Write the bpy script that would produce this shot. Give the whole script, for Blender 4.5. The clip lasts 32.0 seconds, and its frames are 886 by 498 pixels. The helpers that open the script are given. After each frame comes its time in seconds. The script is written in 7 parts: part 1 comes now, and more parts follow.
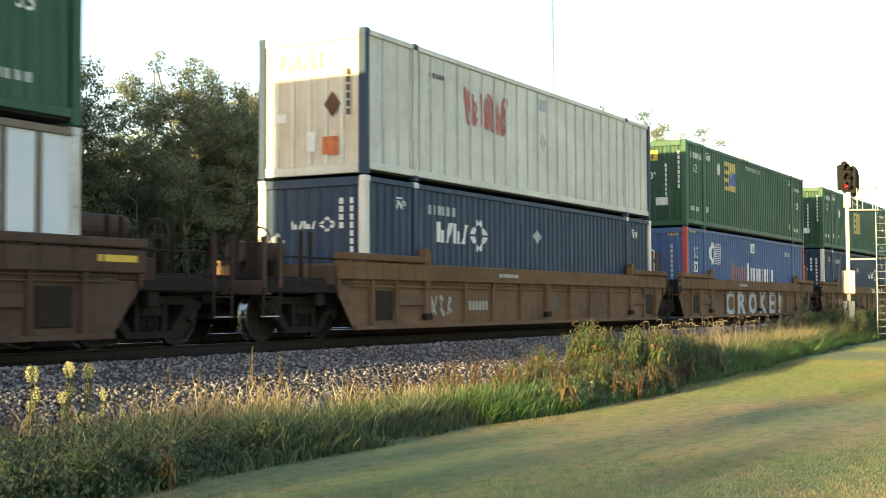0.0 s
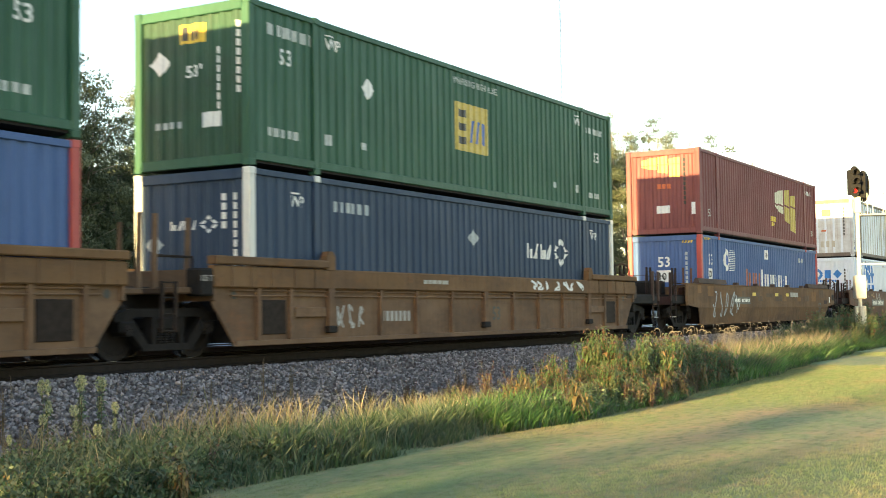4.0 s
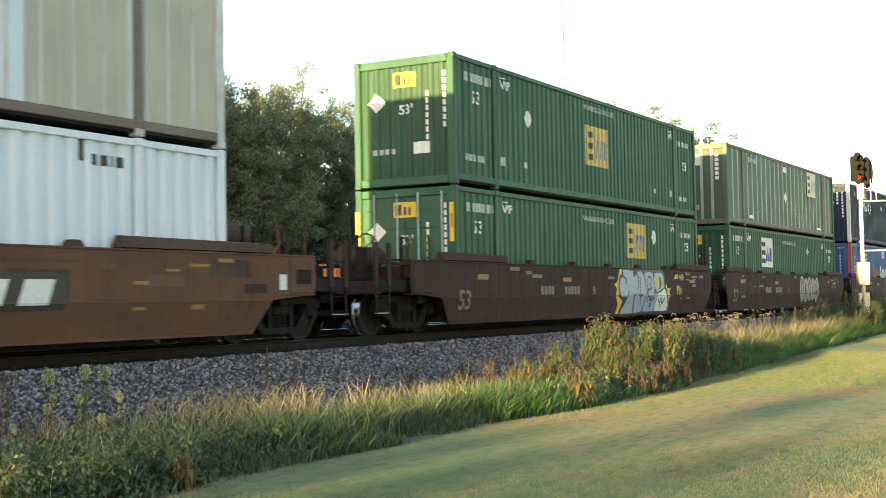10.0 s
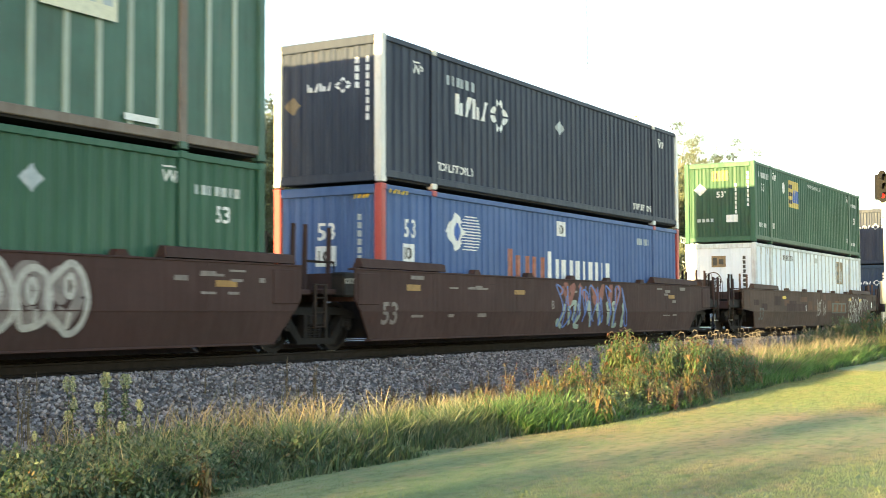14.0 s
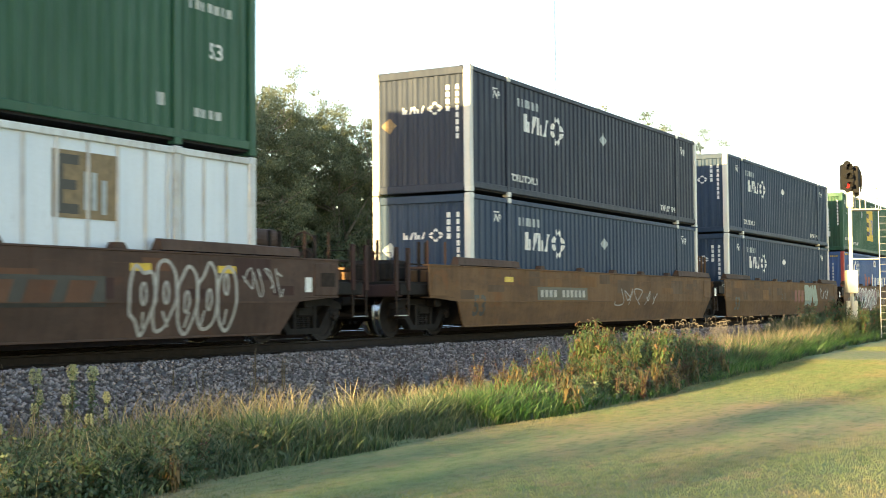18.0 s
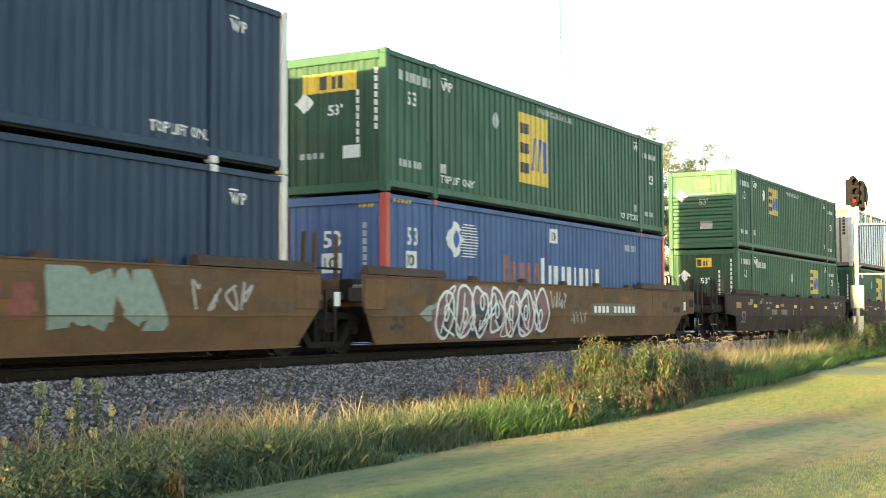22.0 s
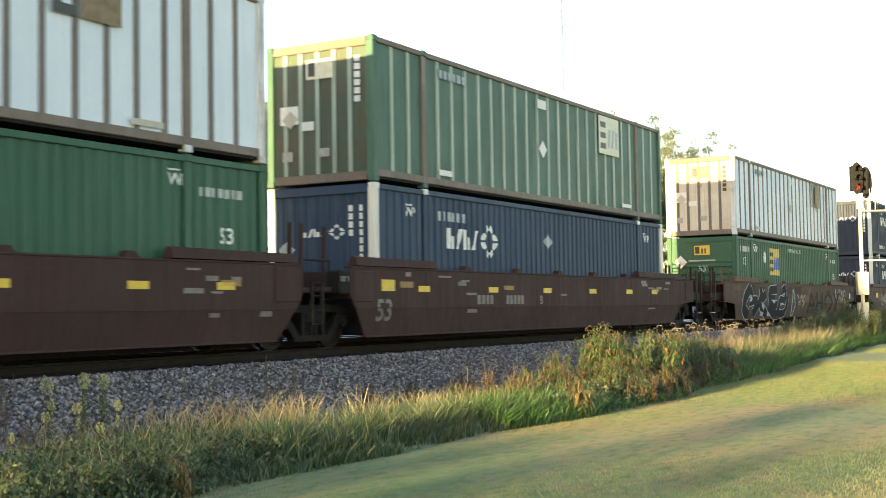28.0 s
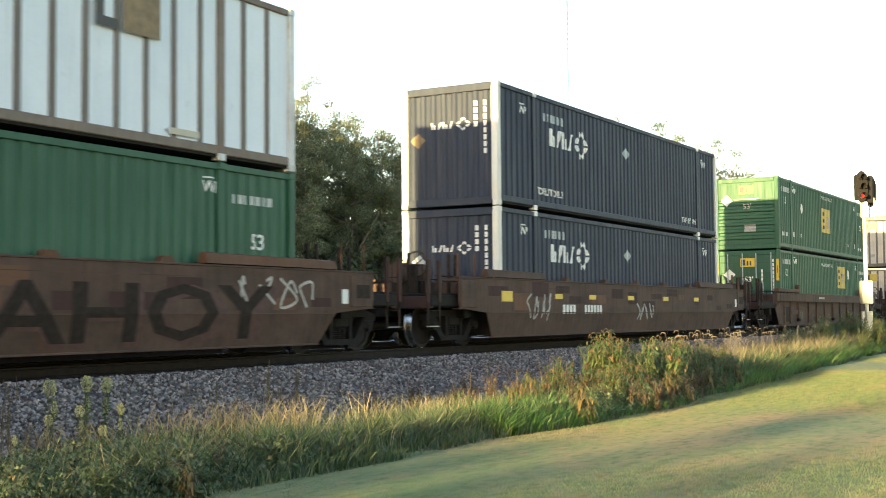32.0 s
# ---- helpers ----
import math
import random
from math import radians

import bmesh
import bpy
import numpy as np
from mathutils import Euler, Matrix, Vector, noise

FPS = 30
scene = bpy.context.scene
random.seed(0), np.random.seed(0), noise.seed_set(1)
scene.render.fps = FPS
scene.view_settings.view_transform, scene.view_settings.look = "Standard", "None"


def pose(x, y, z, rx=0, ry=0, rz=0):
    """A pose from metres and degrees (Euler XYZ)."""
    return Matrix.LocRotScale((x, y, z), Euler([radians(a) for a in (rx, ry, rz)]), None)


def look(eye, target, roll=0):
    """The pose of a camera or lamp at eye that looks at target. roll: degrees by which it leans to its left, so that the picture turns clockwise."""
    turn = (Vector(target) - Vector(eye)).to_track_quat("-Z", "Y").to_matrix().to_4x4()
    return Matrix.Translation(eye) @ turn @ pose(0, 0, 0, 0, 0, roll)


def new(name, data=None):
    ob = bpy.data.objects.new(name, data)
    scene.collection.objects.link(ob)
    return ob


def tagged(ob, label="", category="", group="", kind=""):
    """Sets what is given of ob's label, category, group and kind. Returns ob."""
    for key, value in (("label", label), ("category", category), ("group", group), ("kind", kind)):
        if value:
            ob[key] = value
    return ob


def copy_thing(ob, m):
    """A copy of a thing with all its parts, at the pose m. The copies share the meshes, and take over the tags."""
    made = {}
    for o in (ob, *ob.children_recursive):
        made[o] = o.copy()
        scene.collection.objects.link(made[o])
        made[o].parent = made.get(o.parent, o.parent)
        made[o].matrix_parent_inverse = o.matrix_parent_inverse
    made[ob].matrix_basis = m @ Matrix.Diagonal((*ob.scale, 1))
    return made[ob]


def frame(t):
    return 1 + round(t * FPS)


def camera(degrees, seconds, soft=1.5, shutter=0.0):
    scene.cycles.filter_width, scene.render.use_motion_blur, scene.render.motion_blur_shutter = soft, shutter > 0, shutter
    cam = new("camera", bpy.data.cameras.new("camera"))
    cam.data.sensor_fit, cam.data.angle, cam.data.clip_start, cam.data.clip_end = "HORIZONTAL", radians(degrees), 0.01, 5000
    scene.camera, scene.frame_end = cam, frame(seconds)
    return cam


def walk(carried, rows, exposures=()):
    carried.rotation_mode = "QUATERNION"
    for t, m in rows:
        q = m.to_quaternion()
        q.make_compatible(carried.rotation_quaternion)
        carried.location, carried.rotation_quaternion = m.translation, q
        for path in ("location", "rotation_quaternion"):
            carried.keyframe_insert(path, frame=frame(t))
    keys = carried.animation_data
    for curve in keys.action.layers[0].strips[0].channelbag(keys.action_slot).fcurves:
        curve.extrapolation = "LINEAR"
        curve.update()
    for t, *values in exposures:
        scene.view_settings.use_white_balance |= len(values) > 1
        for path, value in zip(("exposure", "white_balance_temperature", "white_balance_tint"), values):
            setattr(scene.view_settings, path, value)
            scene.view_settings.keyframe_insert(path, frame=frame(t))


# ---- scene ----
cam = camera(38.5, 32.0, soft=0.8, shutter=0.25)
walk(cam, [
    (0, pose(0, 0, 0.64, 92.51, 0.23, -60.84)),
    (0.5, pose(0, 0, 0.64, 92.45, 0.45, -60.87)),
    (1, pose(0, 0, 0.64, 92.49, 0.31, -60.89)),
    (1.5, pose(0, 0, 0.64, 92.53, 0.35, -60.81)),
    (2, pose(0, 0, 0.64, 92.68, 0.60, -60.70)),
    (2.5, pose(0, 0, 0.64, 92.88, 0.59, -60.52)),
    (4.5, pose(0, 0, 0.64, 92.91, 0.90, -60.38)),
    (5, pose(0, 0, 0.64, 92.78, 0.88, -60.48)),
    (5.5, pose(0, 0, 0.64, 92.62, 0.90, -60.49)),
    (6, pose(0, 0, 0.64, 92.54, 0.82, -60.58)),
    (6.5, pose(0, 0, 0.64, 92.51, 0.77, -60.66)),
    (7, pose(0, 0, 0.64, 92.55, 0.89, -60.74)),
    (7.5, pose(0, 0, 0.64, 92.63, 1.05, -60.79)),
    (8, pose(0, 0, 0.64, 92.67, 0.89, -60.75)),
    (8.5, pose(0, 0, 0.64, 92.64, 0.83, -60.60)),
    (9, pose(0, 0, 0.64, 92.56, 1.13, -60.45)),
    (9.5, pose(0, 0, 0.64, 92.49, 1.26, -60.30)),
    (10, pose(0, 0, 0.64, 92.40, 1.05, -60.22)),
    (10.5, pose(0, 0, 0.64, 92.29, 0.80, -60.12)),
    (11, pose(0, 0, 0.64, 92.23, 0.84, -60.08)),
    (11.5, pose(0, 0, 0.64, 92.26, 0.97, -60.02)),
    (12, pose(0, 0, 0.64, 92.48, 0.69, -59.88)),
    (12.5, pose(0, 0, 0.64, 92.69, 0.41, -59.78)),
    (13, pose(0, 0, 0.64, 92.87, 0.10, -59.56)),
    (13.5, pose(0, 0, 0.64, 93.04, 0.17, -59.34)),
    (15.5, pose(0, 0, 0.64, 92.58, 0.30, -59.49)),
    (16, pose(0, 0, 0.64, 92.37, 0.20, -59.84)),
    (16.5, pose(0, 0, 0.64, 92.28, 0.15, -60.19)),
    (17, pose(0, 0, 0.64, 92.34, 0.19, -60.36)),
    (17.5, pose(0, 0, 0.64, 92.42, 0.38, -60.58)),
    (18, pose(0, 0, 0.64, 92.56, 0.44, -60.71)),
    (18.5, pose(0, 0, 0.64, 92.67, 0.62, -60.80)),
    (19, pose(0, 0, 0.64, 92.83, 0.56, -60.93)),
    (19.5, pose(0, 0, 0.64, 92.89, 0.62, -60.90)),
    (20, pose(0, 0, 0.64, 92.97, 0.72, -60.81)),
    (20.5, pose(0, 0, 0.64, 92.98, 0.70, -60.74)),
    (21, pose(0, 0, 0.64, 93.01, 0.78, -60.66)),
    (21.5, pose(0, 0, 0.64, 93.08, 0.61, -60.57)),
    (22, pose(0, 0, 0.64, 93.20, 0.30, -60.48)),
    (22.5, pose(0, 0, 0.64, 93.31, 0.29, -60.41)),
    (23, pose(0, 0, 0.64, 93.37, 0.34, -60.31)),
    (23.5, pose(0, 0, 0.64, 93.29, 0.52, -60.27)),
    (24, pose(0, 0, 0.64, 93.14, 0.63, -60.24)),
    (24.5, pose(0, 0, 0.64, 93.06, 0.92, -60.15)),
    (26.5, pose(0, 0, 0.64, 93.16, 0.71, -60.07)),
    (27, pose(0, 0, 0.64, 93.16, 0.76, -60.14)),
    (27.5, pose(0, 0, 0.64, 93.02, 1.07, -60.22)),
    (28, pose(0, 0, 0.64, 92.81, 0.95, -60.26)),
    (28.5, pose(0, 0, 0.64, 92.63, 0.82, -60.27)),
    (29, pose(0, 0, 0.64, 92.51, 0.90, -60.29)),
    (29.5, pose(0, 0, 0.64, 92.55, 1.01, -60.25)),
    (30, pose(0, 0, 0.64, 92.63, 0.97, -60.19)),
    (30.5, pose(0, 0, 0.64, 92.76, 0.96, -60.13)),
    (31, pose(0, 0, 0.64, 92.86, 0.84, -60.05)),
    (31.5, pose(0, 0, 0.64, 92.96, 0.78, -60.07)),
    (32, pose(0, 0, 0.64, 93.07, 0.52, -60.11)),
], [(0, 2.1, 6430, 14), (2, 2.42, 6430, 14), (5, 2.45, 6430, 14), (7, 2.28, 6430, 14), (9, 2.15, 6430, 14), (11, 2.62, 6430, 13), (13, 2.88, 6430, 13), (16, 2.5, 6430, 13), (18, 2.43, 6430, 14), (20, 2.62, 6430, 14), (22, 2.55, 6430, 14), (24, 2.32, 6430, 14), (28, 2.42, 6430, 14), (32, 2.42, 6430, 14)])


# ---- light ----
SUN_EL, SUN_SIDE = 6.6, 2.7
world = bpy.data.worlds.new("world")
scene.world = world
world.use_nodes = True
wn = world.node_tree
sky = wn.nodes.new("ShaderNodeTexSky")
sky.sky_type, sky.sun_disc = "NISHITA", False
sky.sun_elevation, sky.sun_rotation = radians(SUN_EL), radians(-90 + SUN_SIDE)
sky.air_density, sky.dust_density, sky.ozone_density = 1.0, 0.5, 1.0
wn.nodes["Background"].inputs[1].default_value = 0.12
wn.links.new(sky.outputs[0], wn.nodes["Background"].inputs[0])
sun_to = Vector((-math.cos(radians(SUN_SIDE)) * math.cos(radians(SUN_EL)), math.sin(radians(SUN_SIDE)) * math.cos(radians(SUN_EL)), math.sin(radians(SUN_EL))))
sun = new("sun", bpy.data.lights.new("sun", "SUN"))
sun.data.energy, sun.data.angle, sun.data.color = 4.2, radians(0.8), (1.0, 0.75, 0.31)
sun.matrix_world = look(sun_to * 100, (0, 0, 0))

# ---- materials ----
def nodes_of(name):
    m = bpy.data.materials.new(name)
    m.use_nodes = True
    t = m.node_tree
    return m, t, t.nodes["Principled BSDF"]


def link(t, a, b):
    t.links.new(a, b)


def noise_of(t, vec, scale, detail=4.0, rough=0.55):
    n = t.nodes.new("ShaderNodeTexNoise")
    n.inputs["Scale"].default_value, n.inputs["Detail"].default_value, n.inputs["Roughness"].default_value = scale, detail, rough
    if vec is not None:
        link(t, vec, n.inputs["Vector"])
    return n.outputs["Fac"]


def ramp(t, fac, lo, hi, a=0.0, b=1.0):
    n = t.nodes.new("ShaderNodeMapRange")
    for i, v in enumerate((lo, hi, a, b)):
        n.inputs[i + 1].default_value = v
    link(t, fac, n.inputs[0])
    return n.outputs[0]


def mix(t, fac, a, b, mode="MIX"):
    n = t.nodes.new("ShaderNodeMix")
    n.data_type, n.blend_type = "RGBA", mode
    if isinstance(fac, float):
        n.inputs[0].default_value = fac
    else:
        link(t, fac, n.inputs[0])
    for i, v in ((6, a), (7, b)):
        if isinstance(v, tuple):
            n.inputs[i].default_value = (*v, 1)
        else:
            link(t, v, n.inputs[i])
    return n.outputs[2]


def mapped(t, sx=1.0, sy=1.0, sz=1.0, shift=True):
    """Object coordinates, moved by the object's random number, scaled."""
    c = t.nodes.new("ShaderNodeTexCoord")
    m = t.nodes.new("ShaderNodeMapping")
    m.inputs["Scale"].default_value = (sx, sy, sz)
    link(t, c.outputs["Object"], m.inputs["Vector"])
    if shift:
        i = t.nodes.new("ShaderNodeObjectInfo")
        v = t.nodes.new("ShaderNodeVectorMath")
        v.operation = "SCALE"
        v.inputs[0].default_value = (37.0, 17.0, 23.0)
        link(t, i.outputs["Random"], v.inputs["Scale"])
        link(t, v.outputs[0], m.inputs["Location"])
    return m.outputs[0]


def bump(t, b, height, strength=0.3, dist=0.01):
    n = t.nodes.new("ShaderNodeBump")
    n.inputs["Strength"].default_value, n.inputs["Distance"].default_value = strength, dist
    link(t, height, n.inputs["Height"])
    link(t, n.outputs[0], b.inputs["Normal"])


def painted(name, col, rough=0.45, fade=0.35, grime=0.35, rust=0.12, dirt=(0.09, 0.07, 0.055), metal=0.0, soil=0.0, gloss=0.5):
    """Weathered paint on steel: chalky fading, run-down streaks, rust specks, small dents."""
    m, t, b = nodes_of(name)
    big = noise_of(t, mapped(t, 0.45, 0.45, 0.45), 1.6, 5.0)
    streak = noise_of(t, mapped(t, 5.0, 5.0, 0.28), 2.2, 5.0, 0.65)
    fine = noise_of(t, mapped(t), 26.0, 5.0, 0.7)
    spot = noise_of(t, mapped(t, 1, 1, 0.6), 5.5, 6.0, 0.7)
    pale = tuple(min(0.9, c * 1.35 + 0.02) for c in col)
    dull = tuple(c * 0.72 for c in col)
    c1 = mix(t, ramp(t, big, 0.3, 0.7), dull, pale)
    c1 = mix(t, 1.0 - fade, c1, col)
    c2 = mix(t, ramp(t, streak, 0.5, 0.78, 0.0, grime), c1, dirt)
    c3 = mix(t, ramp(t, spot, 0.66, 0.74, 0.0, rust * 4), c2, (0.16, 0.065, 0.03))
    run = noise_of(t, mapped(t, 8.0, 8.0, 0.22), 1.7, 4.0, 0.6)
    c3 = mix(t, ramp(t, run, 0.62, 0.78, 0.0, min(0.8, rust * 3.5)), c3, (0.17, 0.08, 0.04))
    scuff = noise_of(t, mapped(t, 4.5, 4.5, 1.1), 1.5, 6.0, 0.72)
    c3 = mix(t, ramp(t, scuff, 0.63, 0.72, 0.0, min(0.75, grime * 2.2)), c3, tuple(c * 0.35 + 0.012 for c in col))
    c4 = mix(t, ramp(t, fine, 0.3, 0.75, 0.0, 0.22), c3, tuple(c * 0.55 for c in col))
    if soil:
        smear = noise_of(t, mapped(t, 0.4, 0.4, 1.1), 1.5, 8.0, 0.66)
        c4 = mix(t, ramp(t, smear, 0.44, 0.66, 0.0, soil), c4, dirt)
        warm = noise_of(t, mapped(t, 0.7, 0.7, 1.3), 1.9, 6.0, 0.66)
        c4 = mix(t, ramp(t, warm, 0.58, 0.70, 0.0, soil * 0.7), c4, tuple(min(0.6, a * k) for a, k in zip(col, (1.35, 0.92, 0.62))))
        speck = noise_of(t, mapped(t, 2.2, 2.2, 1.4), 3.2, 7.0, 0.75)
        c4 = mix(t, ramp(t, speck, 0.56, 0.70, 0.0, soil * 0.8), c4, tuple(d * 0.6 for d in dirt))
    link(t, c4, b.inputs["Base Color"])
    link(t, ramp(t, streak, 0.3, 0.8, rough - 0.08, rough + 0.25), b.inputs["Roughness"])
    b.inputs["Metallic"].default_value = metal
    b.inputs["Specular IOR Level"].default_value = gloss
    bump(t, b, big, 0.25, 0.03)
    return m


def plain(name, col, rough=0.5, metal=0.0, var=0.3, scale=9.0, gloss=0.5):
    m, t, b = nodes_of(name)
    n = noise_of(t, mapped(t), scale, 5.0, 0.65)
    n2 = noise_of(t, mapped(t), scale * 7, 3.0)
    c = mix(t, ramp(t, n, 0.3, 0.7), tuple(c * (1 - var) for c in col), tuple(min(1, c * (1 + var)) for c in col))
    c = mix(t, ramp(t, n2, 0.4, 0.8, 0.0, var * 0.6), c, tuple(c * 0.6 for c in col))
    link(t, c, b.inputs["Base Color"])
    b.inputs["Roughness"].default_value, b.inputs["Metallic"].default_value = rough, metal
    b.inputs["Specular IOR Level"].default_value = gloss
    bump(t, b, n2, 0.2, 0.004)
    return m


def turf_patches(t, c):
    """Dry reddish-tan patches and lush spots over the lawn."""
    v = mapped(t, 0.32, 0.75, 0.5, False)
    big = noise_of(t, v, 0.7, 5.0, 0.62)
    small = noise_of(t, mapped(t, 1.2, 2.2, 1.0, False), 1.3, 5.0, 0.7)
    c = mix(t, ramp(t, big, 0.52, 0.70, 0.0, 0.75), c, (0.38, 0.245, 0.145))
    c = mix(t, ramp(t, small, 0.54, 0.72, 0.0, 0.7), c, (0.36, 0.23, 0.14))
    fleck = noise_of(t, mapped(t, 2.2, 5.0, 1.0, False), 1.7, 3.0, 0.6)
    c = mix(t, ramp(t, fleck, 0.5, 0.66, 0.0, 0.6), c, (0.085, 0.125, 0.045))
    c = mix(t, ramp(t, fleck, 0.45, 0.3, 0.0, 0.5), c, (0.31, 0.28, 0.13))
    return mix(t, ramp(t, big, 0.45, 0.32, 0.0, 0.45), c, (0.10, 0.21, 0.075))


def leafy(name, cols, rough=0.55, sheen=0.25, patchy=False):
    """Leaves and blades: hue by island, a little light passes through."""
    m, t, b = nodes_of(name)
    g = t.nodes.new("ShaderNodeNewGeometry")
    r = t.nodes.new("ShaderNodeValToRGB")
    r.color_ramp.interpolation = "LINEAR"
    while len(r.color_ramp.elements) < len(cols):
        r.color_ramp.elements.new(0.5)
    for i, (e, c) in enumerate(zip(r.color_ramp.elements, cols)):
        e.position, e.color = i / (len(cols) - 1), (*c, 1)
    link(t, g.outputs["Random Per Island"], r.inputs[0])
    n = noise_of(t, mapped(t, shift=False), 0.8, 3.0)
    c = mix(t, ramp(t, n, 0.3, 0.7, 0.0, 0.45), r.outputs[0], tuple(v * 0.55 for v in cols[0]))
    if patchy:
        c = turf_patches(t, r.outputs[0])
    link(t, c, b.inputs["Base Color"])
    b.inputs["Roughness"].default_value = rough
    tr = t.nodes.new("ShaderNodeBsdfTranslucent")
    link(t, c, tr.inputs[0])
    ms = t.nodes.new("ShaderNodeMixShader")
    ms.inputs[0].default_value = sheen
    out = t.nodes["Material Output"]
    link(t, b.outputs[0], ms.inputs[1])
    link(t, tr.outputs[0], ms.inputs[2])
    link(t, ms.outputs[0], out.inputs[0])
    return m


def glowing(name, col, power):
    m, t, b = nodes_of(name)
    b.inputs["Base Color"].default_value = (*col, 1)
    b.inputs["Emission Color"].default_value = (*col, 1)
    b.inputs["Emission Strength"].default_value = power
    return m


GREEN = painted("green_paint", (0.0125, 0.079, 0.040), 0.55, 0.35, 0.24, 0.05, (0.02, 0.04, 0.028))
# end-wall green set darker to stand for shade, with real grime mixed in
GREEN_END = painted("grimy_shaded_green_paint", (0.010, 0.064, 0.030), 0.6, 0.4, 0.35, 0.08, (0.02, 0.032, 0.022), soil=0.45)
TEAL = painted("faded_green_paint", (0.036, 0.108, 0.076), 0.55, 0.6, 0.35, 0.08, (0.06, 0.055, 0.04), soil=0.22)
NAVY = painted("navy_paint", (0.0105, 0.034, 0.078), 0.6, 0.3, 0.16, 0.03, (0.03, 0.035, 0.04))
INK = painted("dark_navy_paint", (0.012, 0.021, 0.045), 0.6, 0.25, 0.12, 0.03, (0.03, 0.03, 0.03))
BLUE = painted("blue_paint", (0.045, 0.10, 0.255), 0.6, 0.4, 0.22, 0.04, (0.03, 0.04, 0.07))
MAROON = painted("maroon_paint", (0.165, 0.042, 0.042), 0.6, 0.4, 0.3, 0.05, (0.06, 0.02, 0.02))
CREAM = painted("cream_white_paint", (0.63, 0.63, 0.57), 0.5, 0.45, 0.4, 0.12, (0.36, 0.32, 0.24), soil=0.25)
WHITE = painted("white_paint", (0.68, 0.755, 0.84), 0.5, 0.25, 0.18, 0.06, (0.36, 0.33, 0.28))
# grime of the white ends; the yellowed base also carries golden sunlight
DIRTY_SUNNED = painted("grimy_sun_toned_white_paint", (0.60, 0.55, 0.46), 0.55, 0.3, 0.4, 0.2, (0.30, 0.20, 0.12), soil=0.25)
PATCH = painted("grey_patch_paint", (0.45, 0.42, 0.34), 0.5, 0.3, 0.4, 0.05, (0.25, 0.22, 0.18))
RIB_GREY = painted("bare_aluminium_rib", (0.13, 0.11, 0.095), 0.5, 0.4, 0.5, 0.12, (0.16, 0.12, 0.09))
RIB_PALE = painted("pale_rib_paint", (0.30, 0.36, 0.30), 0.5, 0.4, 0.35, 0.1)
POST_WHITE = painted("white_post_paint", (0.66, 0.66, 0.62), 0.45, 0.25, 0.3, 0.12, (0.3, 0.26, 0.2))
POST_RED = painted("red_post_paint", (0.38, 0.05, 0.042), 0.45, 0.3, 0.25, 0.05)
TAN = painted("tan_wagon_paint", (0.163, 0.095, 0.0513), 0.75, 0.5, 0.22, 0.10, (0.06, 0.038, 0.028), soil=0.6, gloss=0.25)
OCHRE = painted("ochre_wagon_paint", (0.167, 0.0924, 0.0414), 0.8, 0.5, 0.25, 0.10, (0.075, 0.046, 0.031), soil=0.62, gloss=0.25)
RUST = painted("rust_brown_wagon_paint", (0.129, 0.0626, 0.035), 0.7, 0.4, 0.2, 0.10, (0.055, 0.033, 0.025), soil=0.5, gloss=0.25)
BROWN = painted("brown_wagon_paint", (0.0504, 0.0234, 0.0198), 0.75, 0.4, 0.22, 0.04, (0.032, 0.021, 0.018), soil=0.4, gloss=0.25)
UMBER = painted("weathered_brown_wagon_paint", (0.0846, 0.0506, 0.0368), 0.75, 0.45, 0.25, 0.06, (0.036, 0.025, 0.02), soil=0.5, gloss=0.25)
OCHRE_WARM = painted("warm_ochre_wagon_paint", (0.211, 0.104, 0.036), 0.75, 0.5, 0.25, 0.12, (0.08, 0.048, 0.03), soil=0.5, gloss=0.25)
OCHRE_GREY = painted("dulled_ochre_wagon_paint", (0.135, 0.0855, 0.0495), 0.8, 0.5, 0.3, 0.1, (0.07, 0.045, 0.032), soil=0.5, gloss=0.25)
OCHRES, RUSTS, UMBERS = (OCHRE_WARM, OCHRE_GREY, OCHRE_GREY), (OCHRE_GREY, UMBER), (RUST, BROWN, BROWN)
GRIMY_GREEN = painted("grimy_green_paint", (0.05, 0.085, 0.055), 0.6, 0.5, 0.7, 0.2, (0.10, 0.065, 0.04), soil=0.6)
IRON = plain("grimy_iron_fitting", (0.03, 0.022, 0.018), 0.75, 0.1, 0.35, 9.0, 0.12)
RAIL_GRIME = painted("grimy_rail_paint", (0.17, 0.135, 0.11), 0.6, 0.5, 0.5, 0.3, (0.10, 0.07, 0.05), soil=0.5)
RUSTED_WHITE = painted("rust_edged_white_paint", (0.60, 0.63, 0.64), 0.55, 0.4, 0.55, 0.34, (0.20, 0.11, 0.06), soil=0.35)
GEAR = plain("greasy_cast_steel", (0.0135, 0.011, 0.0097), 0.85, 0.0, 0.4, 6.0, 0.25)
TREAD = plain("wheel_steel", (0.02, 0.016, 0.014), 0.8, 0.0, 0.3, 8.0, 0.25)
BRIGHT = plain("polished_tread_steel", (0.55, 0.55, 0.55), 0.22, 1.0, 0.15, 12.0)
BLACK = plain("black_paint", (0.02, 0.02, 0.02), 0.5, 0.0, 0.3)
SOOT = plain("matt_black_spray", (0.012, 0.012, 0.016), 0.8, 0.0, 0.3, 7.0, 0.2)
D_WHITE = plain("white_marking_paint", (0.68, 0.68, 0.66), 0.5, 0.0, 0.12, 14.0)
D_MARK = plain("dulled_white_marking_paint", (0.42, 0.45, 0.43), 0.6, 0.0, 0.25, 12.0)
D_STENCIL = plain("faint_stencil_paint", (0.17, 0.14, 0.13), 0.6, 0.0, 0.3, 9.0)
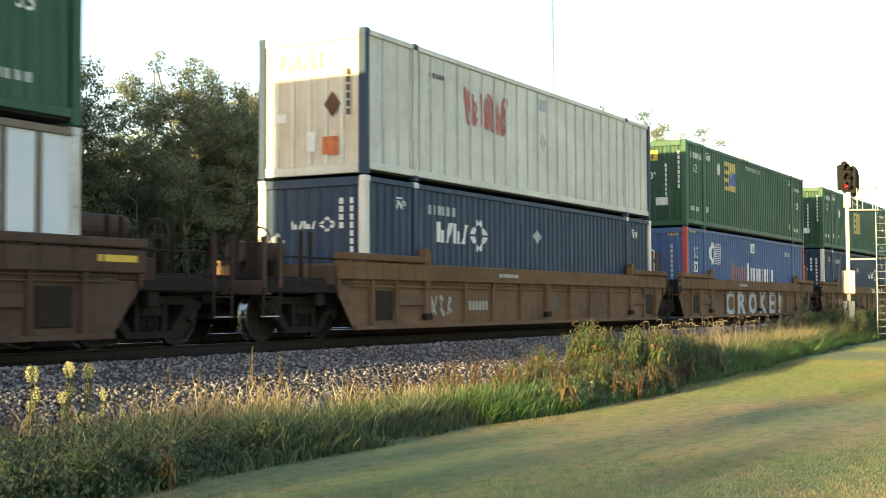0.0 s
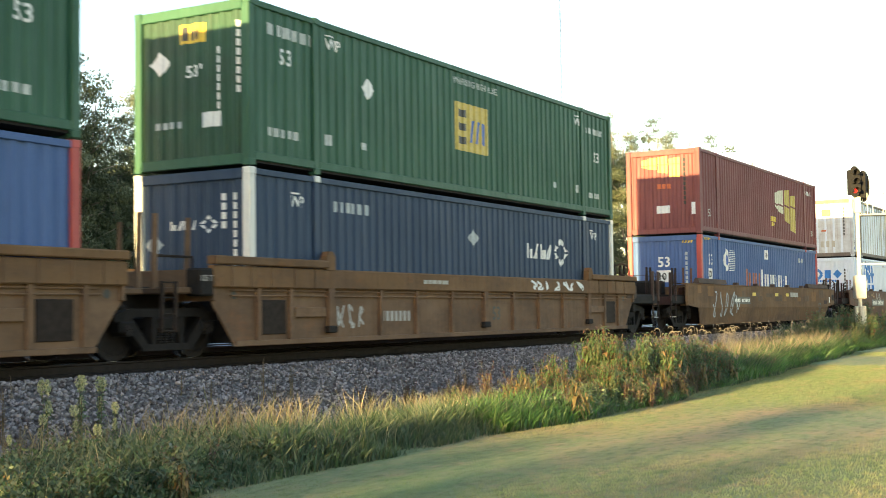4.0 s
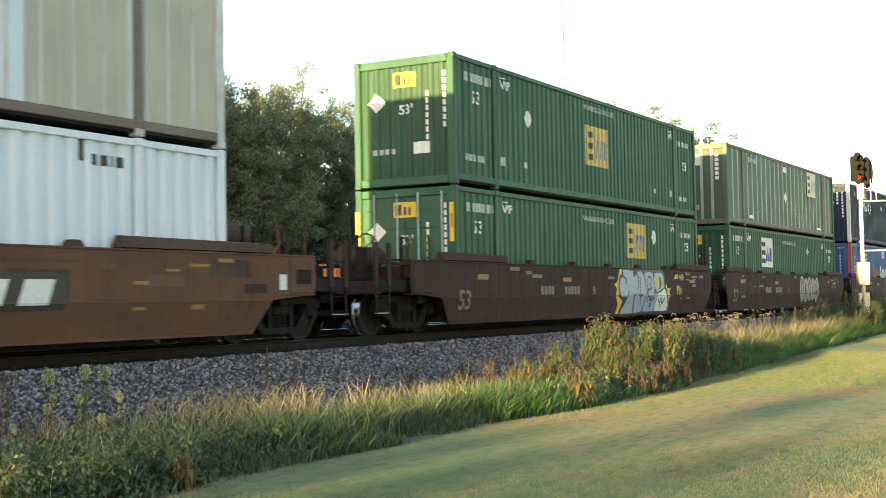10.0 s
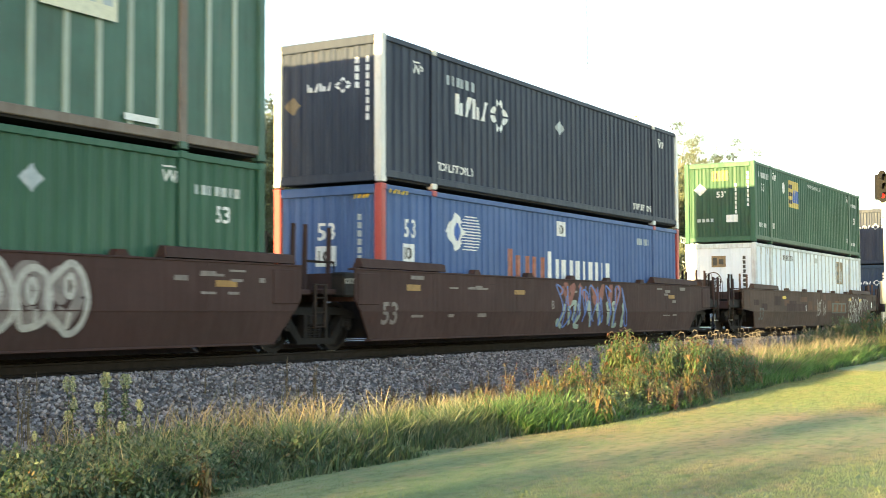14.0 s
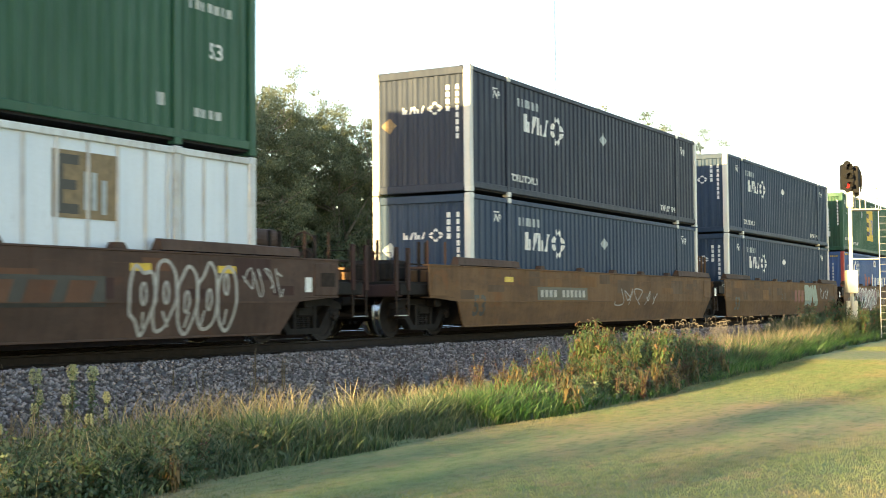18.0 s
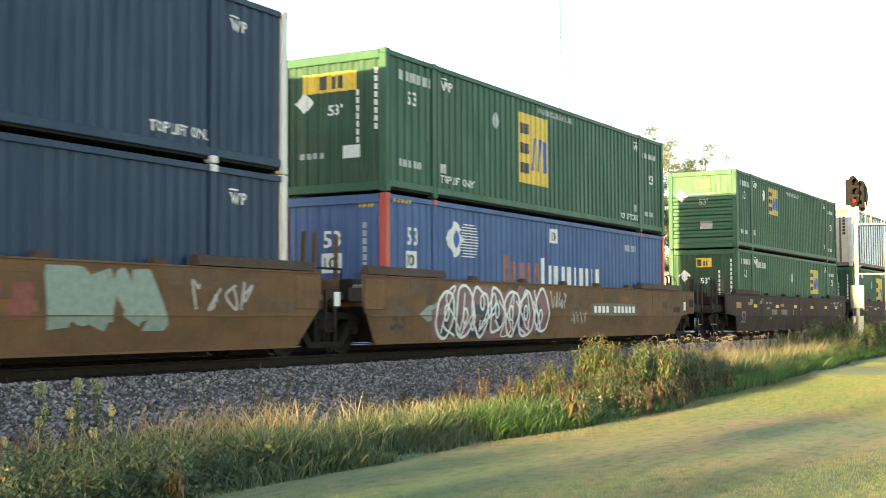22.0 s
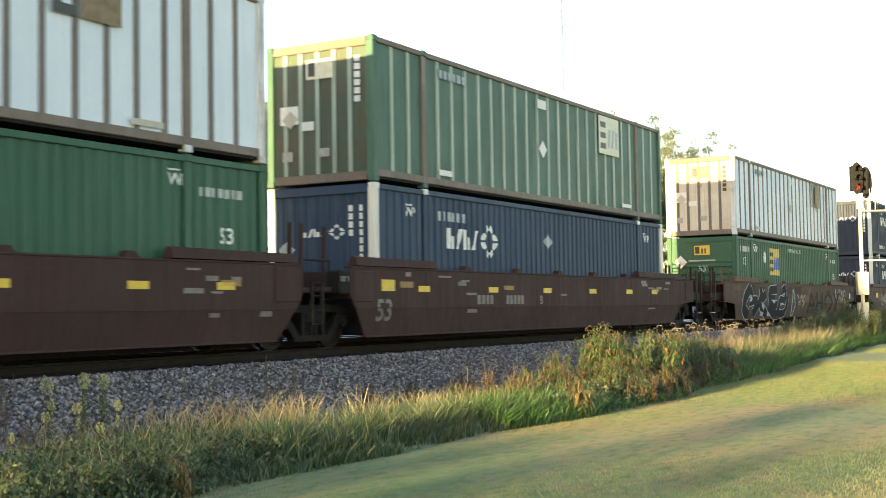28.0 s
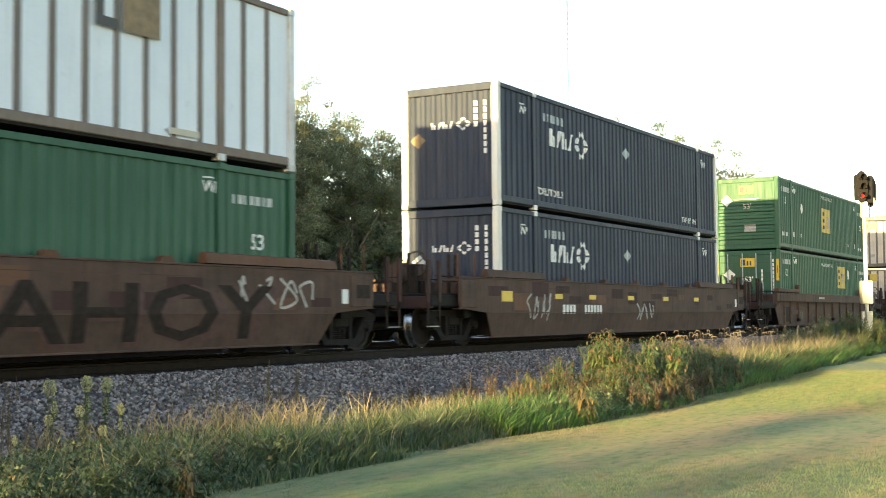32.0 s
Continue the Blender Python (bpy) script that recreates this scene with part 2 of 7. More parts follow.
D_FADED = plain("faded_marking_paint", (0.36, 0.34, 0.31), 0.6, 0.0, 0.25, 9.0)
D_GREY = plain("pale_grey_marking_paint", (0.34, 0.38, 0.40), 0.55, 0.0, 0.2)
D_YELLOW = plain("yellow_marking_paint", (0.62, 0.42, 0.03), 0.5, 0.0, 0.15)
D_GOLD = plain("gold_logo_panel", (0.48, 0.36, 0.07), 0.5, 0.0, 0.18)
D_IVORY = plain("ivory_logo_panel", (0.60, 0.58, 0.44), 0.5, 0.0, 0.15)
D_BLUE = plain("blue_logo_paint", (0.035, 0.10, 0.36), 0.5, 0.0, 0.15)
D_SKY = plain("bright_blue_logo_paint", (0.02, 0.17, 0.50), 0.5, 0.0, 0.2)
D_DARK = plain("dark_logo_paint", (0.03, 0.028, 0.025), 0.5, 0.0, 0.2)
D_ORANGE = plain("orange_logo_paint", (0.50, 0.12, 0.03), 0.5, 0.0, 0.3)
SEAM = painted("stained_seam_paint", (0.56, 0.57, 0.57), 0.55, 0.4, 0.4, 0.18, (0.20, 0.13, 0.08), soil=0.3)
D_BRONZE = plain("weathered_gold_panel", (0.20, 0.14, 0.07), 0.6, 0.0, 0.35, 7.0)
D_OXIDE = plain("dull_oxide_spray", (0.065, 0.026, 0.02), 0.7, 0.0, 0.35)
D_WORN = plain("worn_orange_logo_paint", (0.30, 0.10, 0.06), 0.6, 0.0, 0.4, 7.0)
D_RED = plain("red_marking_paint", (0.38, 0.04, 0.035), 0.5, 0.0, 0.3, 20.0)
D_REDDISH = plain("dull_red_spray", (0.20, 0.05, 0.035), 0.6, 0.0, 0.3)
D_AMBER = plain("dull_amber_patch", (0.28, 0.15, 0.035), 0.6, 0.0, 0.25)
D_SILVER = plain("silver_spray", (0.29, 0.36, 0.46), 0.5, 0.0, 0.15)
D_MINT = plain("mint_spray", (0.22, 0.28, 0.235), 0.55, 0.0, 0.2)
D_MAUVE = plain("mauve_spray", (0.17, 0.07, 0.09), 0.55, 0.0, 0.3)
STEEL_RAIL = plain("rusty_rail_web", (0.02, 0.015, 0.0128), 0.85, 0.0, 0.35, 8.0, 0.25)
RAIL_TOP = plain("polished_rail_head", (0.45, 0.45, 0.46), 0.25, 1.0, 0.12, 20.0)
TIE_WOOD = plain("creosoted_tie_wood", (0.035, 0.028, 0.024), 0.85, 0.0, 0.45, 10.0)
SIG_WHITE = plain("cream_signal_paint", (0.66, 0.60, 0.46), 0.5, 0.0, 0.15)
SIG_BLACK = plain("black_signal_paint", (0.005, 0.0045, 0.005), 0.9, 0.0, 0.25)
GALV = plain("galvanised_steel", (0.42, 0.41, 0.38), 0.45, 0.5, 0.2)
RED_LAMP = glowing("red_signal_lamp", (0.9, 0.05, 0.03), 0.15)
BARK = plain("tree_bark", (0.20, 0.17, 0.13), 0.9, 0.0, 0.45, 6.0)
STEM = plain("dry_stem", (0.16, 0.12, 0.06), 0.8, 0.0, 0.35, 12.0)
LEAF_A = leafy("dull_green_leaves", [(0.10, 0.12, 0.065), (0.155, 0.18, 0.095), (0.20, 0.22, 0.12), (0.25, 0.255, 0.14)], 0.85, 0.2)
LEAF_B = leafy("dark_green_leaves", [(0.055, 0.075, 0.04), (0.09, 0.115, 0.058), (0.13, 0.15, 0.075)], 0.85, 0.18)
LEAF_C = leafy("yellowing_leaves", [(0.08, 0.11, 0.03), (0.12, 0.14, 0.04), (0.19, 0.18, 0.06)])
WEED_LEAF = leafy("weed_leaves", [(0.04, 0.085, 0.03), (0.08, 0.15, 0.05), (0.14, 0.20, 0.07), (0.23, 0.26, 0.11), (0.06, 0.11, 0.04)])
WEED_MIX = leafy("mixed_weed_leaves", [(0.04, 0.085, 0.03), (0.075, 0.15, 0.05), (0.12, 0.20, 0.065), (0.20, 0.25, 0.09), (0.07, 0.13, 0.045), (0.34, 0.17, 0.08), (0.15, 0.055, 0.035)])
WEED_RED = leafy("reddened_weed_leaves", [(0.12, 0.04, 0.04), (0.17, 0.075, 0.05), (0.08, 0.10, 0.045), (0.20, 0.11, 0.075), (0.10, 0.038, 0.038)])
WEED_HANG = leafy("hanging_autumn_leaves", [(0.13, 0.09, 0.04), (0.24, 0.17, 0.06), (0.08, 0.11, 0.035), (0.34, 0.25, 0.09), (0.10, 0.06, 0.03), (0.12, 0.14, 0.05), (0.26, 0.13, 0.055)])
WEED_DARK = leafy("dark_weed_leaves", [(0.03, 0.065, 0.028), (0.065, 0.115, 0.05), (0.11, 0.16, 0.07), (0.22, 0.24, 0.12), (0.045, 0.085, 0.035)])
WEED_TAN = leafy("dead_weed_leaves", [(0.14, 0.095, 0.06), (0.20, 0.15, 0.09), (0.11, 0.07, 0.05)])
GOLDEN = leafy("pale_yellow_flower_heads", [(0.40, 0.42, 0.19), (0.52, 0.52, 0.27), (0.62, 0.60, 0.38)])
BLADE = leafy("grass_blades", [(0.03, 0.065, 0.026), (0.06, 0.115, 0.045), (0.11, 0.165, 0.07), (0.22, 0.23, 0.13), (0.04, 0.085, 0.035), (0.14, 0.165, 0.08)], 0.5, 0.3)
LUSH = leafy("lush_grass_blades", [(0.05, 0.14, 0.03), (0.09, 0.21, 0.05), (0.15, 0.27, 0.08), (0.20, 0.27, 0.09)], 0.5, 0.4)
DRY_BLADE = leafy("dry_grass_blades", [(0.28, 0.21, 0.12), (0.38, 0.29, 0.17), (0.45, 0.37, 0.24), (0.20, 0.20, 0.09), (0.15, 0.17, 0.07)])
PINK_BLADE = leafy("pinkish_seeding_grass", [(0.26, 0.18, 0.13), (0.18, 0.20, 0.09), (0.34, 0.25, 0.19), (0.14, 0.20, 0.07)])
PALE_BLADE = leafy("pale_grass_stalks", [(0.20, 0.24, 0.12), (0.30, 0.32, 0.18), (0.42, 0.38, 0.22), (0.26, 0.20, 0.12)])
SEED = plain("bristly_seed_head", (0.14, 0.12, 0.10), 0.8, 0.0, 0.35, 20.0)
MOWN = leafy("mown_grass_blades", [(0.155, 0.20, 0.078), (0.185, 0.228, 0.092), (0.215, 0.25, 0.11), (0.255, 0.262, 0.13)], 0.7, 0.45, True)


def lawn_material():
    m, t, b = nodes_of("lawn_turf")
    v = mapped(t, shift=False)
    big = noise_of(t, v, 0.22, 5.0)
    mid = noise_of(t, v, 1.6, 6.0, 0.7)
    fine = noise_of(t, v, 30.0, 4.0, 0.7)
    c = mix(t, ramp(t, big, 0.35, 0.65), (0.165, 0.205, 0.084), (0.20, 0.225, 0.098))
    c = mix(t, ramp(t, mid, 0.5, 0.75, 0.0, 0.5), turf_patches(t, c), (0.30, 0.21, 0.13))
    c = mix(t, ramp(t, fine, 0.35, 0.7, 0.0, 0.3), c, (0.10, 0.13, 0.05))
    link(t, c, b.inputs["Base Color"])
    b.inputs["Roughness"].default_value = 0.9
    bump(t, b, fine, 0.4, 0.04)
    return m


def gravel_material(island):
    m, t, b = nodes_of("ballast_stone" if island else "ballast_bed")
    v = mapped(t, shift=False)
    n = noise_of(t, v, 18.0, 5.0, 0.7)
    c = mix(t, ramp(t, n, 0.35, 0.7), (0.085, 0.075, 0.075), (0.20, 0.182, 0.18))
    if island:
        g = t.nodes.new("ShaderNodeNewGeometry")
        c = mix(t, ramp(t, g.outputs["Random Per Island"], 0.35, 1.0, 0.0, 0.9), c, (0.37, 0.335, 0.335))
        c = mix(t, ramp(t, g.outputs["Random Per Island"], 0.3, 0.0, 0.0, 0.9), c, (0.07, 0.05, 0.048))
    else:
        c = mix(t, 0.5, c, (0.10, 0.088, 0.085))
    link(t, c, b.inputs["Base Color"])
    b.inputs["Roughness"].default_value = 0.85
    bump(t, b, n, 0.6, 0.02)
    return m


LAWN, STONE, BED = lawn_material(), gravel_material(True), gravel_material(False)


# ---- mesh helpers ----
class Geo:
    """Vertices and faces gathered for one mesh."""

    def __init__(self):
        self.v, self.f = [], []

    def add(self, v, f):
        n = len(self.v)
        self.v += [tuple(p) for p in v]
        self.f += [tuple(i + n for i in q) for q in f]
        return self

    def box(self, x0, x1, y0, y1, z0, z1, c=0.0):
        """A box with chamfered edges of width c."""
        c = min(c, abs(x1 - x0) * 0.45, abs(y1 - y0) * 0.45, abs(z1 - z0) * 0.45)
        if c <= 0:
            v = [(x, y, z) for x in (x0, x1) for y in (y0, y1) for z in (z0, z1)]
            return self.add(v, [(0, 1, 3, 2), (4, 6, 7, 5), (0, 4, 5, 1), (2, 3, 7, 6), (0, 2, 6, 4), (1, 5, 7, 3)])
        lo, hi = (x0, y0, z0), (x1, y1, z1)
        v, idx = [], {}
        for sx in (0, 1):
            for sy in (0, 1):
                for sz in (0, 1):
                    s = (sx, sy, sz)
                    for a in range(3):
                        p = [(hi[k] if s[k] else lo[k]) if k == a else (hi[k] - c if s[k] else lo[k] + c) for k in range(3)]
                        idx[(s, a)] = len(v)
                        v.append(p)
        f = []
        for a in range(3):
            b, d = [k for k in range(3) if k != a]
            for side in (0, 1):
                q = []
                for sb, sd in ((0, 0), (1, 0), (1, 1), (0, 1)):
                    s = [0, 0, 0]
                    s[a], s[b], s[d] = side, sb, sd
                    q.append(idx[(tuple(s), a)])
                f.append(q)
            for sb in (0, 1):
                for sd in (0, 1):
                    s0, s1 = [0, 0, 0], [0, 0, 0]
                    s0[a], s1[a] = 0, 1
                    for s in (s0, s1):
                        s[b], s[d] = sb, sd
                    f.append([idx[(tuple(s0), b)], idx[(tuple(s1), b)], idx[(tuple(s1), d)], idx[(tuple(s0), d)]])
        for sx in (0, 1):
            for sy in (0, 1):
                for sz in (0, 1):
                    f.append([idx[((sx, sy, sz), a)] for a in range(3)])
        return self.add(v, f)

    def prism(self, outline, y0, y1):
        """An outline in x and z, pushed from y0 to y1."""
        n = len(outline)
        v = [(x, y0, z) for x, z in outline] + [(x, y1, z) for x, z in outline]
        f = [tuple(range(n)), tuple(range(2 * n - 1, n - 1, -1))] + [(i, n + i, n + (i + 1) % n, (i + 1) % n) for i in range(n)]
        return self.add(v, f)

    def tube(self, path, r, n=6, r1=None):
        """A round bar along a path, tapering to r1."""
        r1 = r if r1 is None else r1
        v, f = [], []
        path = [Vector(p) for p in path]
        for i, p in enumerate(path):
            d = (path[min(i + 1, len(path) - 1)] - path[max(i - 1, 0)]).normalized()
            a = d.orthogonal().normalized() if abs(d.z) > 0.9 else d.cross(Vector((0, 0, 1))).normalized()
            b = d.cross(a)
            k = r + (r1 - r) * i / max(1, len(path) - 1)
            v += [p + (a * math.cos(2 * math.pi * j / n) + b * math.sin(2 * math.pi * j / n)) * k for j in range(n)]
        for i in range(len(path) - 1):
            f += [(i * n + j, i * n + (j + 1) % n, (i + 1) * n + (j + 1) % n, (i + 1) * n + j) for j in range(n)]
        f += [tuple(range(n - 1, -1, -1)), tuple(range((len(path) - 1) * n, len(path) * n))]
        return self.add(v, f)

    def lathe(self, prof, n=24, y=True, at=(0, 0, 0)):
        """Turns a profile of (radius, offset) round the y axis, or the z axis."""
        v, f = [], []
        for r, o in prof:
            for j in range(n):
                a = 2 * math.pi * j / n
                p = (r * math.cos(a), o, r * math.sin(a)) if y else (r * math.cos(a), r * math.sin(a), o)
                v.append((p[0] + at[0], p[1] + at[1], p[2] + at[2]))
        for i in range(len(prof) - 1):
            f += [(i * n + j, i * n + (j + 1) % n, (i + 1) * n + (j + 1) % n, (i + 1) * n + j) for j in range(n)]
        return self.add(v, f)

    def mesh(self, name, *mats, smooth=False):
        m = bpy.data.meshes.new(name)
        m.from_pydata(self.v, [], self.f)
        for k in mats:
            m.materials.append(k)
        if smooth:
            m.polygons.foreach_set("use_smooth", [True] * len(m.polygons))
        return m


def part(name, geo, material, parent, label="", m=None, smooth=False, kind=""):
    """Links a mesh as one object under a thing, a part, or (parent None) at top level."""
    data = geo if isinstance(geo, bpy.types.Mesh) else geo.mesh(name, material, smooth=smooth)
    ob = new(name, data)
    ob.parent = parent
    if m is not None:
        ob.matrix_basis = m
    return tagged(ob, label, kind=kind)


def big_mesh(name, v, f, material):
    """A mesh of many small faces from arrays; all faces have the same number of corners."""
    m = bpy.data.meshes.new(name)
    k = f.shape[1]
    m.vertices.add(len(v))
    m.vertices.foreach_set("co", np.asarray(v, np.float32).ravel())
    m.loops.add(f.size)
    m.loops.foreach_set("vertex_index", f.astype(np.int32).ravel())
    m.polygons.add(len(f))
    m.polygons.foreach_set("loop_start", np.arange(len(f), dtype=np.int32) * k)
    m.materials.append(material)
    m.update(calc_edges=True)
    return m


# ---- writing ----
WORDS = {}


def lettered(strings):
    """Turns words into flat triangles, with capitals one unit high."""
    made = []
    for s in strings:
        c = bpy.data.curves.new("word", "FONT")
        c.body, c.resolution_u = s, 2
        c.offset = 0.018
        made.append((s, c, new("word", c)))
    bpy.context.view_layer.update()
    dg = bpy.context.evaluated_depsgraph_get()
    for s, c, ob in made:
        me = ob.evaluated_get(dg).to_mesh()
        me.calc_loop_triangles()
        co = [(v.co.x, v.co.y) for v in me.vertices]
        h = max(y for _, y in co)
        x0, x1 = min(x for x, _ in co), max(x for x, _ in co)
        WORDS[s] = ((x1 - x0) / h, [[((co[i][0] - x0) / h, co[i][1] / h) for i in tri.vertices] for tri in me.loop_triangles])
        ob.evaluated_get(dg).to_mesh_clear()
    for s, c, ob in made:
        bpy.data.objects.remove(ob)
        bpy.data.curves.remove(c)


lettered(["53", "53'", "125 T", "WP", "TOP LIFT ONLY", "WARNING HIGH CUBE", "AHOY", "B", "C", "S", "10", "R", "O", "K", "E", "!"])


def word(s, x, z, h, wide=1.0):
    return [[(x + a * h * wide, z + b * h) for a, b in tri] for tri in WORDS[s][1]]


def rect(x0, x1, z0, z1):
    return [[(x0, z0), (x1, z0), (x1, z1), (x0, z1)]]


def diamond(x, z, w, h):
    return [[(x - w, z), (x, z - h), (x + w, z), (x, z + h)]]


def bars(x, z, h, widths, gap=0.4):
    """A row of plain upright bars in place of writing that cannot be read."""
    out = []
    for w in widths:
        out += rect(x, x + w * h, z, z + h)
        x += (w + gap) * h
    return out


# ---- ground ----
def ground():
    xs = np.concatenate([[-3000, -900, -300, -120, -60], np.arange(-30, 110, 2.0), [120, 160, 240, 400, 900, 3000]])
    ys = np.concatenate([[-3000, -600, -120, -40], np.arange(-20, 60, 2.0), [70, 100, 200, 600, 3000]])
    v, f = [], []
    for x in xs:
        for y in ys:
            near = max(0.0, 1 - max(abs(x - 30) / 120, abs(y - 10) / 70))
            z = -1.0 + near * 0.05 * noise.noise((x * 0.11, y * 0.13, 3.1))
            v.append((x, y, z))
    n = len(ys)
    f = [(i * n + j, (i + 1) * n + j, (i + 1) * n + j + 1, i * n + j + 1) for i in range(len(xs) - 1) for j in range(n - 1)]
    g = Geo().add(v, f)
    ob = part("ground", g, LAWN, None, "flat mown lawn with dry patches beside the railway", smooth=True)
    return tagged(ob, kind="structure", category="lawn")


ground()
TRACK_Y = 14.58


FAR_TRACK = 4.9


def bed_height(y):
    """Height of the ballast's surface at the distance y from the near track's middle."""
    d = -y if y < 0 else max(0.0, y - FAR_TRACK)
    if d < 1.55:
        return -0.2
    return max(-1.08, -0.2 - (d - 1.55) * 0.36)


def ballast_bed():
    prof = [-4.2, -3.6, -2.9, -2.2, -1.55, -0.9, 0.0, 0.9, 1.55, 2.2, 2.9, 3.6, 4.2, 4.9, 5.7, 6.45, 7.1, 7.8, 8.5, 9.1]
    xs = np.concatenate([[-500, -100], np.arange(-12, 90, 0.7), [100, 160, 300, 700]])
    v = [(x, TRACK_Y + y, bed_height(y) - 0.02 + 0.02 * noise.noise((x * 1.7, y * 2.1, 0.0))) for x in xs for y in prof]
    n = len(prof)
    f = [(i * n + j, (i + 1) * n + j, (i + 1) * n + j + 1, i * n + j + 1) for i in range(len(xs) - 1) for j in range(n - 1)]
    ob = part("ballast_bed", Geo().add(v, f), BED, None, "grey crushed-stone ballast bank under the railway tracks", smooth=True)
    tagged(ob, kind="structure", category="ballast")


ballast_bed()


def ballast_stones():
    rng = np.random.default_rng(5)
    oct_v = np.array([(1, 0, 0), (0, 1, 0), (-1, 0, 0), (0, -1, 0), (0, 0, 1), (0, 0, -1)], float)
    oct_f = np.array([(0, 1, 4), (1, 2, 4), (2, 3, 4), (3, 0, 4), (1, 0, 5), (2, 1, 5), (3, 2, 5), (0, 3, 5)])
    n = 62000
    x = 6 + 70 * rng.random(n) ** 1.5
    y = -1.2 - 3.0 * rng.random(n)
    keep = rng.random(n) < np.clip((4.25 + y) * 1.6, 0.12, 1)
    x, y = x[keep], y[keep]
    n = len(x)
    z = np.array([bed_height(b) for b in y])
    size = rng.uniform(0.018, 0.042, n)
    c = np.stack([x, y + TRACK_Y, z + size * rng.uniform(-0.2, 0.7, n)], 1)
    sc = size[:, None, None] * rng.uniform(0.65, 1.35, (n, 6, 1)) * np.array([1.0, 1.0, 0.75])
    a, b = rng.uniform(0, 6.28, n), rng.uniform(-0.9, 0.9, n)
    p = oct_v[None] * sc
    ca, sa, cb, sb = np.cos(a)[:, None], np.sin(a)[:, None], np.cos(b)[:, None], np.sin(b)[:, None]
    x1, z1 = p[..., 0] * cb - p[..., 2] * sb, p[..., 0] * sb + p[..., 2] * cb
    p = np.stack([x1 * ca - p[..., 1] * sa, x1 * sa + p[..., 1] * ca, z1], -1) + c[:, None]
    f = (oct_f[None] + 6 * np.arange(n)[:, None, None]).reshape(-1, 3)
    ob = part("ballast_stones", big_mesh("ballast_stones", p.reshape(-1, 3), f, STONE), None, None, "loose angular grey ballast stones on the bank")
    tagged(ob, kind="stuff", category="gravel")


ballast_stones()


def track(across=0.0):
    t = tagged(new("railway_track"), "standard-gauge railway track with polished steel rails on wooden ties", "railway track", kind="structure")
    t.location = (0, TRACK_Y + across, 0)
    half = [(0.075, -0.178), (0.075, -0.165), (0.012, -0.14), (0.01, -0.045), (0.036, -0.034), (0.037, -0.006)]
    outline = half + [(-y, z) for y, z in reversed(half)]
    for y in (-0.755, 0.755):
        g = Geo()
        n = len(outline)
        v = [(x, y + a, b) for x in (-500, 800) for a, b in outline]
        g.add(v, [(i, (i + 1) % n, n + (i + 1) % n, n + i) for i in range(n)])
        r = part("rail", g, STEEL_RAIL, t, "rusty steel rail")
        h = Geo().add([(x, y + a, b) for x in (-500, 800) for a, b in ((0.037, -0.006), (0.03, 0.0), (-0.03, 0.0), (-0.037, -0.006))], [(0, 1, 5, 4), (1, 2, 6, 5), (2, 3, 7, 6)])
        part("rail_head", h, RAIL_TOP, r, "bright worn running surface")
    tie = Geo().box(-0.11, 0.11, -1.3, 1.3, -0.36, -0.18, 0.012).mesh("tie", TIE_WOOD)
    plate = Geo()
    for y in (-0.755, 0.755):
        plate.box(-0.09, 0.09, y - 0.17, y + 0.17, -0.182, -0.172, 0.003)
    plate = plate.mesh("tie_plate", STEEL_RAIL)
    rng = random.Random(3)
    for i in range(230 if across == 0.0 else 0):
        m = pose(-4 + 0.5 * i + rng.uniform(-0.02, 0.02), rng.uniform(-0.04, 0.04), rng.uniform(-0.012, 0.006), 0, 0, rng.uniform(-0.8, 0.8))
        o = part("tie", tie, None, t, m=m)
        if 8 < i < 110:
            part("tie_plate", plate, None, o)
    far = Geo()
    for i in range(500):
        x = (111 if across == 0.0 else -4) + 0.5 * i
        far.box(x - 0.11, x + 0.11, -1.3, 1.3, -0.36, -0.18)
    part("far_ties", far, TIE_WOOD, t, kind="stuff")


track()
track(FAR_TRACK)


# ---- grass and weeds ----
def blades(name, x, y, z, height, width, lean, material, label, category, rng, curl=0.5):
    """Many grass blades: each a bent strip that tapers to a point."""
    n = len(x)
    a = rng.uniform(0, 2 * np.pi, n)
    b = rng.uniform(0, 2 * np.pi, n)
    out = lean * height * rng.uniform(0.2, 1.0, n)
    base = np.stack([x, y, z], 1)
    d = np.stack([np.cos(a), np.sin(a), np.zeros(n)], 1)
    w = np.stack([np.cos(b), np.sin(b), np.zeros(n)], 1) * width[:, None]
    up = np.array([0, 0, 1.0])
    m = base + up * (height * 0.55)[:, None] + d * (out * 0.3)[:, None]
    tip = base + up * (height * (1 - 0.25 * curl * rng.random(n)))[:, None] + d * out[:, None]
    v = np.stack([base - w, base + w, m + w * 0.75, m - w * 0.75, tip + w * 0.12, tip - w * 0.12], 1).reshape(-1, 3)
    i = 6 * np.arange(n)[:, None]
    f = np.concatenate([i + np.array([[0, 1, 2, 3]]), i + np.array([[3, 2, 4, 5]])])
    ob = part(name, big_mesh(name, v, f, material), None, None, label)
    return tagged(ob, kind="stuff", category=category)


def edge_y(x):
    """The line at which the mown lawn meets the weeds."""
    return 7.85 + 0.1 * np.sin(x * 0.55) + 0.08 * np.sin(x * 1.3 + 1) + np.clip((x - 21.5) * 0.08, 0, 2.7)


def bare(x, y):
    """A tongue of open stones that runs slantwise into the verge."""
    return np.exp(-((y / x - 0.70) / 0.036) ** 2) * np.clip((y - 8.9) / 0.6, 0, 1)


def bed_z(y, sink):
    return np.maximum(-1.02, np.array([bed_height(b - TRACK_Y) for b in y]) - sink)


def tuft(x, y, k, seed):
    return 0.5 + 0.5 * np.array([noise.noise((a * k, b * k, seed)) for a, b in zip(x, y)])


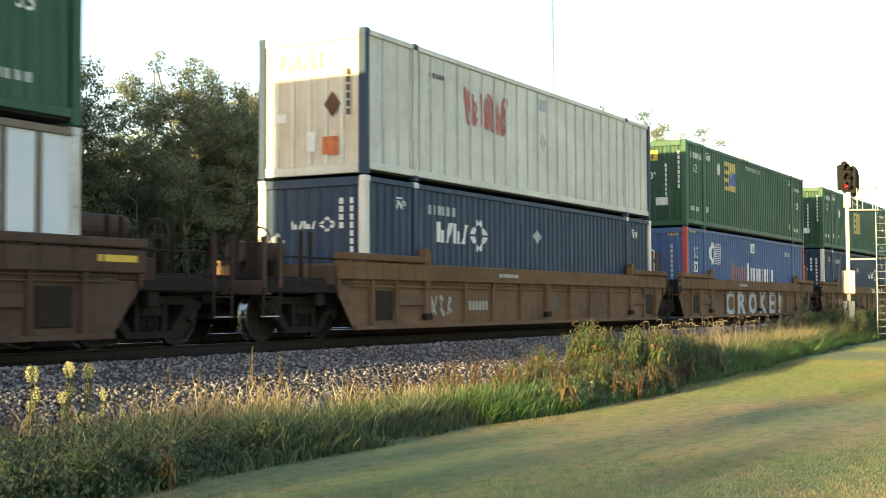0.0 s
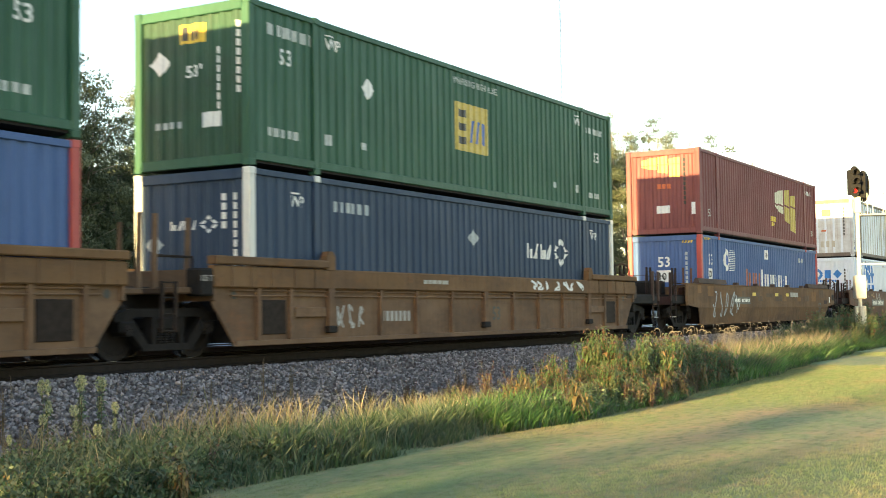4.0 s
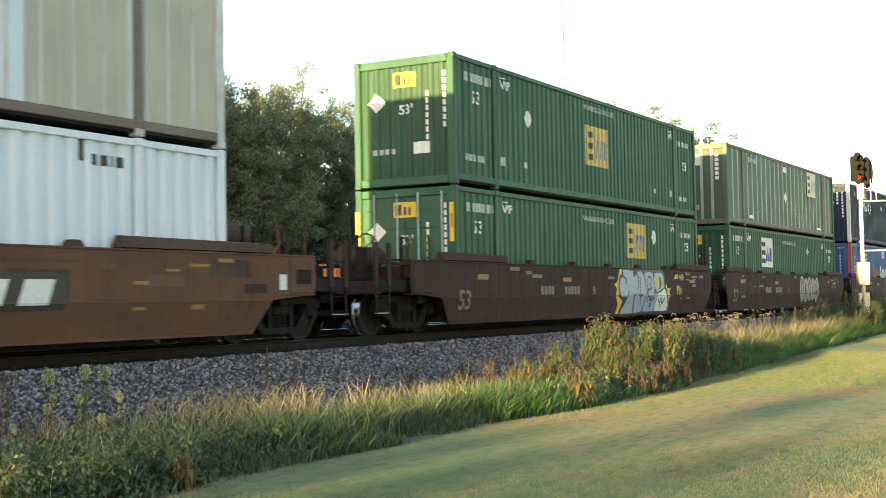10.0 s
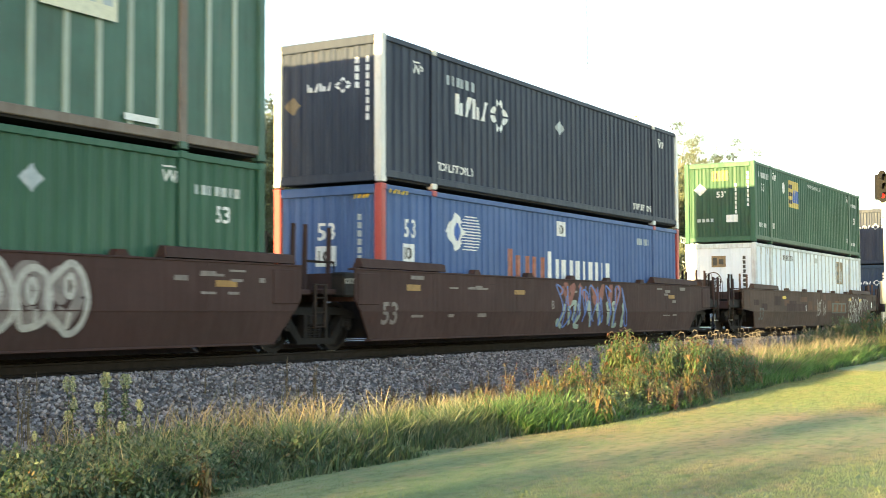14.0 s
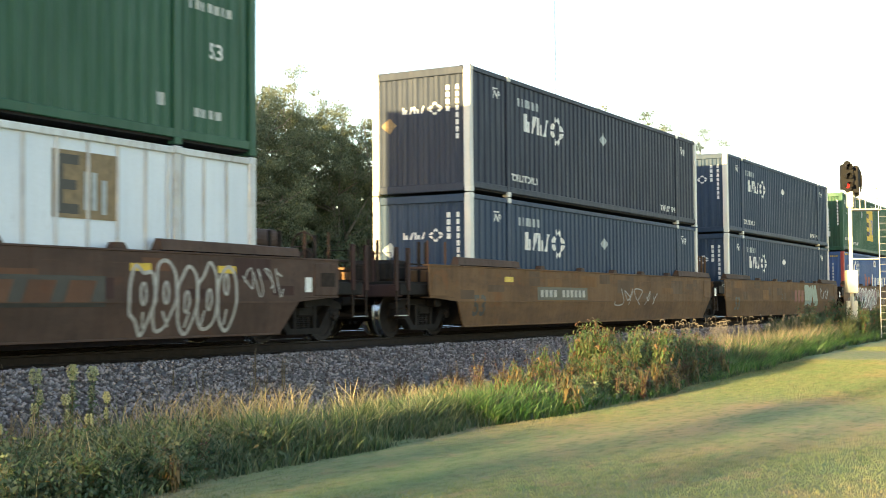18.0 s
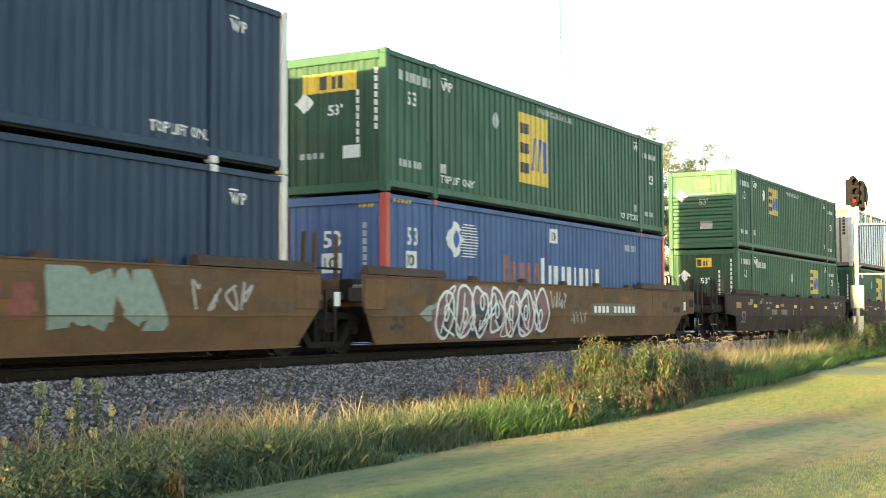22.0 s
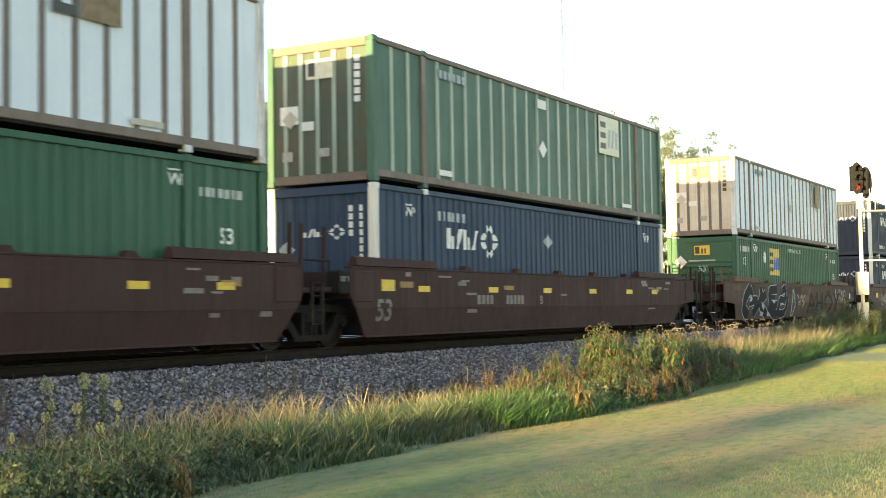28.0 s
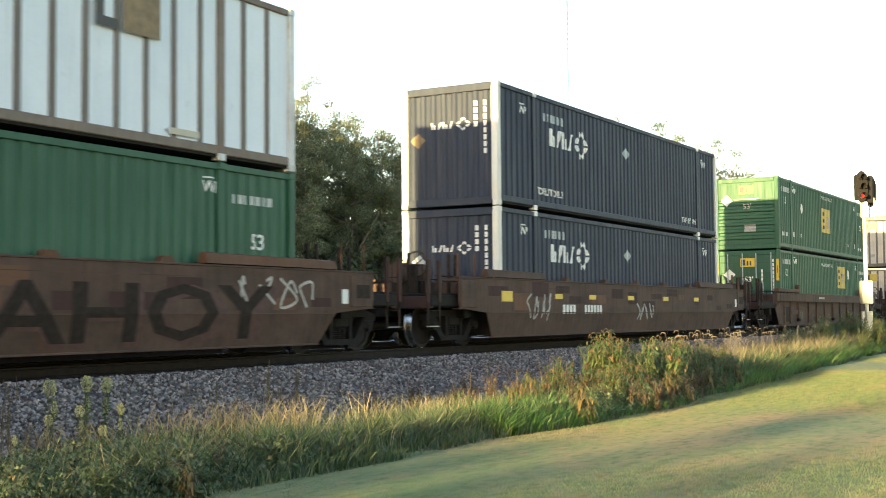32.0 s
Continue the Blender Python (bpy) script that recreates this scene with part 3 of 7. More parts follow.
def grasses():
    rng = np.random.default_rng(11)
    n = 260000
    x = 6.6 + 42 * rng.random(n) ** 1.6
    y = edge_y(x) + 0.1 - rng.random(n) * (edge_y(x) - 0.15 * x)
    h = rng.uniform(0.008, 0.022, n)
    blades("mown_grass", x, y, np.full(n, -1.0), h, rng.uniform(0.002, 0.004, n) * (1 + x / 24), 1.0, MOWN, "short mown lawn grass, green and partly dry", "grass", rng)
    # fine tall grass of the verge, in tufts; it thins out towards the stones
    n = 96000
    x = 8.2 + 54 * rng.random(n) ** 1.55
    e = edge_y(x)
    deep = 2.75 - np.clip((x - 16) * 0.05, 0, 0.9) + np.clip((x - 30) * 0.04, 0, 0.9)
    k = rng.random(n)
    y = e - 0.1 + k * deep
    lump = tuft(x, y, 1.6, 4.0)
    keep = (rng.random(n) > bare(x, y)) & (rng.random(n) < np.clip((x - 8.0) / 3.5, 0.15, 1)) & (rng.random(n) < np.clip(lump * 3.2 - 0.9, 0.06, 1)) & (rng.random(n) < np.clip(1.9 - 1.5 * k, 0.3, 1))
    x, y, e, k, lump = x[keep], y[keep], e[keep], k[keep], lump[keep]
    n = len(x)
    h = rng.uniform(0.3, 0.68, n) * np.clip((y - e + 0.18) / 0.5, 0.35, 1) * (0.5 + 0.9 * lump) * (1 - 0.8 * bare(x, y)) * np.where(x > 30, 1.25, 1) * np.where(x < 20, 1 - 0.35 * k, 1) * np.where((x > 16.3) & (x < 28.5), 0.7, np.where(x > 12.5, 0.85, 1))
    blades("verge_grass", x, y, bed_z(y, 0.04), h, rng.uniform(0.004, 0.010, n) * (1 + x / 30), 0.9, BLADE, "tall unmown green verge grass in tufts", "grass", rng, 1.3)
    n = 34000
    x = 15.6 + 44 * rng.random(n) ** 1.3
    k = rng.random(n)
    y = edge_y(x) - 0.05 + k ** 1.2 * np.clip(0.6 + (x - 15.5) * 0.35, 0.6, 1.5)
    keep = rng.random(n) < np.clip(tuft(x, y, 1.9, 8.0) * 2.4 - 0.4, 0.05, 1)
    x, y, k = x[keep], y[keep], k[keep]
    n = len(x)
    blades("lush_grass", x, y, np.full(n, -1.03), rng.uniform(0.24, 0.52, n) * np.clip(0.55 + k, 0.5, 1.1) * np.where((x > 19) & (x < 28), 0.75, np.where(x > 28, 1.35, 1)), rng.uniform(0.006, 0.013, n) * (1 + x / 50), 0.95, LUSH, "lush bright green broad-bladed verge grass", "grass", rng, 1.5)
    # straw along the edge of the stones
    n = 26000
    x = 9.5 + 42 * rng.random(n) ** 1.8
    y = edge_y(x) + 2.5 + rng.normal(0, 0.34, n) - np.clip((x - 15) * 0.05, 0, 0.9)
    clump = tuft(x, y, 1.5, 2.0)
    side = np.interp(x, [9.5, 11.2, 12.2, 14.4, 15.0, 15.8, 16.4, 18.6, 20, 25, 28, 50], [0.05, 0.15, 0.9, 1.0, 0.9, 0.8, 0.9, 0.6, 0.25, 0.15, 0.45, 0.5])
    keep = rng.random(n) < np.clip((clump - 0.38) * 2.6, 0.03, 0.8) * side * (1 - 0.95 * bare(x, y))
    x, y = x[keep], y[keep]
    n = len(x)
    blades("dry_grass", x, y, bed_z(y, 0.03), rng.uniform(0.25, 0.68, n) * np.where((x > 15.5) & (x < 27), 0.72, 1), rng.uniform(0.003, 0.008, n) * (1 + x / 30), 0.7, DRY_BLADE, "straw-coloured dry grass stalks at the edge of the ballast", "grass", rng)
    n = 2600
    x = 7.5 + 20 * rng.random(n) ** 1.3
    y = edge_y(x) + 0.25 + rng.random(n) * 2.0
    blades("pale_verge_stalks", x, y, np.full(n, -1.02), rng.uniform(0.3, 0.66, n), rng.uniform(0.0025, 0.006, n), 0.9, PALE_BLADE, "scattered pale stalks among the verge grass", "grass", rng, 1.4)
    # pinkish seeding grass with nodding heads past the weed bank
    n = 4200
    x = rng.uniform(27.5, 58, n)
    y = edge_y(x) + np.maximum(0.5, 1.2 + rng.normal(0, 0.45, n))
    blades("seeding_grass", x, y, np.full(n, -1.03), rng.uniform(0.6, 1.05, n), rng.uniform(0.008, 0.015, n), 0.7, PINK_BLADE, "tall pinkish seeding grass", "grass", rng, 1.0)
    n = 110
    x = rng.uniform(27.5, 47, n)
    y = edge_y(x) + np.maximum(0.8, 1.5 + rng.normal(0, 0.35, n))
    v, f = [], []
    for a, b in zip(x, y):
        h, t = rng.uniform(0.95, 1.3), rng.uniform(0, 6.28)
        d = Vector((math.cos(t), math.sin(t), 0))
        p = Vector((a, b, -1.03))
        g = Geo().tube([p, p + d * 0.05 + Vector((0, 0, h * 0.7)), p + d * 0.12 + Vector((0, 0, h))], 0.004, 3)
        g.tube([p + d * 0.12 + Vector((0, 0, h)), p + d * 0.2 + Vector((0, 0, h + 0.02)), p + d * 0.25 + Vector((0, 0, h - 0.04))], 0.012, 4, 0.006)
        f += [tuple(i + len(v) for i in q) for q in g.f]
        v += g.v
    tagged(part("nodding_seed_heads", Geo().add(v, f), SEED, None, "nodding bristly brown seed heads on thin stalks"), kind="stuff", category="grass")


def leaf_cloud(rng, centres, radii, count, size, slim=0.45, hang=False):
    """Leaf quads strewn about the given centres."""
    k = rng.integers(0, len(centres), count)
    p = rng.normal(size=(count, 3))
    p *= (rng.random(count) ** 0.4 / np.linalg.norm(p, axis=1))[:, None]
    c = centres[k] + p * radii[k][:, None] * np.array([1, 1, 0.8])
    a = rng.normal(size=(count, 3))
    if hang:
        a = a * 0.4 + np.array([0, 0, -1.0])
    a /= np.linalg.norm(a, axis=1)[:, None]
    b = np.cross(a, rng.normal(size=(count, 3)))
    b /= np.linalg.norm(b, axis=1)[:, None]
    s = size * rng.uniform(0.6, 1.3, count)[:, None]
    v = np.stack([c - a * s, c - b * s * slim, c + a * s, c + b * s * slim], 1).reshape(-1, 3)
    f = np.arange(4 * count).reshape(-1, 4)
    return v, f


def leaf_cover():
    """Low broad leaves that fill the shaded end of the verge, and loose leaves along the rest."""
    rng = np.random.default_rng(77)
    for name, mat, n, x0, x1, power, top, size, label in (
            ("ground_cover_leaves", WEED_DARK, 15000, 6.8, 11.8, 1.0, 0.36, 0.03, "dense dark green broad-leaved ground cover in shade"),
            ("pale_cover_leaves", WEED_LEAF, 2600, 6.8, 12.5, 1.0, 0.42, 0.024, "lighter green leaves standing out of the ground cover"),
            ("autumn_cover_leaves", WEED_HANG, 1000, 6.8, 12.5, 1.0, 0.42, 0.024, "scattered brown and yellow leaves in the ground cover"),
            ("bank_cover_leaves", WEED_DARK, 8000, 17.5, 28.0, 1.0, 0.45, 0.035, "dark leafy undergrowth at the foot of the weed bank")):
        x = x0 + (x1 - x0) * rng.random(n) ** power
        e = edge_y(x)
        y = e - 0.05 + rng.random(n) * (2.5 if x0 < 10 else 1.4)
        lump = 0.45 + 0.55 * np.array([noise.noise((a * 2.1, b * 2.6, 7.0)) for a, b in zip(x, y)]) + 0.35
        h = top * np.clip(lump, 0.15, 1.2) * np.clip((y - e + 0.15) / 0.4, 0.3, 1) * rng.random(n) ** 0.6
        keep = rng.random(n) < np.clip((x1 - x) / 2.5, 0, 1) if x0 < 10 else np.full(n, True)
        z = np.maximum(-1.0, np.array([bed_height(b - TRACK_Y) for b in y])) + h
        c = np.stack([x, y, z], 1)[keep]
        v, f = leaf_cloud(rng, c, np.full(len(c), 0.05), int(len(c)), size, 0.5)
        ob = part(name, big_mesh(name, v, f, mat), None, None, label)
        tagged(ob, kind="stuff", category="leaves")


grasses()
leaf_cover()


def crown_leaves(rng, centres, radii, count, size, slim=0.5):
    """Leaves on the shells of many small clumps, facing outwards and up, so that each clump has a lit and a shaded side."""
    k = rng.choice(len(centres), count, p=radii ** 2 / np.sum(radii ** 2))
    p = rng.normal(size=(count, 3))
    p /= np.linalg.norm(p, axis=1)[:, None]
    c = centres[k] + p * (radii[k] * rng.random(count) ** 0.3)[:, None] * np.array([1.1, 1.1, 0.75])
    n = p * 0.7 + rng.normal(size=(count, 3)) * 0.5 + np.array([0, 0, 0.35])
    a = np.cross(n, rng.normal(size=(count, 3)))
    a /= np.linalg.norm(a, axis=1)[:, None]
    b = np.cross(n, a)
    b /= np.linalg.norm(b, axis=1)[:, None]
    s = size * rng.uniform(0.6, 1.3, count)[:, None]
    v = np.stack([c - a * s, c - b * s * slim, c + a * s, c + b * s * slim], 1).reshape(-1, 3)
    return v, np.arange(4 * count).reshape(-1, 4)


def tree(name, rng, height, spread, leaf_mat, label, leaves=26000, bare=0.28, size=0.085, category="tree", clump=0.5):
    """A trunk that parts into leaders, limbs along them, and clumps of leaves on their outer halves."""
    t = tagged(new(name), label, category)
    r = np.random.default_rng(rng)
    fork = height * max(0.12, bare)
    lean = r.normal(0, 0.05, 2)
    foot = [Vector((lean[0] * z, lean[1] * z + 0.05 * math.sin(z), z)) for z in np.linspace(-0.15, fork, 5)]
    skirt = 0 if bare > 0.3 else 5
    part("trunk", Geo().tube(foot, 0.014 * height + 0.05, 8, 0.009 * height + 0.03), BARK, t, smooth=True)
    centres, radii = [], []

    def grow(wood, base, end, thick, clumps, low):
        mid = base.lerp(end, 0.5) + Vector((r.normal(0, 0.06), r.normal(0, 0.06), 0)) * (end - base).length
        wood.tube([base, base.lerp(mid, 0.5) + Vector((0, 0, 0.02)), mid, end], thick, 6, thick * 0.3)
        for _ in range(clumps):
            s = r.uniform(low, 1.05)
            q = base.lerp(mid, s * 2) if s < 0.5 else mid.lerp(end, s * 2 - 1)
            centres.append(q + Vector(r.normal(0, 0.11 * spread, 3)))
            radii.append(clump * r.uniform(0.55, 1.35) * (1.15 - 0.4 * s))
        return mid
    leaders = 4 if height > 6 else 3
    twigs = Geo()
    for i in range(leaders):
        a = i * 2 * math.pi / leaders + r.uniform(-0.5, 0.5)
        top = foot[-1] + Vector((math.cos(a) * spread * r.uniform(0.25, 0.55), math.sin(a) * spread * r.uniform(0.25, 0.55), (height - fork) * r.uniform(0.84, 0.98)))
        limb = Geo()
        mid = grow(limb, foot[-1], top, 0.006 * height + 0.02, 13, 0.42)
        if category != "bush":
            part("limb", limb, BARK, t, smooth=True)
        else:
            twigs.add(limb.v, limb.f)
        for j in range(5):
            s = 0.12 + 0.17 * j + r.uniform(-0.05, 0.05)
            b = foot[-1].lerp(mid, s * 2) if s < 0.5 else mid.lerp(top, s * 2 - 1)
            d = a + r.uniform(-1.5, 1.5)
            reach = spread * r.uniform(0.4, 0.85) * (1.15 - 0.65 * s)
            grow(twigs, b, b + Vector((math.cos(d) * reach, math.sin(d) * reach, reach * r.uniform(0.1, 0.7))), 0.004 * height + 0.01, 9, 0.3)
    for i in range(skirt):
        a = i * 1.26 + r.uniform(-0.4, 0.4)
        b = foot[1].lerp(foot[-1], 0.4 + 0.12 * i)
        grow(twigs, b, b + Vector((math.cos(a) * spread * 0.75, math.sin(a) * spread * 0.75, height * r.uniform(-0.02, 0.16))), 0.004 * height + 0.01, 9, 0.35)
    part("brushwood", twigs, BARK, t, smooth=True, kind="stuff")
    v, f = crown_leaves(r, np.array([tuple(c) for c in centres]), np.array(radii), leaves, size)
    part("crown", big_mesh("crown", v, f, leaf_mat), None, t)
    return t


def woods():
    kinds = [
        tree("tree", 1, 13.0, 4.8, LEAF_A, "tall broad-leaved tree with dull green foliage beyond the railway", 42000, 0.2, 0.066),
        tree("tree", 2, 13.5, 4.3, LEAF_B, "tall dark green broad-leaved tree beyond the railway", 40000, 0.15, 0.066),
        tree("tree", 3, 12.6, 4.6, LEAF_A, "spreading broad-leaved tree with pale slanting limbs", 36000, 0.36, 0.066),
        tree("tree", 4, 10.0, 4.2, LEAF_C, "yellowing broad-leaved tree at the wood's edge", 32000, 0.2, 0.066),
        tree("bush", 5, 4.2, 2.6, LEAF_B, "dense dark green undergrowth bush under the trees", 6000, 0.05, 0.125, "bush"),
        tree("small_tree", 6, 5.6, 1.7, LEAF_A, "small dense broad-leaved tree out of view, added to shade the lawn", 4300, 0.08, 0.12, clump=0.42),
        tree("slender_tree", 7, 9.2, 0.8, LEAF_A, "slender upright tree out of view, added to shade the lawn", 1900, 0.12, 0.10, clump=0.32),
        tree("tree", 8, 13.0, 4.8, LEAF_B, "far broad-leaved tree with dull green foliage deep in the wood", 9000, 0.1, 0.19, clump=0.8),
    ]
    rng = random.Random(8)
    spots = []  # kind, x, y, scale
    # those with x below 32 are unseen, added to shade the wood's edge
    for x, y, s, k in ((37.0, 43, 1.2, 0), (40.6, 45, 1.1, 0), (41.6, 43.5, 0.98, 1), (46.4, 46, 0.82, 1), (47.5, 43.5, 0.68, 1), (50.8, 43.5, 1.1, 2), (56.0, 46, 1.16, 0), (54.2, 43, 1.06, 2), (59.5, 44.5, 1.12, 2), (63.5, 47, 1.16, 0), (29.5, 41, 1.2, 1), (25, 40.5, 1.2, 0), (19, 41, 1.2, 1), (33, 42.5, 1.18, 0),
                       (66.5, 44, 1.1, 2), (70, 46, 1.08, 0), (73, 43, 1.16, 3), (77, 46, 1.08, 1), (81, 44, 1.1, 3), (85.5, 45, 1.05, 2), (90, 42, 1.2, 0), (94, 45, 1.2, 7),
                       (95, 40, 1.18, 1), (98, 38, 1.26, 0), (104, 39, 1.28, 1), (110, 37, 1.26, 0), (117, 38, 1.3, 1), (124, 36, 1.16, 0), (131, 37, 1.16, 7), (139, 36, 1.14, 7),
                       (150, 38, 1.1, 7), (165, 36, 1.0, 7), (182, 34, 0.95, 7), (200, 33, 0.9, 7), (222, 33, 0.9, 7), (33, 50, 1.0, 7), (28, 46, 1.1, 7), (22, 48, 1.1, 7), (15, 46, 1.1, 7), (7, 47, 1.1, 7),
                       (40, 52, 0.95, 7), (46, 53, 0.8, 7), (51, 54, 0.95, 7), (57, 55, 1.0, 7), (63, 55, 1.05, 7), (70, 55, 1.05, 7), (76, 54, 1.0, 7), (83, 53, 1.0, 7), (92, 51, 1.05, 7), (260, 34, 1.0, 7), (300, 34, 1.1, 7), (340, 33, 1.1, 7), (280, -6, 1.1, 7), (320, 2, 1.2, 7)):
        spots.append((k, x, y, s))
    for i in range(30):
        spots.append((4, 28 + i * 2.8 + rng.uniform(-0.8, 0.8), 48.5 + rng.uniform(-1, 3), rng.uniform(1.3, 2.1)))
    for i in range(13):
        spots.append((7, 24 + i * 7.5 + rng.uniform(-1, 1), 60 + rng.uniform(-2, 4), rng.uniform(0.8, 1.0)))
    for i in range(24):
        spots.append((4, 28 + i * 3.4 + rng.uniform(-1, 1), 55 + rng.uniform(-1, 2), rng.uniform(1.8, 2.5)))
    for i in range(18):
        spots.append((4, 29 + i * 2.2 + rng.uniform(-0.7, 0.7), 44.5 + rng.uniform(-1, 1), rng.uniform(1.1, 1.6)))
    used = [False] * 8
    for k, x, y, s in spots:
        m = pose(x, y, -1.02, 0, 0, rng.uniform(0, 360))
        if used[k]:
            o = copy_thing(kinds[k], m)
        else:
            o = kinds[k]
            used[k] = True
            o.matrix_basis = m
        o.scale = (s, s, s * rng.uniform(0.95, 1.05)) if k != 4 else (s, s, s)
        tagged(o, group="wood beyond the railway" if k != 4 else "undergrowth of the wood")
    # unseen trees added up-sun beside the lawn to throw long streaks of shade
    for x, y, s, k in ((-30, 11.6, 1.0, 5), (-31, 10.0, 1.0, 5), (-33, 10.8, 1.02, 5), (-32, 8.9, 1.0, 5), (-30, 12.9, 1.0, 5), (-40, 7.7, 0.92, 6), (-42, 6.5, 0.85, 6), (-38, 5.3, 0.72, 6), (-34, 4.2, 0.5, 6)):
        o = copy_thing(kinds[k], pose(x, y, -1.02, 0, 0, rng.uniform(0, 360))) if used[k] else kinds[k]
        used[k] = True
        o.matrix_basis = pose(x, y, -1.02, 0, 0, rng.uniform(0, 360))
        o.scale = (s, s, s)
        tagged(o, group="trees beside the lawn")


woods()


def weed(name, seed, height, spread, leaf_mat, label, stems=7, leaves=30, length=0.1, width=0.016, droop=0.35, top=None, category="weed", low=0.1):
    """Upright stems with pointed leaves set round them, longer below and drooping at the tip."""
    r = np.random.default_rng(seed)
    t = tagged(new(name), label, category)
    g = Geo()
    base, aim, size, tips = [], [], [], []
    for i in range(stems):
        a = r.uniform(0, 6.28)
        out = spread * r.uniform(0.1, 1.0)
        h = height * r.uniform(0.6, 1.0)
        p = [Vector((0.05 * math.cos(a), 0.05 * math.sin(a), -0.03)), Vector((out * 0.4 * math.cos(a), out * 0.4 * math.sin(a), h * 0.55)), Vector((out * math.cos(a), out * math.sin(a), h))]
        g.tube(p, 0.006, 4, 0.002)
        tips.append(p[2])
        for k in range(leaves):
            s = low + (1.0 - low) * (k + r.random()) / leaves
            q = p[0].lerp(p[1], s * 2) if s < 0.5 else p[1].lerp(p[2], s * 2 - 1)
            base.append(tuple(q))
            aim.append(k * 2.4 + r.uniform(-0.5, 0.5))
            size.append(length * r.uniform(0.65, 1.25) * (1.2 - 0.6 * s))
    part("stem", g, STEM, t, kind="stuff")
    base, aim, size = np.array(base), np.array(aim), np.array(size)[:, None]
    n = len(base)
    d = np.stack([np.cos(aim), np.sin(aim), np.zeros(n)], 1)
    w = np.stack([-np.sin(aim), np.cos(aim), r.normal(0, 0.35, n)], 1) * width * size / length
    up = np.array([0, 0, 1.0])
    lift = r.uniform(0.05, 0.45, n)[:, None]
    fall = droop * r.uniform(0.3, 1.5, n)[:, None]
    mid = base + d * size * 0.45 + up * size * lift
    tip = base + d * size * 0.92 + up * size * (lift - fall)
    v = np.stack([base - w * 0.25, base + w * 0.25, mid + w, mid - w, tip + w * 0.12, tip - w * 0.12], 1).reshape(-1, 3)
    i = 6 * np.arange(n)[:, None]
    f = np.concatenate([i + np.array([[0, 1, 2, 3]]), i + np.array([[3, 2, 4, 5]])])
    part("leaves", big_mesh("leaves", v, f, leaf_mat), None, t, kind="stuff")
    if top:
        mat, n, rr, sz, long = top
        cc = np.array([tuple(p + Vector((0, 0, -long * q))) for p in tips for q in np.linspace(0, 1, 5)])
        v, f = leaf_cloud(r, cc, np.array([rr * (0.45 + 1.0 * math.sin(2.6 * q + 0.25)) for p in tips for q in np.linspace(0, 1, 5)]), n, sz)
        part("flower_head", big_mesh("flower_head", v, f, mat), None, t, "pale yellow-green feathery heads")
    return t


GOLD_SPOTS = ((10.45, 11.2, 0.94), (10.98, 11.2, 0.97), (11.3, 11.2, 0.93), (11.25, 10.9, 0.72), (10.7, 11.0, 0.68), (10.2, 11.0, 0.6))
THIN_SPOTS = ((15.26, 11.8, 0.95), (15.97, 11.8, 0.75), (16.1, 11.9, 0.7), (15.4, 11.7, 0.6), (11.19, 12.6, 0.45), (11.0, 12.6, 0.4), (13.9, 12.2, 0.5), (14.3, 12.0, 0.5))


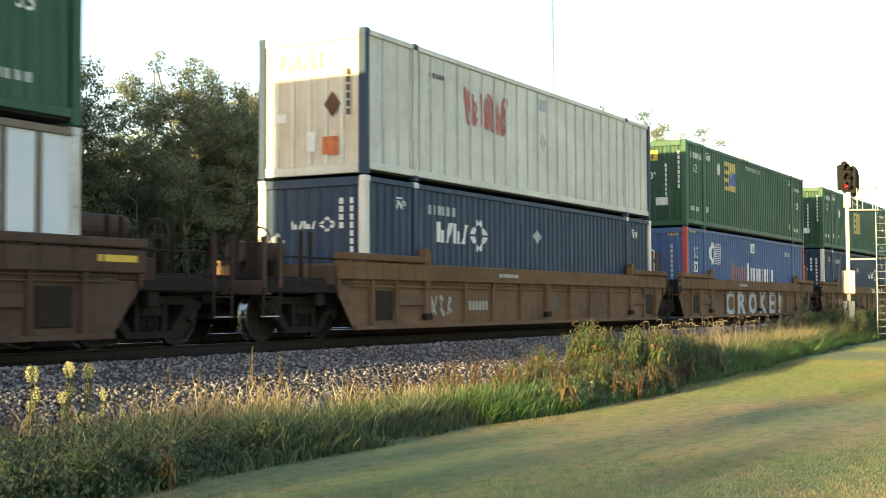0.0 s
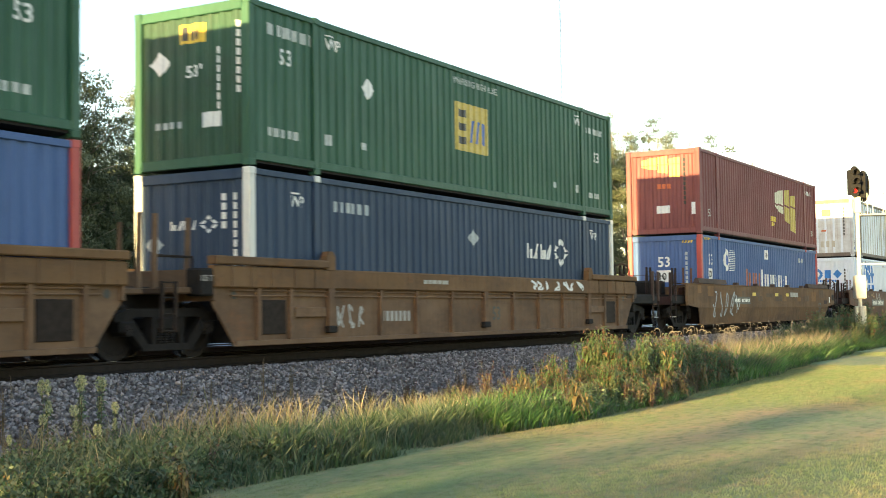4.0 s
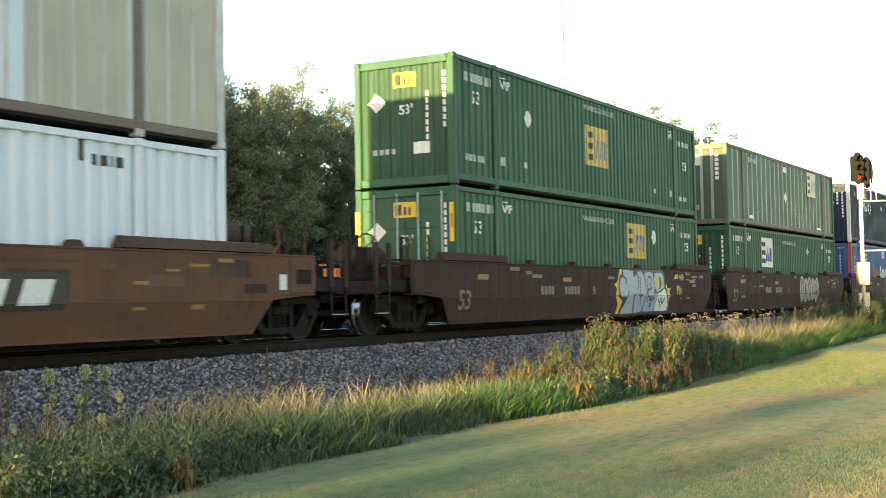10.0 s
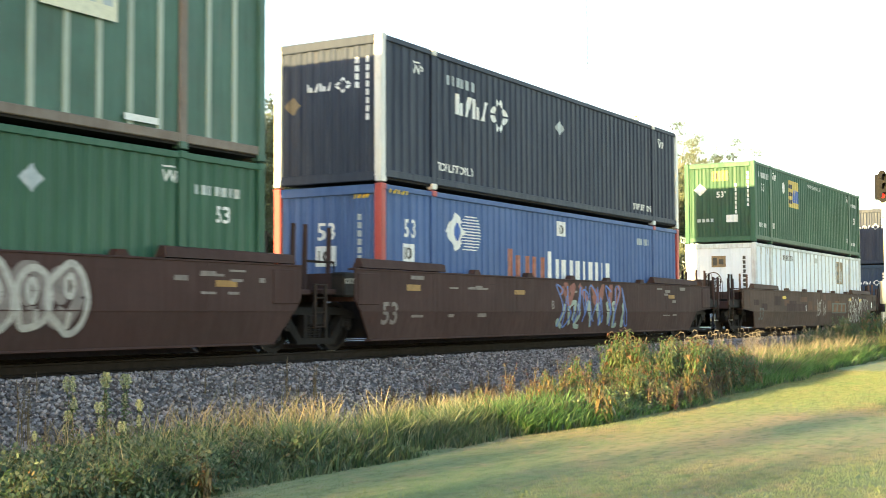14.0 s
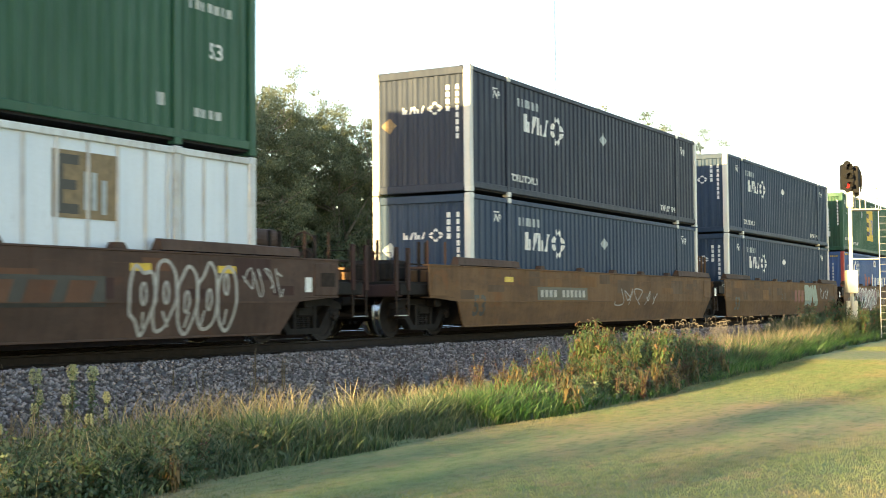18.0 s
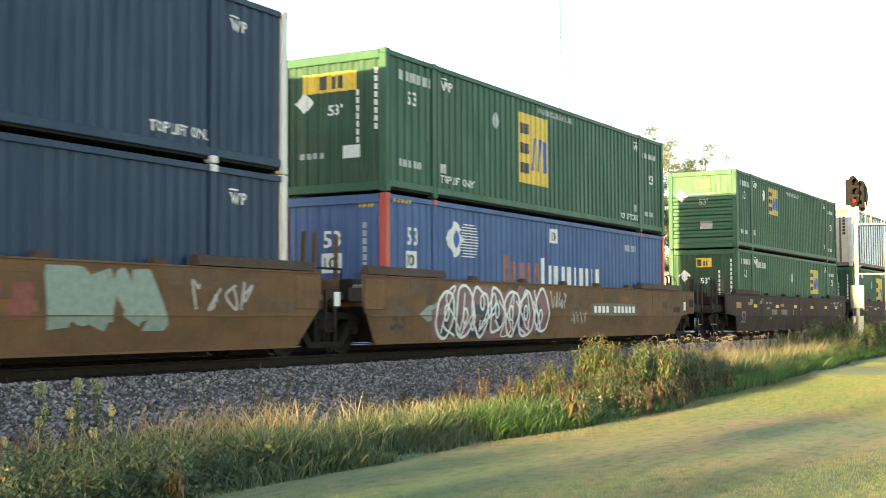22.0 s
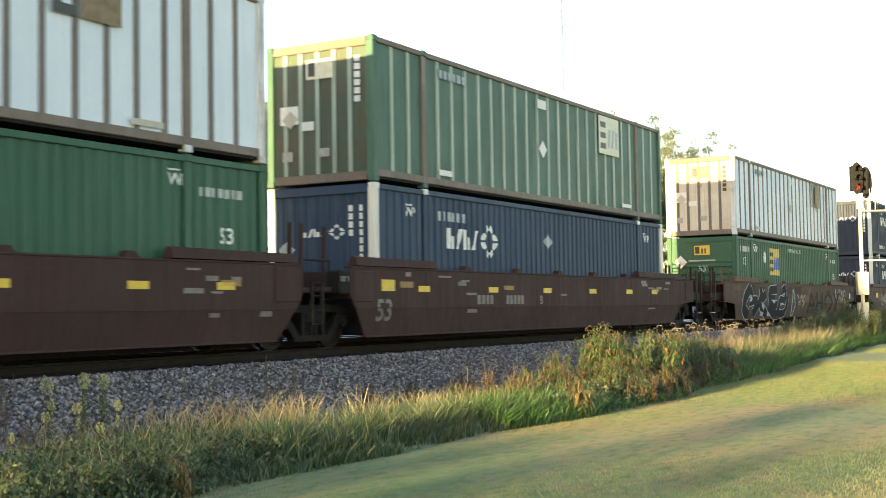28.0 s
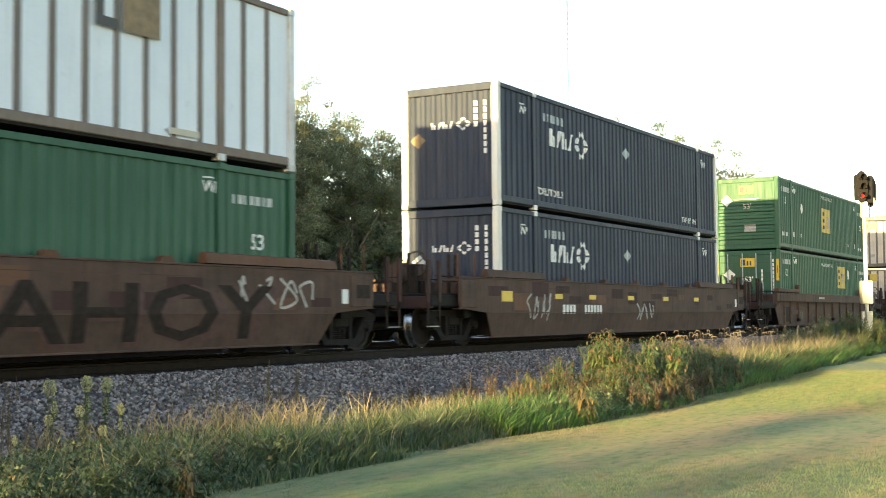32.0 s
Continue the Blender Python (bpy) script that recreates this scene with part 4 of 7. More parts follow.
def weeds():
    rng = random.Random(21)
    kinds = {
        "gold": weed("goldenrod", 31, 1.0, 0.12, WEED_LEAF, "tall goldenrod weed with pale yellow-green flower head", 3, 40, 0.10, 0.012, 0.3, (GOLDEN, 900, 0.038, 0.013, 0.15)),
        "green": weed("leafy_weed", 32, 0.8, 0.3, WEED_LEAF, "leafy green verge weed", 6, 22, 0.13, 0.022),
        "red": weed("reddened_weed", 33, 0.8, 0.2, WEED_RED, "verge weed with leaves turned red and orange", 6, 22, 0.10, 0.022, 0.3),
        "dead": weed("withered_weed", 34, 0.7, 0.25, WEED_TAN, "withered brown verge weed", 5, 18, 0.10, 0.017, 0.7),
        "broad": weed("broad_leaved_weed", 37, 0.8, 0.34, WEED_DARK, "broad-leaved dark green verge weed", 6, 16, 0.13, 0.042, 0.5),
        "droop": weed("drooping_weed", 38, 0.8, 0.2, WEED_HANG, "verge weed with large drooping brown and yellow leaves", 5, 13, 0.17, 0.034, 0.9, low=0.35),
        "tall": weed("tall_weed", 35, 1.4, 0.36, WEED_MIX, "tall bushy green verge weed with slender leaves", 8, 44, 0.17, 0.026, 0.6),
        "pale": weed("pale_green_weed", 39, 1.4, 0.3, WEED_LEAF, "tall light green verge weed with slender leaves", 7, 40, 0.16, 0.024, 0.5),
        "thin": weed("thin_dry_weed", 36, 0.75, 0.12, WEED_TAN, "thin dry brown weed stalk with small seed heads", 4, 30, 0.045, 0.011, 0.3, low=0.45),
    }
    spots = []
    for x, y, h in GOLD_SPOTS:
        spots.append(("gold", x, y, h))

    def strew(count, choice, x0, x1, y0, y1, s0, s1):
        for _ in range(count):
            x = rng.uniform(x0, x1)
            spots.append((rng.choice(choice), x, edge_y(x) + rng.uniform(y0, y1), rng.uniform(s0, s1)))
    strew(70, ("green", "broad", "green"), 7.0, 10.8, 0.1, 2.2, 0.4, 0.78)
    strew(40, ("broad", "green", "broad"), 7.0, 9.6, 0.0, 1.2, 0.45, 0.8)
    strew(26, ("green", "dead", "broad"), 10.2, 12.6, 0.2, 2.3, 0.35, 0.6)
    strew(22, ("dead", "red", "thin", "droop"), 7.0, 11.5, 0.2, 2.2, 0.4, 0.75)
    strew(10, ("thin", "gold", "dead"), 7.4, 10.4, 1.6, 2.8, 0.55, 0.8)
    spots += [("droop", 8.7, 7.62, 0.5), ("droop", 8.76, 7.66, 0.42), ("green", 8.8, 7.8, 0.5), ("thin", 9.8, 11.3, 1.1), ("thin", 9.95, 11.35, 1.0), ("dead", 12.1, 9.9, 0.9)]
    # the bushy bank, rising from its near end
    for i in range(160):
        x = 16.4 + 12.4 * rng.random() ** 0.95
        rise = float(np.interp(x, [16.5, 18, 20, 22, 24, 26, 28.6], [0.42, 0.46, 0.58, 0.82, 1.0, 0.94, 0.72])) * (0.82 + 0.5 * noise.noise((x * 0.9, 0.0, 5.0)))
        spots.append((("tall", "pale", "tall")[i % 3], x, edge_y(x) + rng.uniform(0.15, 2.0), rng.uniform(0.75, 1.12) * rise))
    strew(64, ("droop", "red", "droop"), 17.2, 28.0, -0.05, 1.5, 0.45, 0.95)
    strew(44, ("red", "dead", "red"), 17.5, 27.5, 1.0, 2.8, 0.55, 1.1)
    strew(26, ("droop", "dead", "red"), 19.5, 25.5, -0.1, 0.5, 0.5, 0.85)
    strew(30, ("green", "broad"), 17.6, 27.5, -0.05, 0.7, 0.45, 0.8)
    for i in range(26):
        x = rng.choice((17.0, 18.3, 19.4, 20.3)) + rng.uniform(-0.35, 0.35)
        spots.append(("red", x, 11.0 + rng.uniform(-0.45, 0.3), rng.uniform(0.4, 0.66)))
    strew(26, ("tall", "pale"), 48, 62, 0.1, 1.4, 0.75, 1.15)
    strew(44, ("green", "green", "dead", "thin"), 28, 48, 0.1, 1.6, 0.6, 1.0)
    for x, y, s in THIN_SPOTS:
        spots.append(("thin", x, y, s))
    used = set()
    for k, x, y, s in spots:
        z = max(-1.02, bed_height(y - TRACK_Y) - 0.02)
        m = pose(x, y, z, 0, 0, rng.uniform(0, 360))
        o = copy_thing(kinds[k], m) if k in used else kinds[k]
        used.add(k)
        o.matrix_basis = m
        o.scale = (s, s, s)
        tagged(o, group="weeds of the verge")


weeds()


# ---- signals and mast ----
def signal_head(parent, m, lit):
    g = Geo()
    pts = [(0.22 * math.cos(a), 0.70 * math.sin(a) if abs(math.sin(a)) < 0.98 else 0.70 * math.sin(a)) for a in np.linspace(0, 2 * math.pi, 28, endpoint=False)]
    pts = [(max(-0.33, min(0.33, x * 1.25)), z) for x, z in pts]
    g.prism(pts, -0.02, 0.02)
    board = part("backboard", g, SIG_BLACK, parent, "black oval target board", m)
    part("lamp_case", Geo().box(-0.2, 0.2, 0.03, 0.45, -0.55, 0.55, 0.03), SIG_BLACK, board)
    for i, z in enumerate((0.4, 0.0, -0.4)):
        v, f = [], []
        n = 12
        for k, (r, y) in enumerate(((0.13, -0.02), (0.14, -0.36))):
            for j in range(n + 1):
                a = math.radians(-35 + 250 * j / n)
                v.append((r * math.cos(a), y, z + r * math.sin(a)))
        f = [(j, j + 1, n + 2 + j, n + 1 + j) for j in range(n)]
        part("visor", Geo().add(v, f), SIG_BLACK, board)
        lens = Geo().lathe([(0.0, -0.045), (0.06, -0.04), (0.105, -0.025)], 16, True, (0, 0, z))
        part("lens", lens, RED_LAMP if lit and z == -0.4 else SIG_BLACK, board, "glowing red lamp lens" if lit and z == -0.4 else "dark lamp lens")
    return board


def signal(m, lit, label, height=5.4):
    s = tagged(new("railway_signal"), label, "railway signal", "railway signals")
    s.matrix_basis = m
    part("mast", Geo().lathe([(0.085, -1.1), (0.085, height - 0.6)], 12, False), SIG_WHITE, s, "cream-painted steel mast", smooth=True)
    part("mast_cap", Geo().box(-0.13, 0.13, -0.13, 0.13, height - 0.6, height + 0.1, 0.03), SIG_WHITE, s)
    part("junction_box", Geo().box(-0.24, 0.24, -0.2, 0.2, 1.05, 2.05, 0.03), SIG_WHITE, s, "white equipment case on the mast")
    for a in (-0.16, 0.16, 0.0):
        part("base_clamp", Geo().box(a - 0.07, a + 0.07, -0.22 if a == 0 else -0.1, 0.1, -0.2, 0.72, 0.02), SIG_WHITE, s, "cream mast base bracket")
    part("foundation", Geo().box(-0.4, 0.4, -0.4, 0.4, -1.2, -0.15, 0.04), STONE, s)
    g = Geo()
    for z in (4.72, 2.55):
        g.tube([(0, 0, z), (1.25, 0, z)], 0.035, 6)
    part("ladder_bracket", g, SIG_WHITE, s)
    part("platform", Geo().box(0.1, 1.3, -0.3, 0.4, 4.66, 4.72, 0.01), GALV, s, "steel maintenance platform")
    for x, y in ((0.35, -0.28), (1.25, -0.28), (0.35, 0.38), (1.25, 0.38), (0.8, 0.38)):
        part("railing_post", Geo().tube([(x, y, 4.7), (x, y, 5.65)], 0.022, 6), GALV, s)
    r = Geo()
    for z in (5.2, 5.65):
        r.tube([(0.35, 0.38, z), (1.25, 0.38, z), (1.25, -0.28, z)], 0.02, 6)
    part("railing", r, GALV, s)
    for y in (-0.22, 0.22):
        part("ladder_stile", Geo().tube([(1.45 + y, -0.05, -0.9), (1.45 + y, -0.05, 5.3)], 0.022, 6), GALV, s)
    for i in range(20):
        part("ladder_rung", Geo().tube([(1.23, -0.05, -0.7 + 0.3 * i), (1.67, -0.05, -0.7 + 0.3 * i)], 0.013, 5), GALV, s)
    signal_head(s, pose(-0.12, -0.12, height + 0.75), lit)
    signal_head(s, pose(0.42, 0.42, height + 0.6, 0, 0, 150), False)
    return s


signal(pose(57.1, 11.55, 0.0, 0, 0, -61), True, "cream mast railway signal with black heads and a lit red lamp")
signal(pose(62.0, 28.2, 0.0, 0, 0, 118), False, "railway signal seen from behind with ladder and dark heads", 5.6)


def radio_mast():
    t = tagged(new("radio_mast"), "very tall thin lattice radio mast far beyond the train", "radio mast")
    t.location = (447, 200, -1)
    for k in range(3):
        a = 2 * math.pi * k / 3
        part("leg", Geo().tube([(0.22 * math.cos(a), 0.22 * math.sin(a), 0), (0.22 * math.cos(a), 0.22 * math.sin(a), 190)], 0.055, 5), GEAR, t)
    g = Geo()
    for i in range(95):
        for k in range(3):
            a, b = 2 * math.pi * k / 3, 2 * math.pi * (k + 1) / 3
            g.tube([(0.22 * math.cos(a), 0.22 * math.sin(a), 2 * i), (0.22 * math.cos(b), 0.22 * math.sin(b), 2 * i + 2)], 0.03, 4)
    part("bracing", g, GEAR, t, kind="stuff")


radio_mast()


# ---- painted marks that follow a pressed surface ----
def cut(poly, axis, lo, hi):
    """The part of a convex outline between two lines across the axis."""
    for sign, lim in ((1, lo), (-1, -hi)):
        out = []
        for i, p in enumerate(poly):
            q = poly[(i + 1) % len(poly)]
            a, b = sign * p[axis] - lim, sign * q[axis] - lim
            if a >= 0:
                out.append(p)
            if (a >= 0) != (b >= 0):
                k = a / (a - b)
                out.append((p[0] + (q[0] - p[0]) * k, p[1] + (q[1] - p[1]) * k))
        poly = out
        if len(poly) < 3:
            return []
    return poly


def draped(polys, prof, axis, place, lift=0.004):
    """Outlines cut at the breaks of a profile and laid on it; place maps (a, b, depth) to a point."""
    g = Geo()
    rise = 0.0018 / len(polys) if len(polys) > 30 else 0.0
    for i, poly in enumerate(polys):
        up = lift + rise * i
        lo, hi = min(p[axis] for p in poly), max(p[axis] for p in poly)
        for (x0, d0), (x1, d1) in zip(prof, prof[1:]):
            if x1 <= lo or x0 >= hi or x1 - x0 < 1e-6:
                continue
            q = cut(poly, axis, x0, x1)
            if len(q) < 3:
                continue
            v = [place(a, b, d0 + (d1 - d0) * ((a, b)[axis] - x0) / (x1 - x0) - up) for a, b in q]
            g.add(v, [tuple(range(len(v)))])
    return g


def ribbon(points, width):
    """A painted stroke through points, as quads in the plane."""
    p = np.array(points, float)
    ext = np.vstack([2 * p[0] - p[1], p, 2 * p[-1] - p[-2]])
    line = []
    for i in range(1, len(ext) - 2):
        for t in np.linspace(0, 1, 6, endpoint=False):
            a, b, c, d = ext[i - 1], ext[i], ext[i + 1], ext[i + 2]
            line.append(0.5 * (2 * b + (c - a) * t + (2 * a - 5 * b + 4 * c - d) * t * t + (3 * b - a - 3 * c + d) * t ** 3))
    line.append(p[-1])
    line = np.array(line)
    d = np.gradient(line, axis=0)
    n = np.stack([-d[:, 1], d[:, 0]], 1) / (np.linalg.norm(d, axis=1)[:, None] + 1e-9) * width / 2
    return [[tuple(line[i] - n[i]), tuple(line[i + 1] - n[i + 1]), tuple(line[i + 1] + n[i + 1]), tuple(line[i] + n[i])] for i in range(len(line) - 1)]


def scrawl(seed, x0, x1, z0, z1, count, width):
    """A row of looping strokes, like sprayed letters that cannot be read."""
    r = random.Random(seed)
    out = []
    w = (x1 - x0) / count
    for i in range(count):
        cx = x0 + w * (i + 0.5)
        pts = [(cx + w * r.uniform(-0.5, 0.5), z0 + (z1 - z0) * k) for k in r.sample([0.05, 0.3, 0.5, 0.72, 0.95, 0.15, 0.85], 5)]
        out += ribbon(pts, width)
    return [[(x, min(z1, max(z0, z))) for x, z in q] for q in out]


def bubbles(seed, x0, x1, z0, z1, count, width):
    """Outlines of swollen sprayed letters that cannot be read: closed loops with a hole each."""
    r = random.Random(seed)
    out = []
    w = (x1 - x0) / count
    for i in range(count):
        cx, cz = x0 + w * (i + 0.5), (z0 + z1) / 2 + r.uniform(-0.04, 0.04)
        a, b = w * 0.56, (z1 - z0) * 0.46
        k = [r.uniform(0.7, 1.08) for _ in range(9)]
        loop = [(cx + a * k[j % 9] * math.cos(j * 2 * math.pi / 9), cz + b * k[j % 9] * math.sin(j * 2 * math.pi / 9)) for j in range(10)]
        hx, hz = cx + r.uniform(-0.1, 0.1) * w, cz + r.uniform(-0.1, 0.2) * (z1 - z0)
        hole = [(hx + a * 0.22 * math.cos(j * 1.2566), hz + b * 0.3 * math.sin(j * 1.2566)) for j in range(6)]
        out += ribbon(loop, width) + ribbon(hole, width * 0.8)
        out += ribbon([(cx + a * r.uniform(-0.5, 0.5), cz - b * 0.8), (cx + a * r.uniform(-0.3, 0.3), cz - b * 0.35)], width * 0.8)
    return [[(x, min(z1, max(z0, z))) for x, z in q] for q in out]


def logo_square(x0, x1, z0, z1, ground_mat=None, faded=False):
    """The square gold logo panel: dark bars, blue slanted strokes and a blue block, drawn as plain shapes."""
    w, h = x1 - x0, z1 - z0
    dark = []
    for k in (0.14, 0.42, 0.70):
        dark += rect(x0 + 0.08 * w, x0 + 0.34 * w, z0 + k * h, z0 + (k + 0.15) * h)
    blue = []
    for a in (0.42, 0.60):
        blue.append([(x0 + a * w, z0 + 0.2 * h), (x0 + (a + 0.1) * w, z0 + 0.2 * h), (x0 + (a + 0.17) * w, z0 + 0.68 * h), (x0 + (a + 0.07) * w, z0 + 0.68 * h)])
    blue += rect(x0 + 0.80 * w, x0 + 0.93 * w, z0 + 0.2 * h, z0 + 0.66 * h)
    return [("logo_panel", rect(x0, x1, z0, z1), ground_mat or D_GOLD, 0.004), ("logo_mark", dark, D_DARK, 0.007), ("logo_mark", blue, D_BLUE if not faded else D_GREY, 0.007)]


def logo_rose(x, z, w, h, mat, name="logo_mark"):
    """Four chevrons set in a diamond ring."""
    out = []
    for sx, sz in ((1, 1), (1, -1), (-1, 1), (-1, -1)):
        out.append([(x + sx * w * 0.12, z + sz * h), (x + sx * w * 0.36, z + sz * h * 0.72), (x + sx * w * 0.30, z + sz * h * 0.42), (x - sx * w * 0.02, z + sz * h * 0.70)])
        out.append([(x + sx * w, z + sz * h * 0.08), (x + sx * w * 0.62, z + sz * h * 0.50), (x + sx * w * 0.36, z + sz * h * 0.36), (x + sx * w * 0.58, z + sz * h * 0.05)])
    return [(name, out, mat, 0.004)]


def logo_row(x0, x1, z0, z1, mat, count=4):
    """A word mark drawn as plain upright and slanted blocks."""
    out = []
    w = (x1 - x0) / count
    for i in range(count):
        a = x0 + i * w
        t = w * 0.2
        if i % 2 == 0:
            out += rect(a, a + w * 0.34, z0, z1) + rect(a + w * 0.42, a + w * 0.82, z0, z0 + (z1 - z0) * 0.62)
        else:
            out.append([(a, z0), (a + w * 0.4, z0), (a + w * 0.86, z1), (a + w * 0.46, z1)])
    return [("logo_mark", out, mat, 0.004)]


def emblem(x0, x1, z0, z1):
    w, h = x1 - x0, z1 - z0
    m = (z0 + z1) / 2
    marks = [("emblem", [[(x0, m), (x0 + 0.28 * w, z0), (x0 + 0.46 * w, z0 + 0.22 * h), (x0 + 0.30 * w, m), (x0 + 0.46 * w, z1 - 0.22 * h), (x0 + 0.28 * w, z1)][:3] + [(x0 + 0.3 * w, m)],
                         [(x0, m), (x0 + 0.3 * w, m), (x0 + 0.46 * w, z1 - 0.22 * h), (x0 + 0.28 * w, z1)], [(x0 + 0.3 * w, m), (x0 + 0.42 * w, m - 0.18 * h), (x0 + 0.52 * w, m), (x0 + 0.42 * w, m + 0.18 * h)]], D_WHITE, 0.004)]
    lines = []
    for k in range(12):
        z = z0 + h * (0.05 + 0.078 * k)
        b = 0.5 + abs(k - 5.5) * 0.012
        lines += rect(x0 + w * (b - 0.1 + 0.04 * abs(math.sin(k))), x0 + w * (0.97 - 0.0045 * (k - 5.5) ** 2), z, z + h * 0.03)
    return marks + [("emblem_hatching", lines, D_WHITE, 0.004)]


def wordy(x0, x1, z0, z1, mat, widths, first=1.25, name="word_mark"):
    """A long word mark as plain upright blocks, the first one taller."""
    out = []
    total = sum(widths) + 0.32 * (len(widths) - 1)
    k = (x1 - x0) / total
    x = x0
    for i, w in enumerate(widths):
        h = (z1 - z0) if i == 0 else (z1 - z0) / first
        a, b = x, x + w * k
        t = (b - a) * 0.16
        out += rect(a + t, b - t, z0, z0 + h)
        x = b + 0.32 * k
    return [(name, out, mat, 0.004)]


# ---- containers ----
LEN, HALF, TALL = 16.15, 1.295, 2.88
POSTS = (1.98, LEN - 1.98)


def pressed(x0, x1, pitch, depth, land=0.36):
    """A trapezoid corrugation from x0 to x1."""
    n = max(1, round((x1 - x0) / pitch))
    p = (x1 - x0) / n
    out = []
    for i in range(n):
        a = x0 + i * p
        out += [(a, depth), (a + p * 0.14, depth), (a + p * 0.30, 0.0), (a + p * (0.30 + land), 0.0), (a + p * (0.46 + land), depth)]
    return out + [(x1, depth)]


def near_side(a, b, d):
    return (a, -(HALF - 0.035) + d, b)


def far_side(a, b, d):
    return (a, (HALF - 0.035) - d, b)


def front_end(a, b, d):
    return (0.04 + d, -a, b)


def rear_end(a, b, d):
    return (LEN - 0.04 - d, -a, b)


def sheet(prof, z0, z1, place):
    g = Geo()
    n = len(prof)
    g.add([place(x, z0, d) for x, d in prof] + [place(x, z1, d) for x, d in prof], [(i, i + 1, n + i + 1, n + i) for i in range(n - 1)])
    return g


def sheet_rows(prof, a0, a1, place):
    g = Geo()
    n = len(prof)
    g.add([place(a0, z, d) for z, d in prof] + [place(a1, z, d) for z, d in prof], [(i, i + 1, n + i + 1, n + i) for i in range(n - 1)])
    return g


CACHE = {}


def cached(key, make):
    if key not in CACHE:
        CACHE[key] = make()
    return CACHE[key]


def container(label, style, body, post, marks=(), end_marks=(), end="ribs", batten=None, group="stacked containers", dirty_toned_end=None, rail=None):
    """A 53-foot container; its origin is the middle of the front end's lower edge."""
    c = tagged(new("shipping_container"), label, "container", group)
    k = (style, body.name, post.name, end, batten.name if batten else "", dirty_toned_end.name if dirty_toned_end else "")
    rail = rail or body
    k += (rail.name,)
    bays = ((0.17, POSTS[0] - 0.09), (POSTS[0] + 0.09, POSTS[1] - 0.09), (POSTS[1] + 0.09, LEN - 0.17))
    pitch, depth = {"fine": (0.27, 0.03), "wide": (0.34, 0.055), "plate": (0.61, 0.0), "batten": (0.62, 0.0)}[style]
    z0, z1 = 0.17, TALL - 0.12
    prof = []
    for x0, x1 in bays:
        if style in ("fine", "wide"):
            prof += pressed(x0, x1, pitch, depth)
        else:
            prof += [(x0, 0.02), (x1, 0.02)]
    for name, x0, x1 in (("front_bay_panel", *bays[0]), ("centre_panel", *bays[1]), ("rear_bay_panel", *bays[2])):
        p = [q for q in prof if x0 - 1e-6 <= q[0] <= x1 + 1e-6]
        part(name, cached((k, name), lambda: sheet(p, z0, z1, near_side).mesh(name, body)), None, c)
    if style == "plate":
        seam = cached((k, "seam"), lambda: Geo().box(-0.03, 0.03, -HALF + 0.026, -HALF + 0.056, z0, z1, 0.012).mesh("seam_strip", SEAM))
        for x0, x1 in bays:
            n = max(2, round((x1 - x0) / 0.61))
            for i in range(1, n):
                part("seam_strip", seam, None, c, m=pose(x0 + (x1 - x0) * i / n, 0, 0))
        for x in (POSTS[0] - 0.17, POSTS[0] + 0.2, POSTS[1] - 0.2, POSTS[1] + 0.17):
            part("seam_strip", seam, None, c, m=pose(x, 0, 0))
    if style == "batten":

        def hat():
            g = Geo()
            y = -HALF + 0.055
            pts = [(-0.07, y), (-0.056, y), (-0.05, y - 0.022), (0.05, y - 0.022), (0.056, y), (0.07, y)]
            g.add([(a, b, z) for z in (z0, z1) for a, b in pts], [(i, i + 1, 7 + i, 6 + i) for i in range(5)])
            return g.mesh("batten", batten)
        strip = cached((k, "hat"), hat)
        for x in [0.75, 1.38, LEN - 1.38, LEN - 0.75] + [2.59 + 0.616 * i for i in range(19)]:
            part("batten", strip, None, c, m=pose(x, 0, 0))
    far = [(0.17, 0.0), (LEN - 0.17, 0.0)]
    part("far_side_panel", cached((k, "far"), lambda: sheet(far, z0, z1, far_side).mesh("far_side_panel", body)), None, c)
    part("roof", cached((k, "roof"), lambda: Geo().box(0.06, LEN - 0.06, -HALF + 0.05, HALF - 0.05, TALL - 0.05, TALL - 0.025).mesh("roof", body)), None, c)
    part("floor", cached((k, "floor"), lambda: Geo().box(0.06, LEN - 0.06, -HALF + 0.05, HALF - 0.05, 0.06, 0.12).mesh("floor", GEAR)), None, c)
    # frame
    posts = cached((k, "post"), lambda: Geo().box(0, 0.17, -HALF, -HALF + 0.17, 0.1, TALL - 0.1, 0.018).mesh("corner_post", post))
    posts_f = cached((k, "post_far"), lambda: Geo().box(0, 0.17, HALF - 0.17, HALF, 0.1, TALL - 0.1, 0.018).mesh("corner_post", post))
    for m in (pose(0, 0, 0), pose(LEN - 0.17, 0, 0)):
        part("corner_post", posts, None, c, m=m)
        part("corner_post", posts_f, None, c, m=m)
    mid = cached((k, "mid"), lambda: Geo().box(-0.085, 0.085, -HALF + 0.012, -HALF + 0.10, 0.05, TALL - 0.03, 0.012).mesh("lifting_post", rail))
    for x in POSTS:
        part("lifting_post", mid, None, c, m=pose(x, 0, 0))
    cast = cached((k, "cast"), lambda: Geo().box(-0.09, 0.09, -0.08, 0.08, -0.06, 0.06, 0.012).mesh("corner_casting", post))
    for x in (0.09, POSTS[0], POSTS[1], LEN - 0.09):
        for y in (-HALF + 0.075, HALF - 0.075):
            for z in (0.062, TALL - 0.062):
                part("corner_casting", cast, None, c, m=pose(x, y, z))
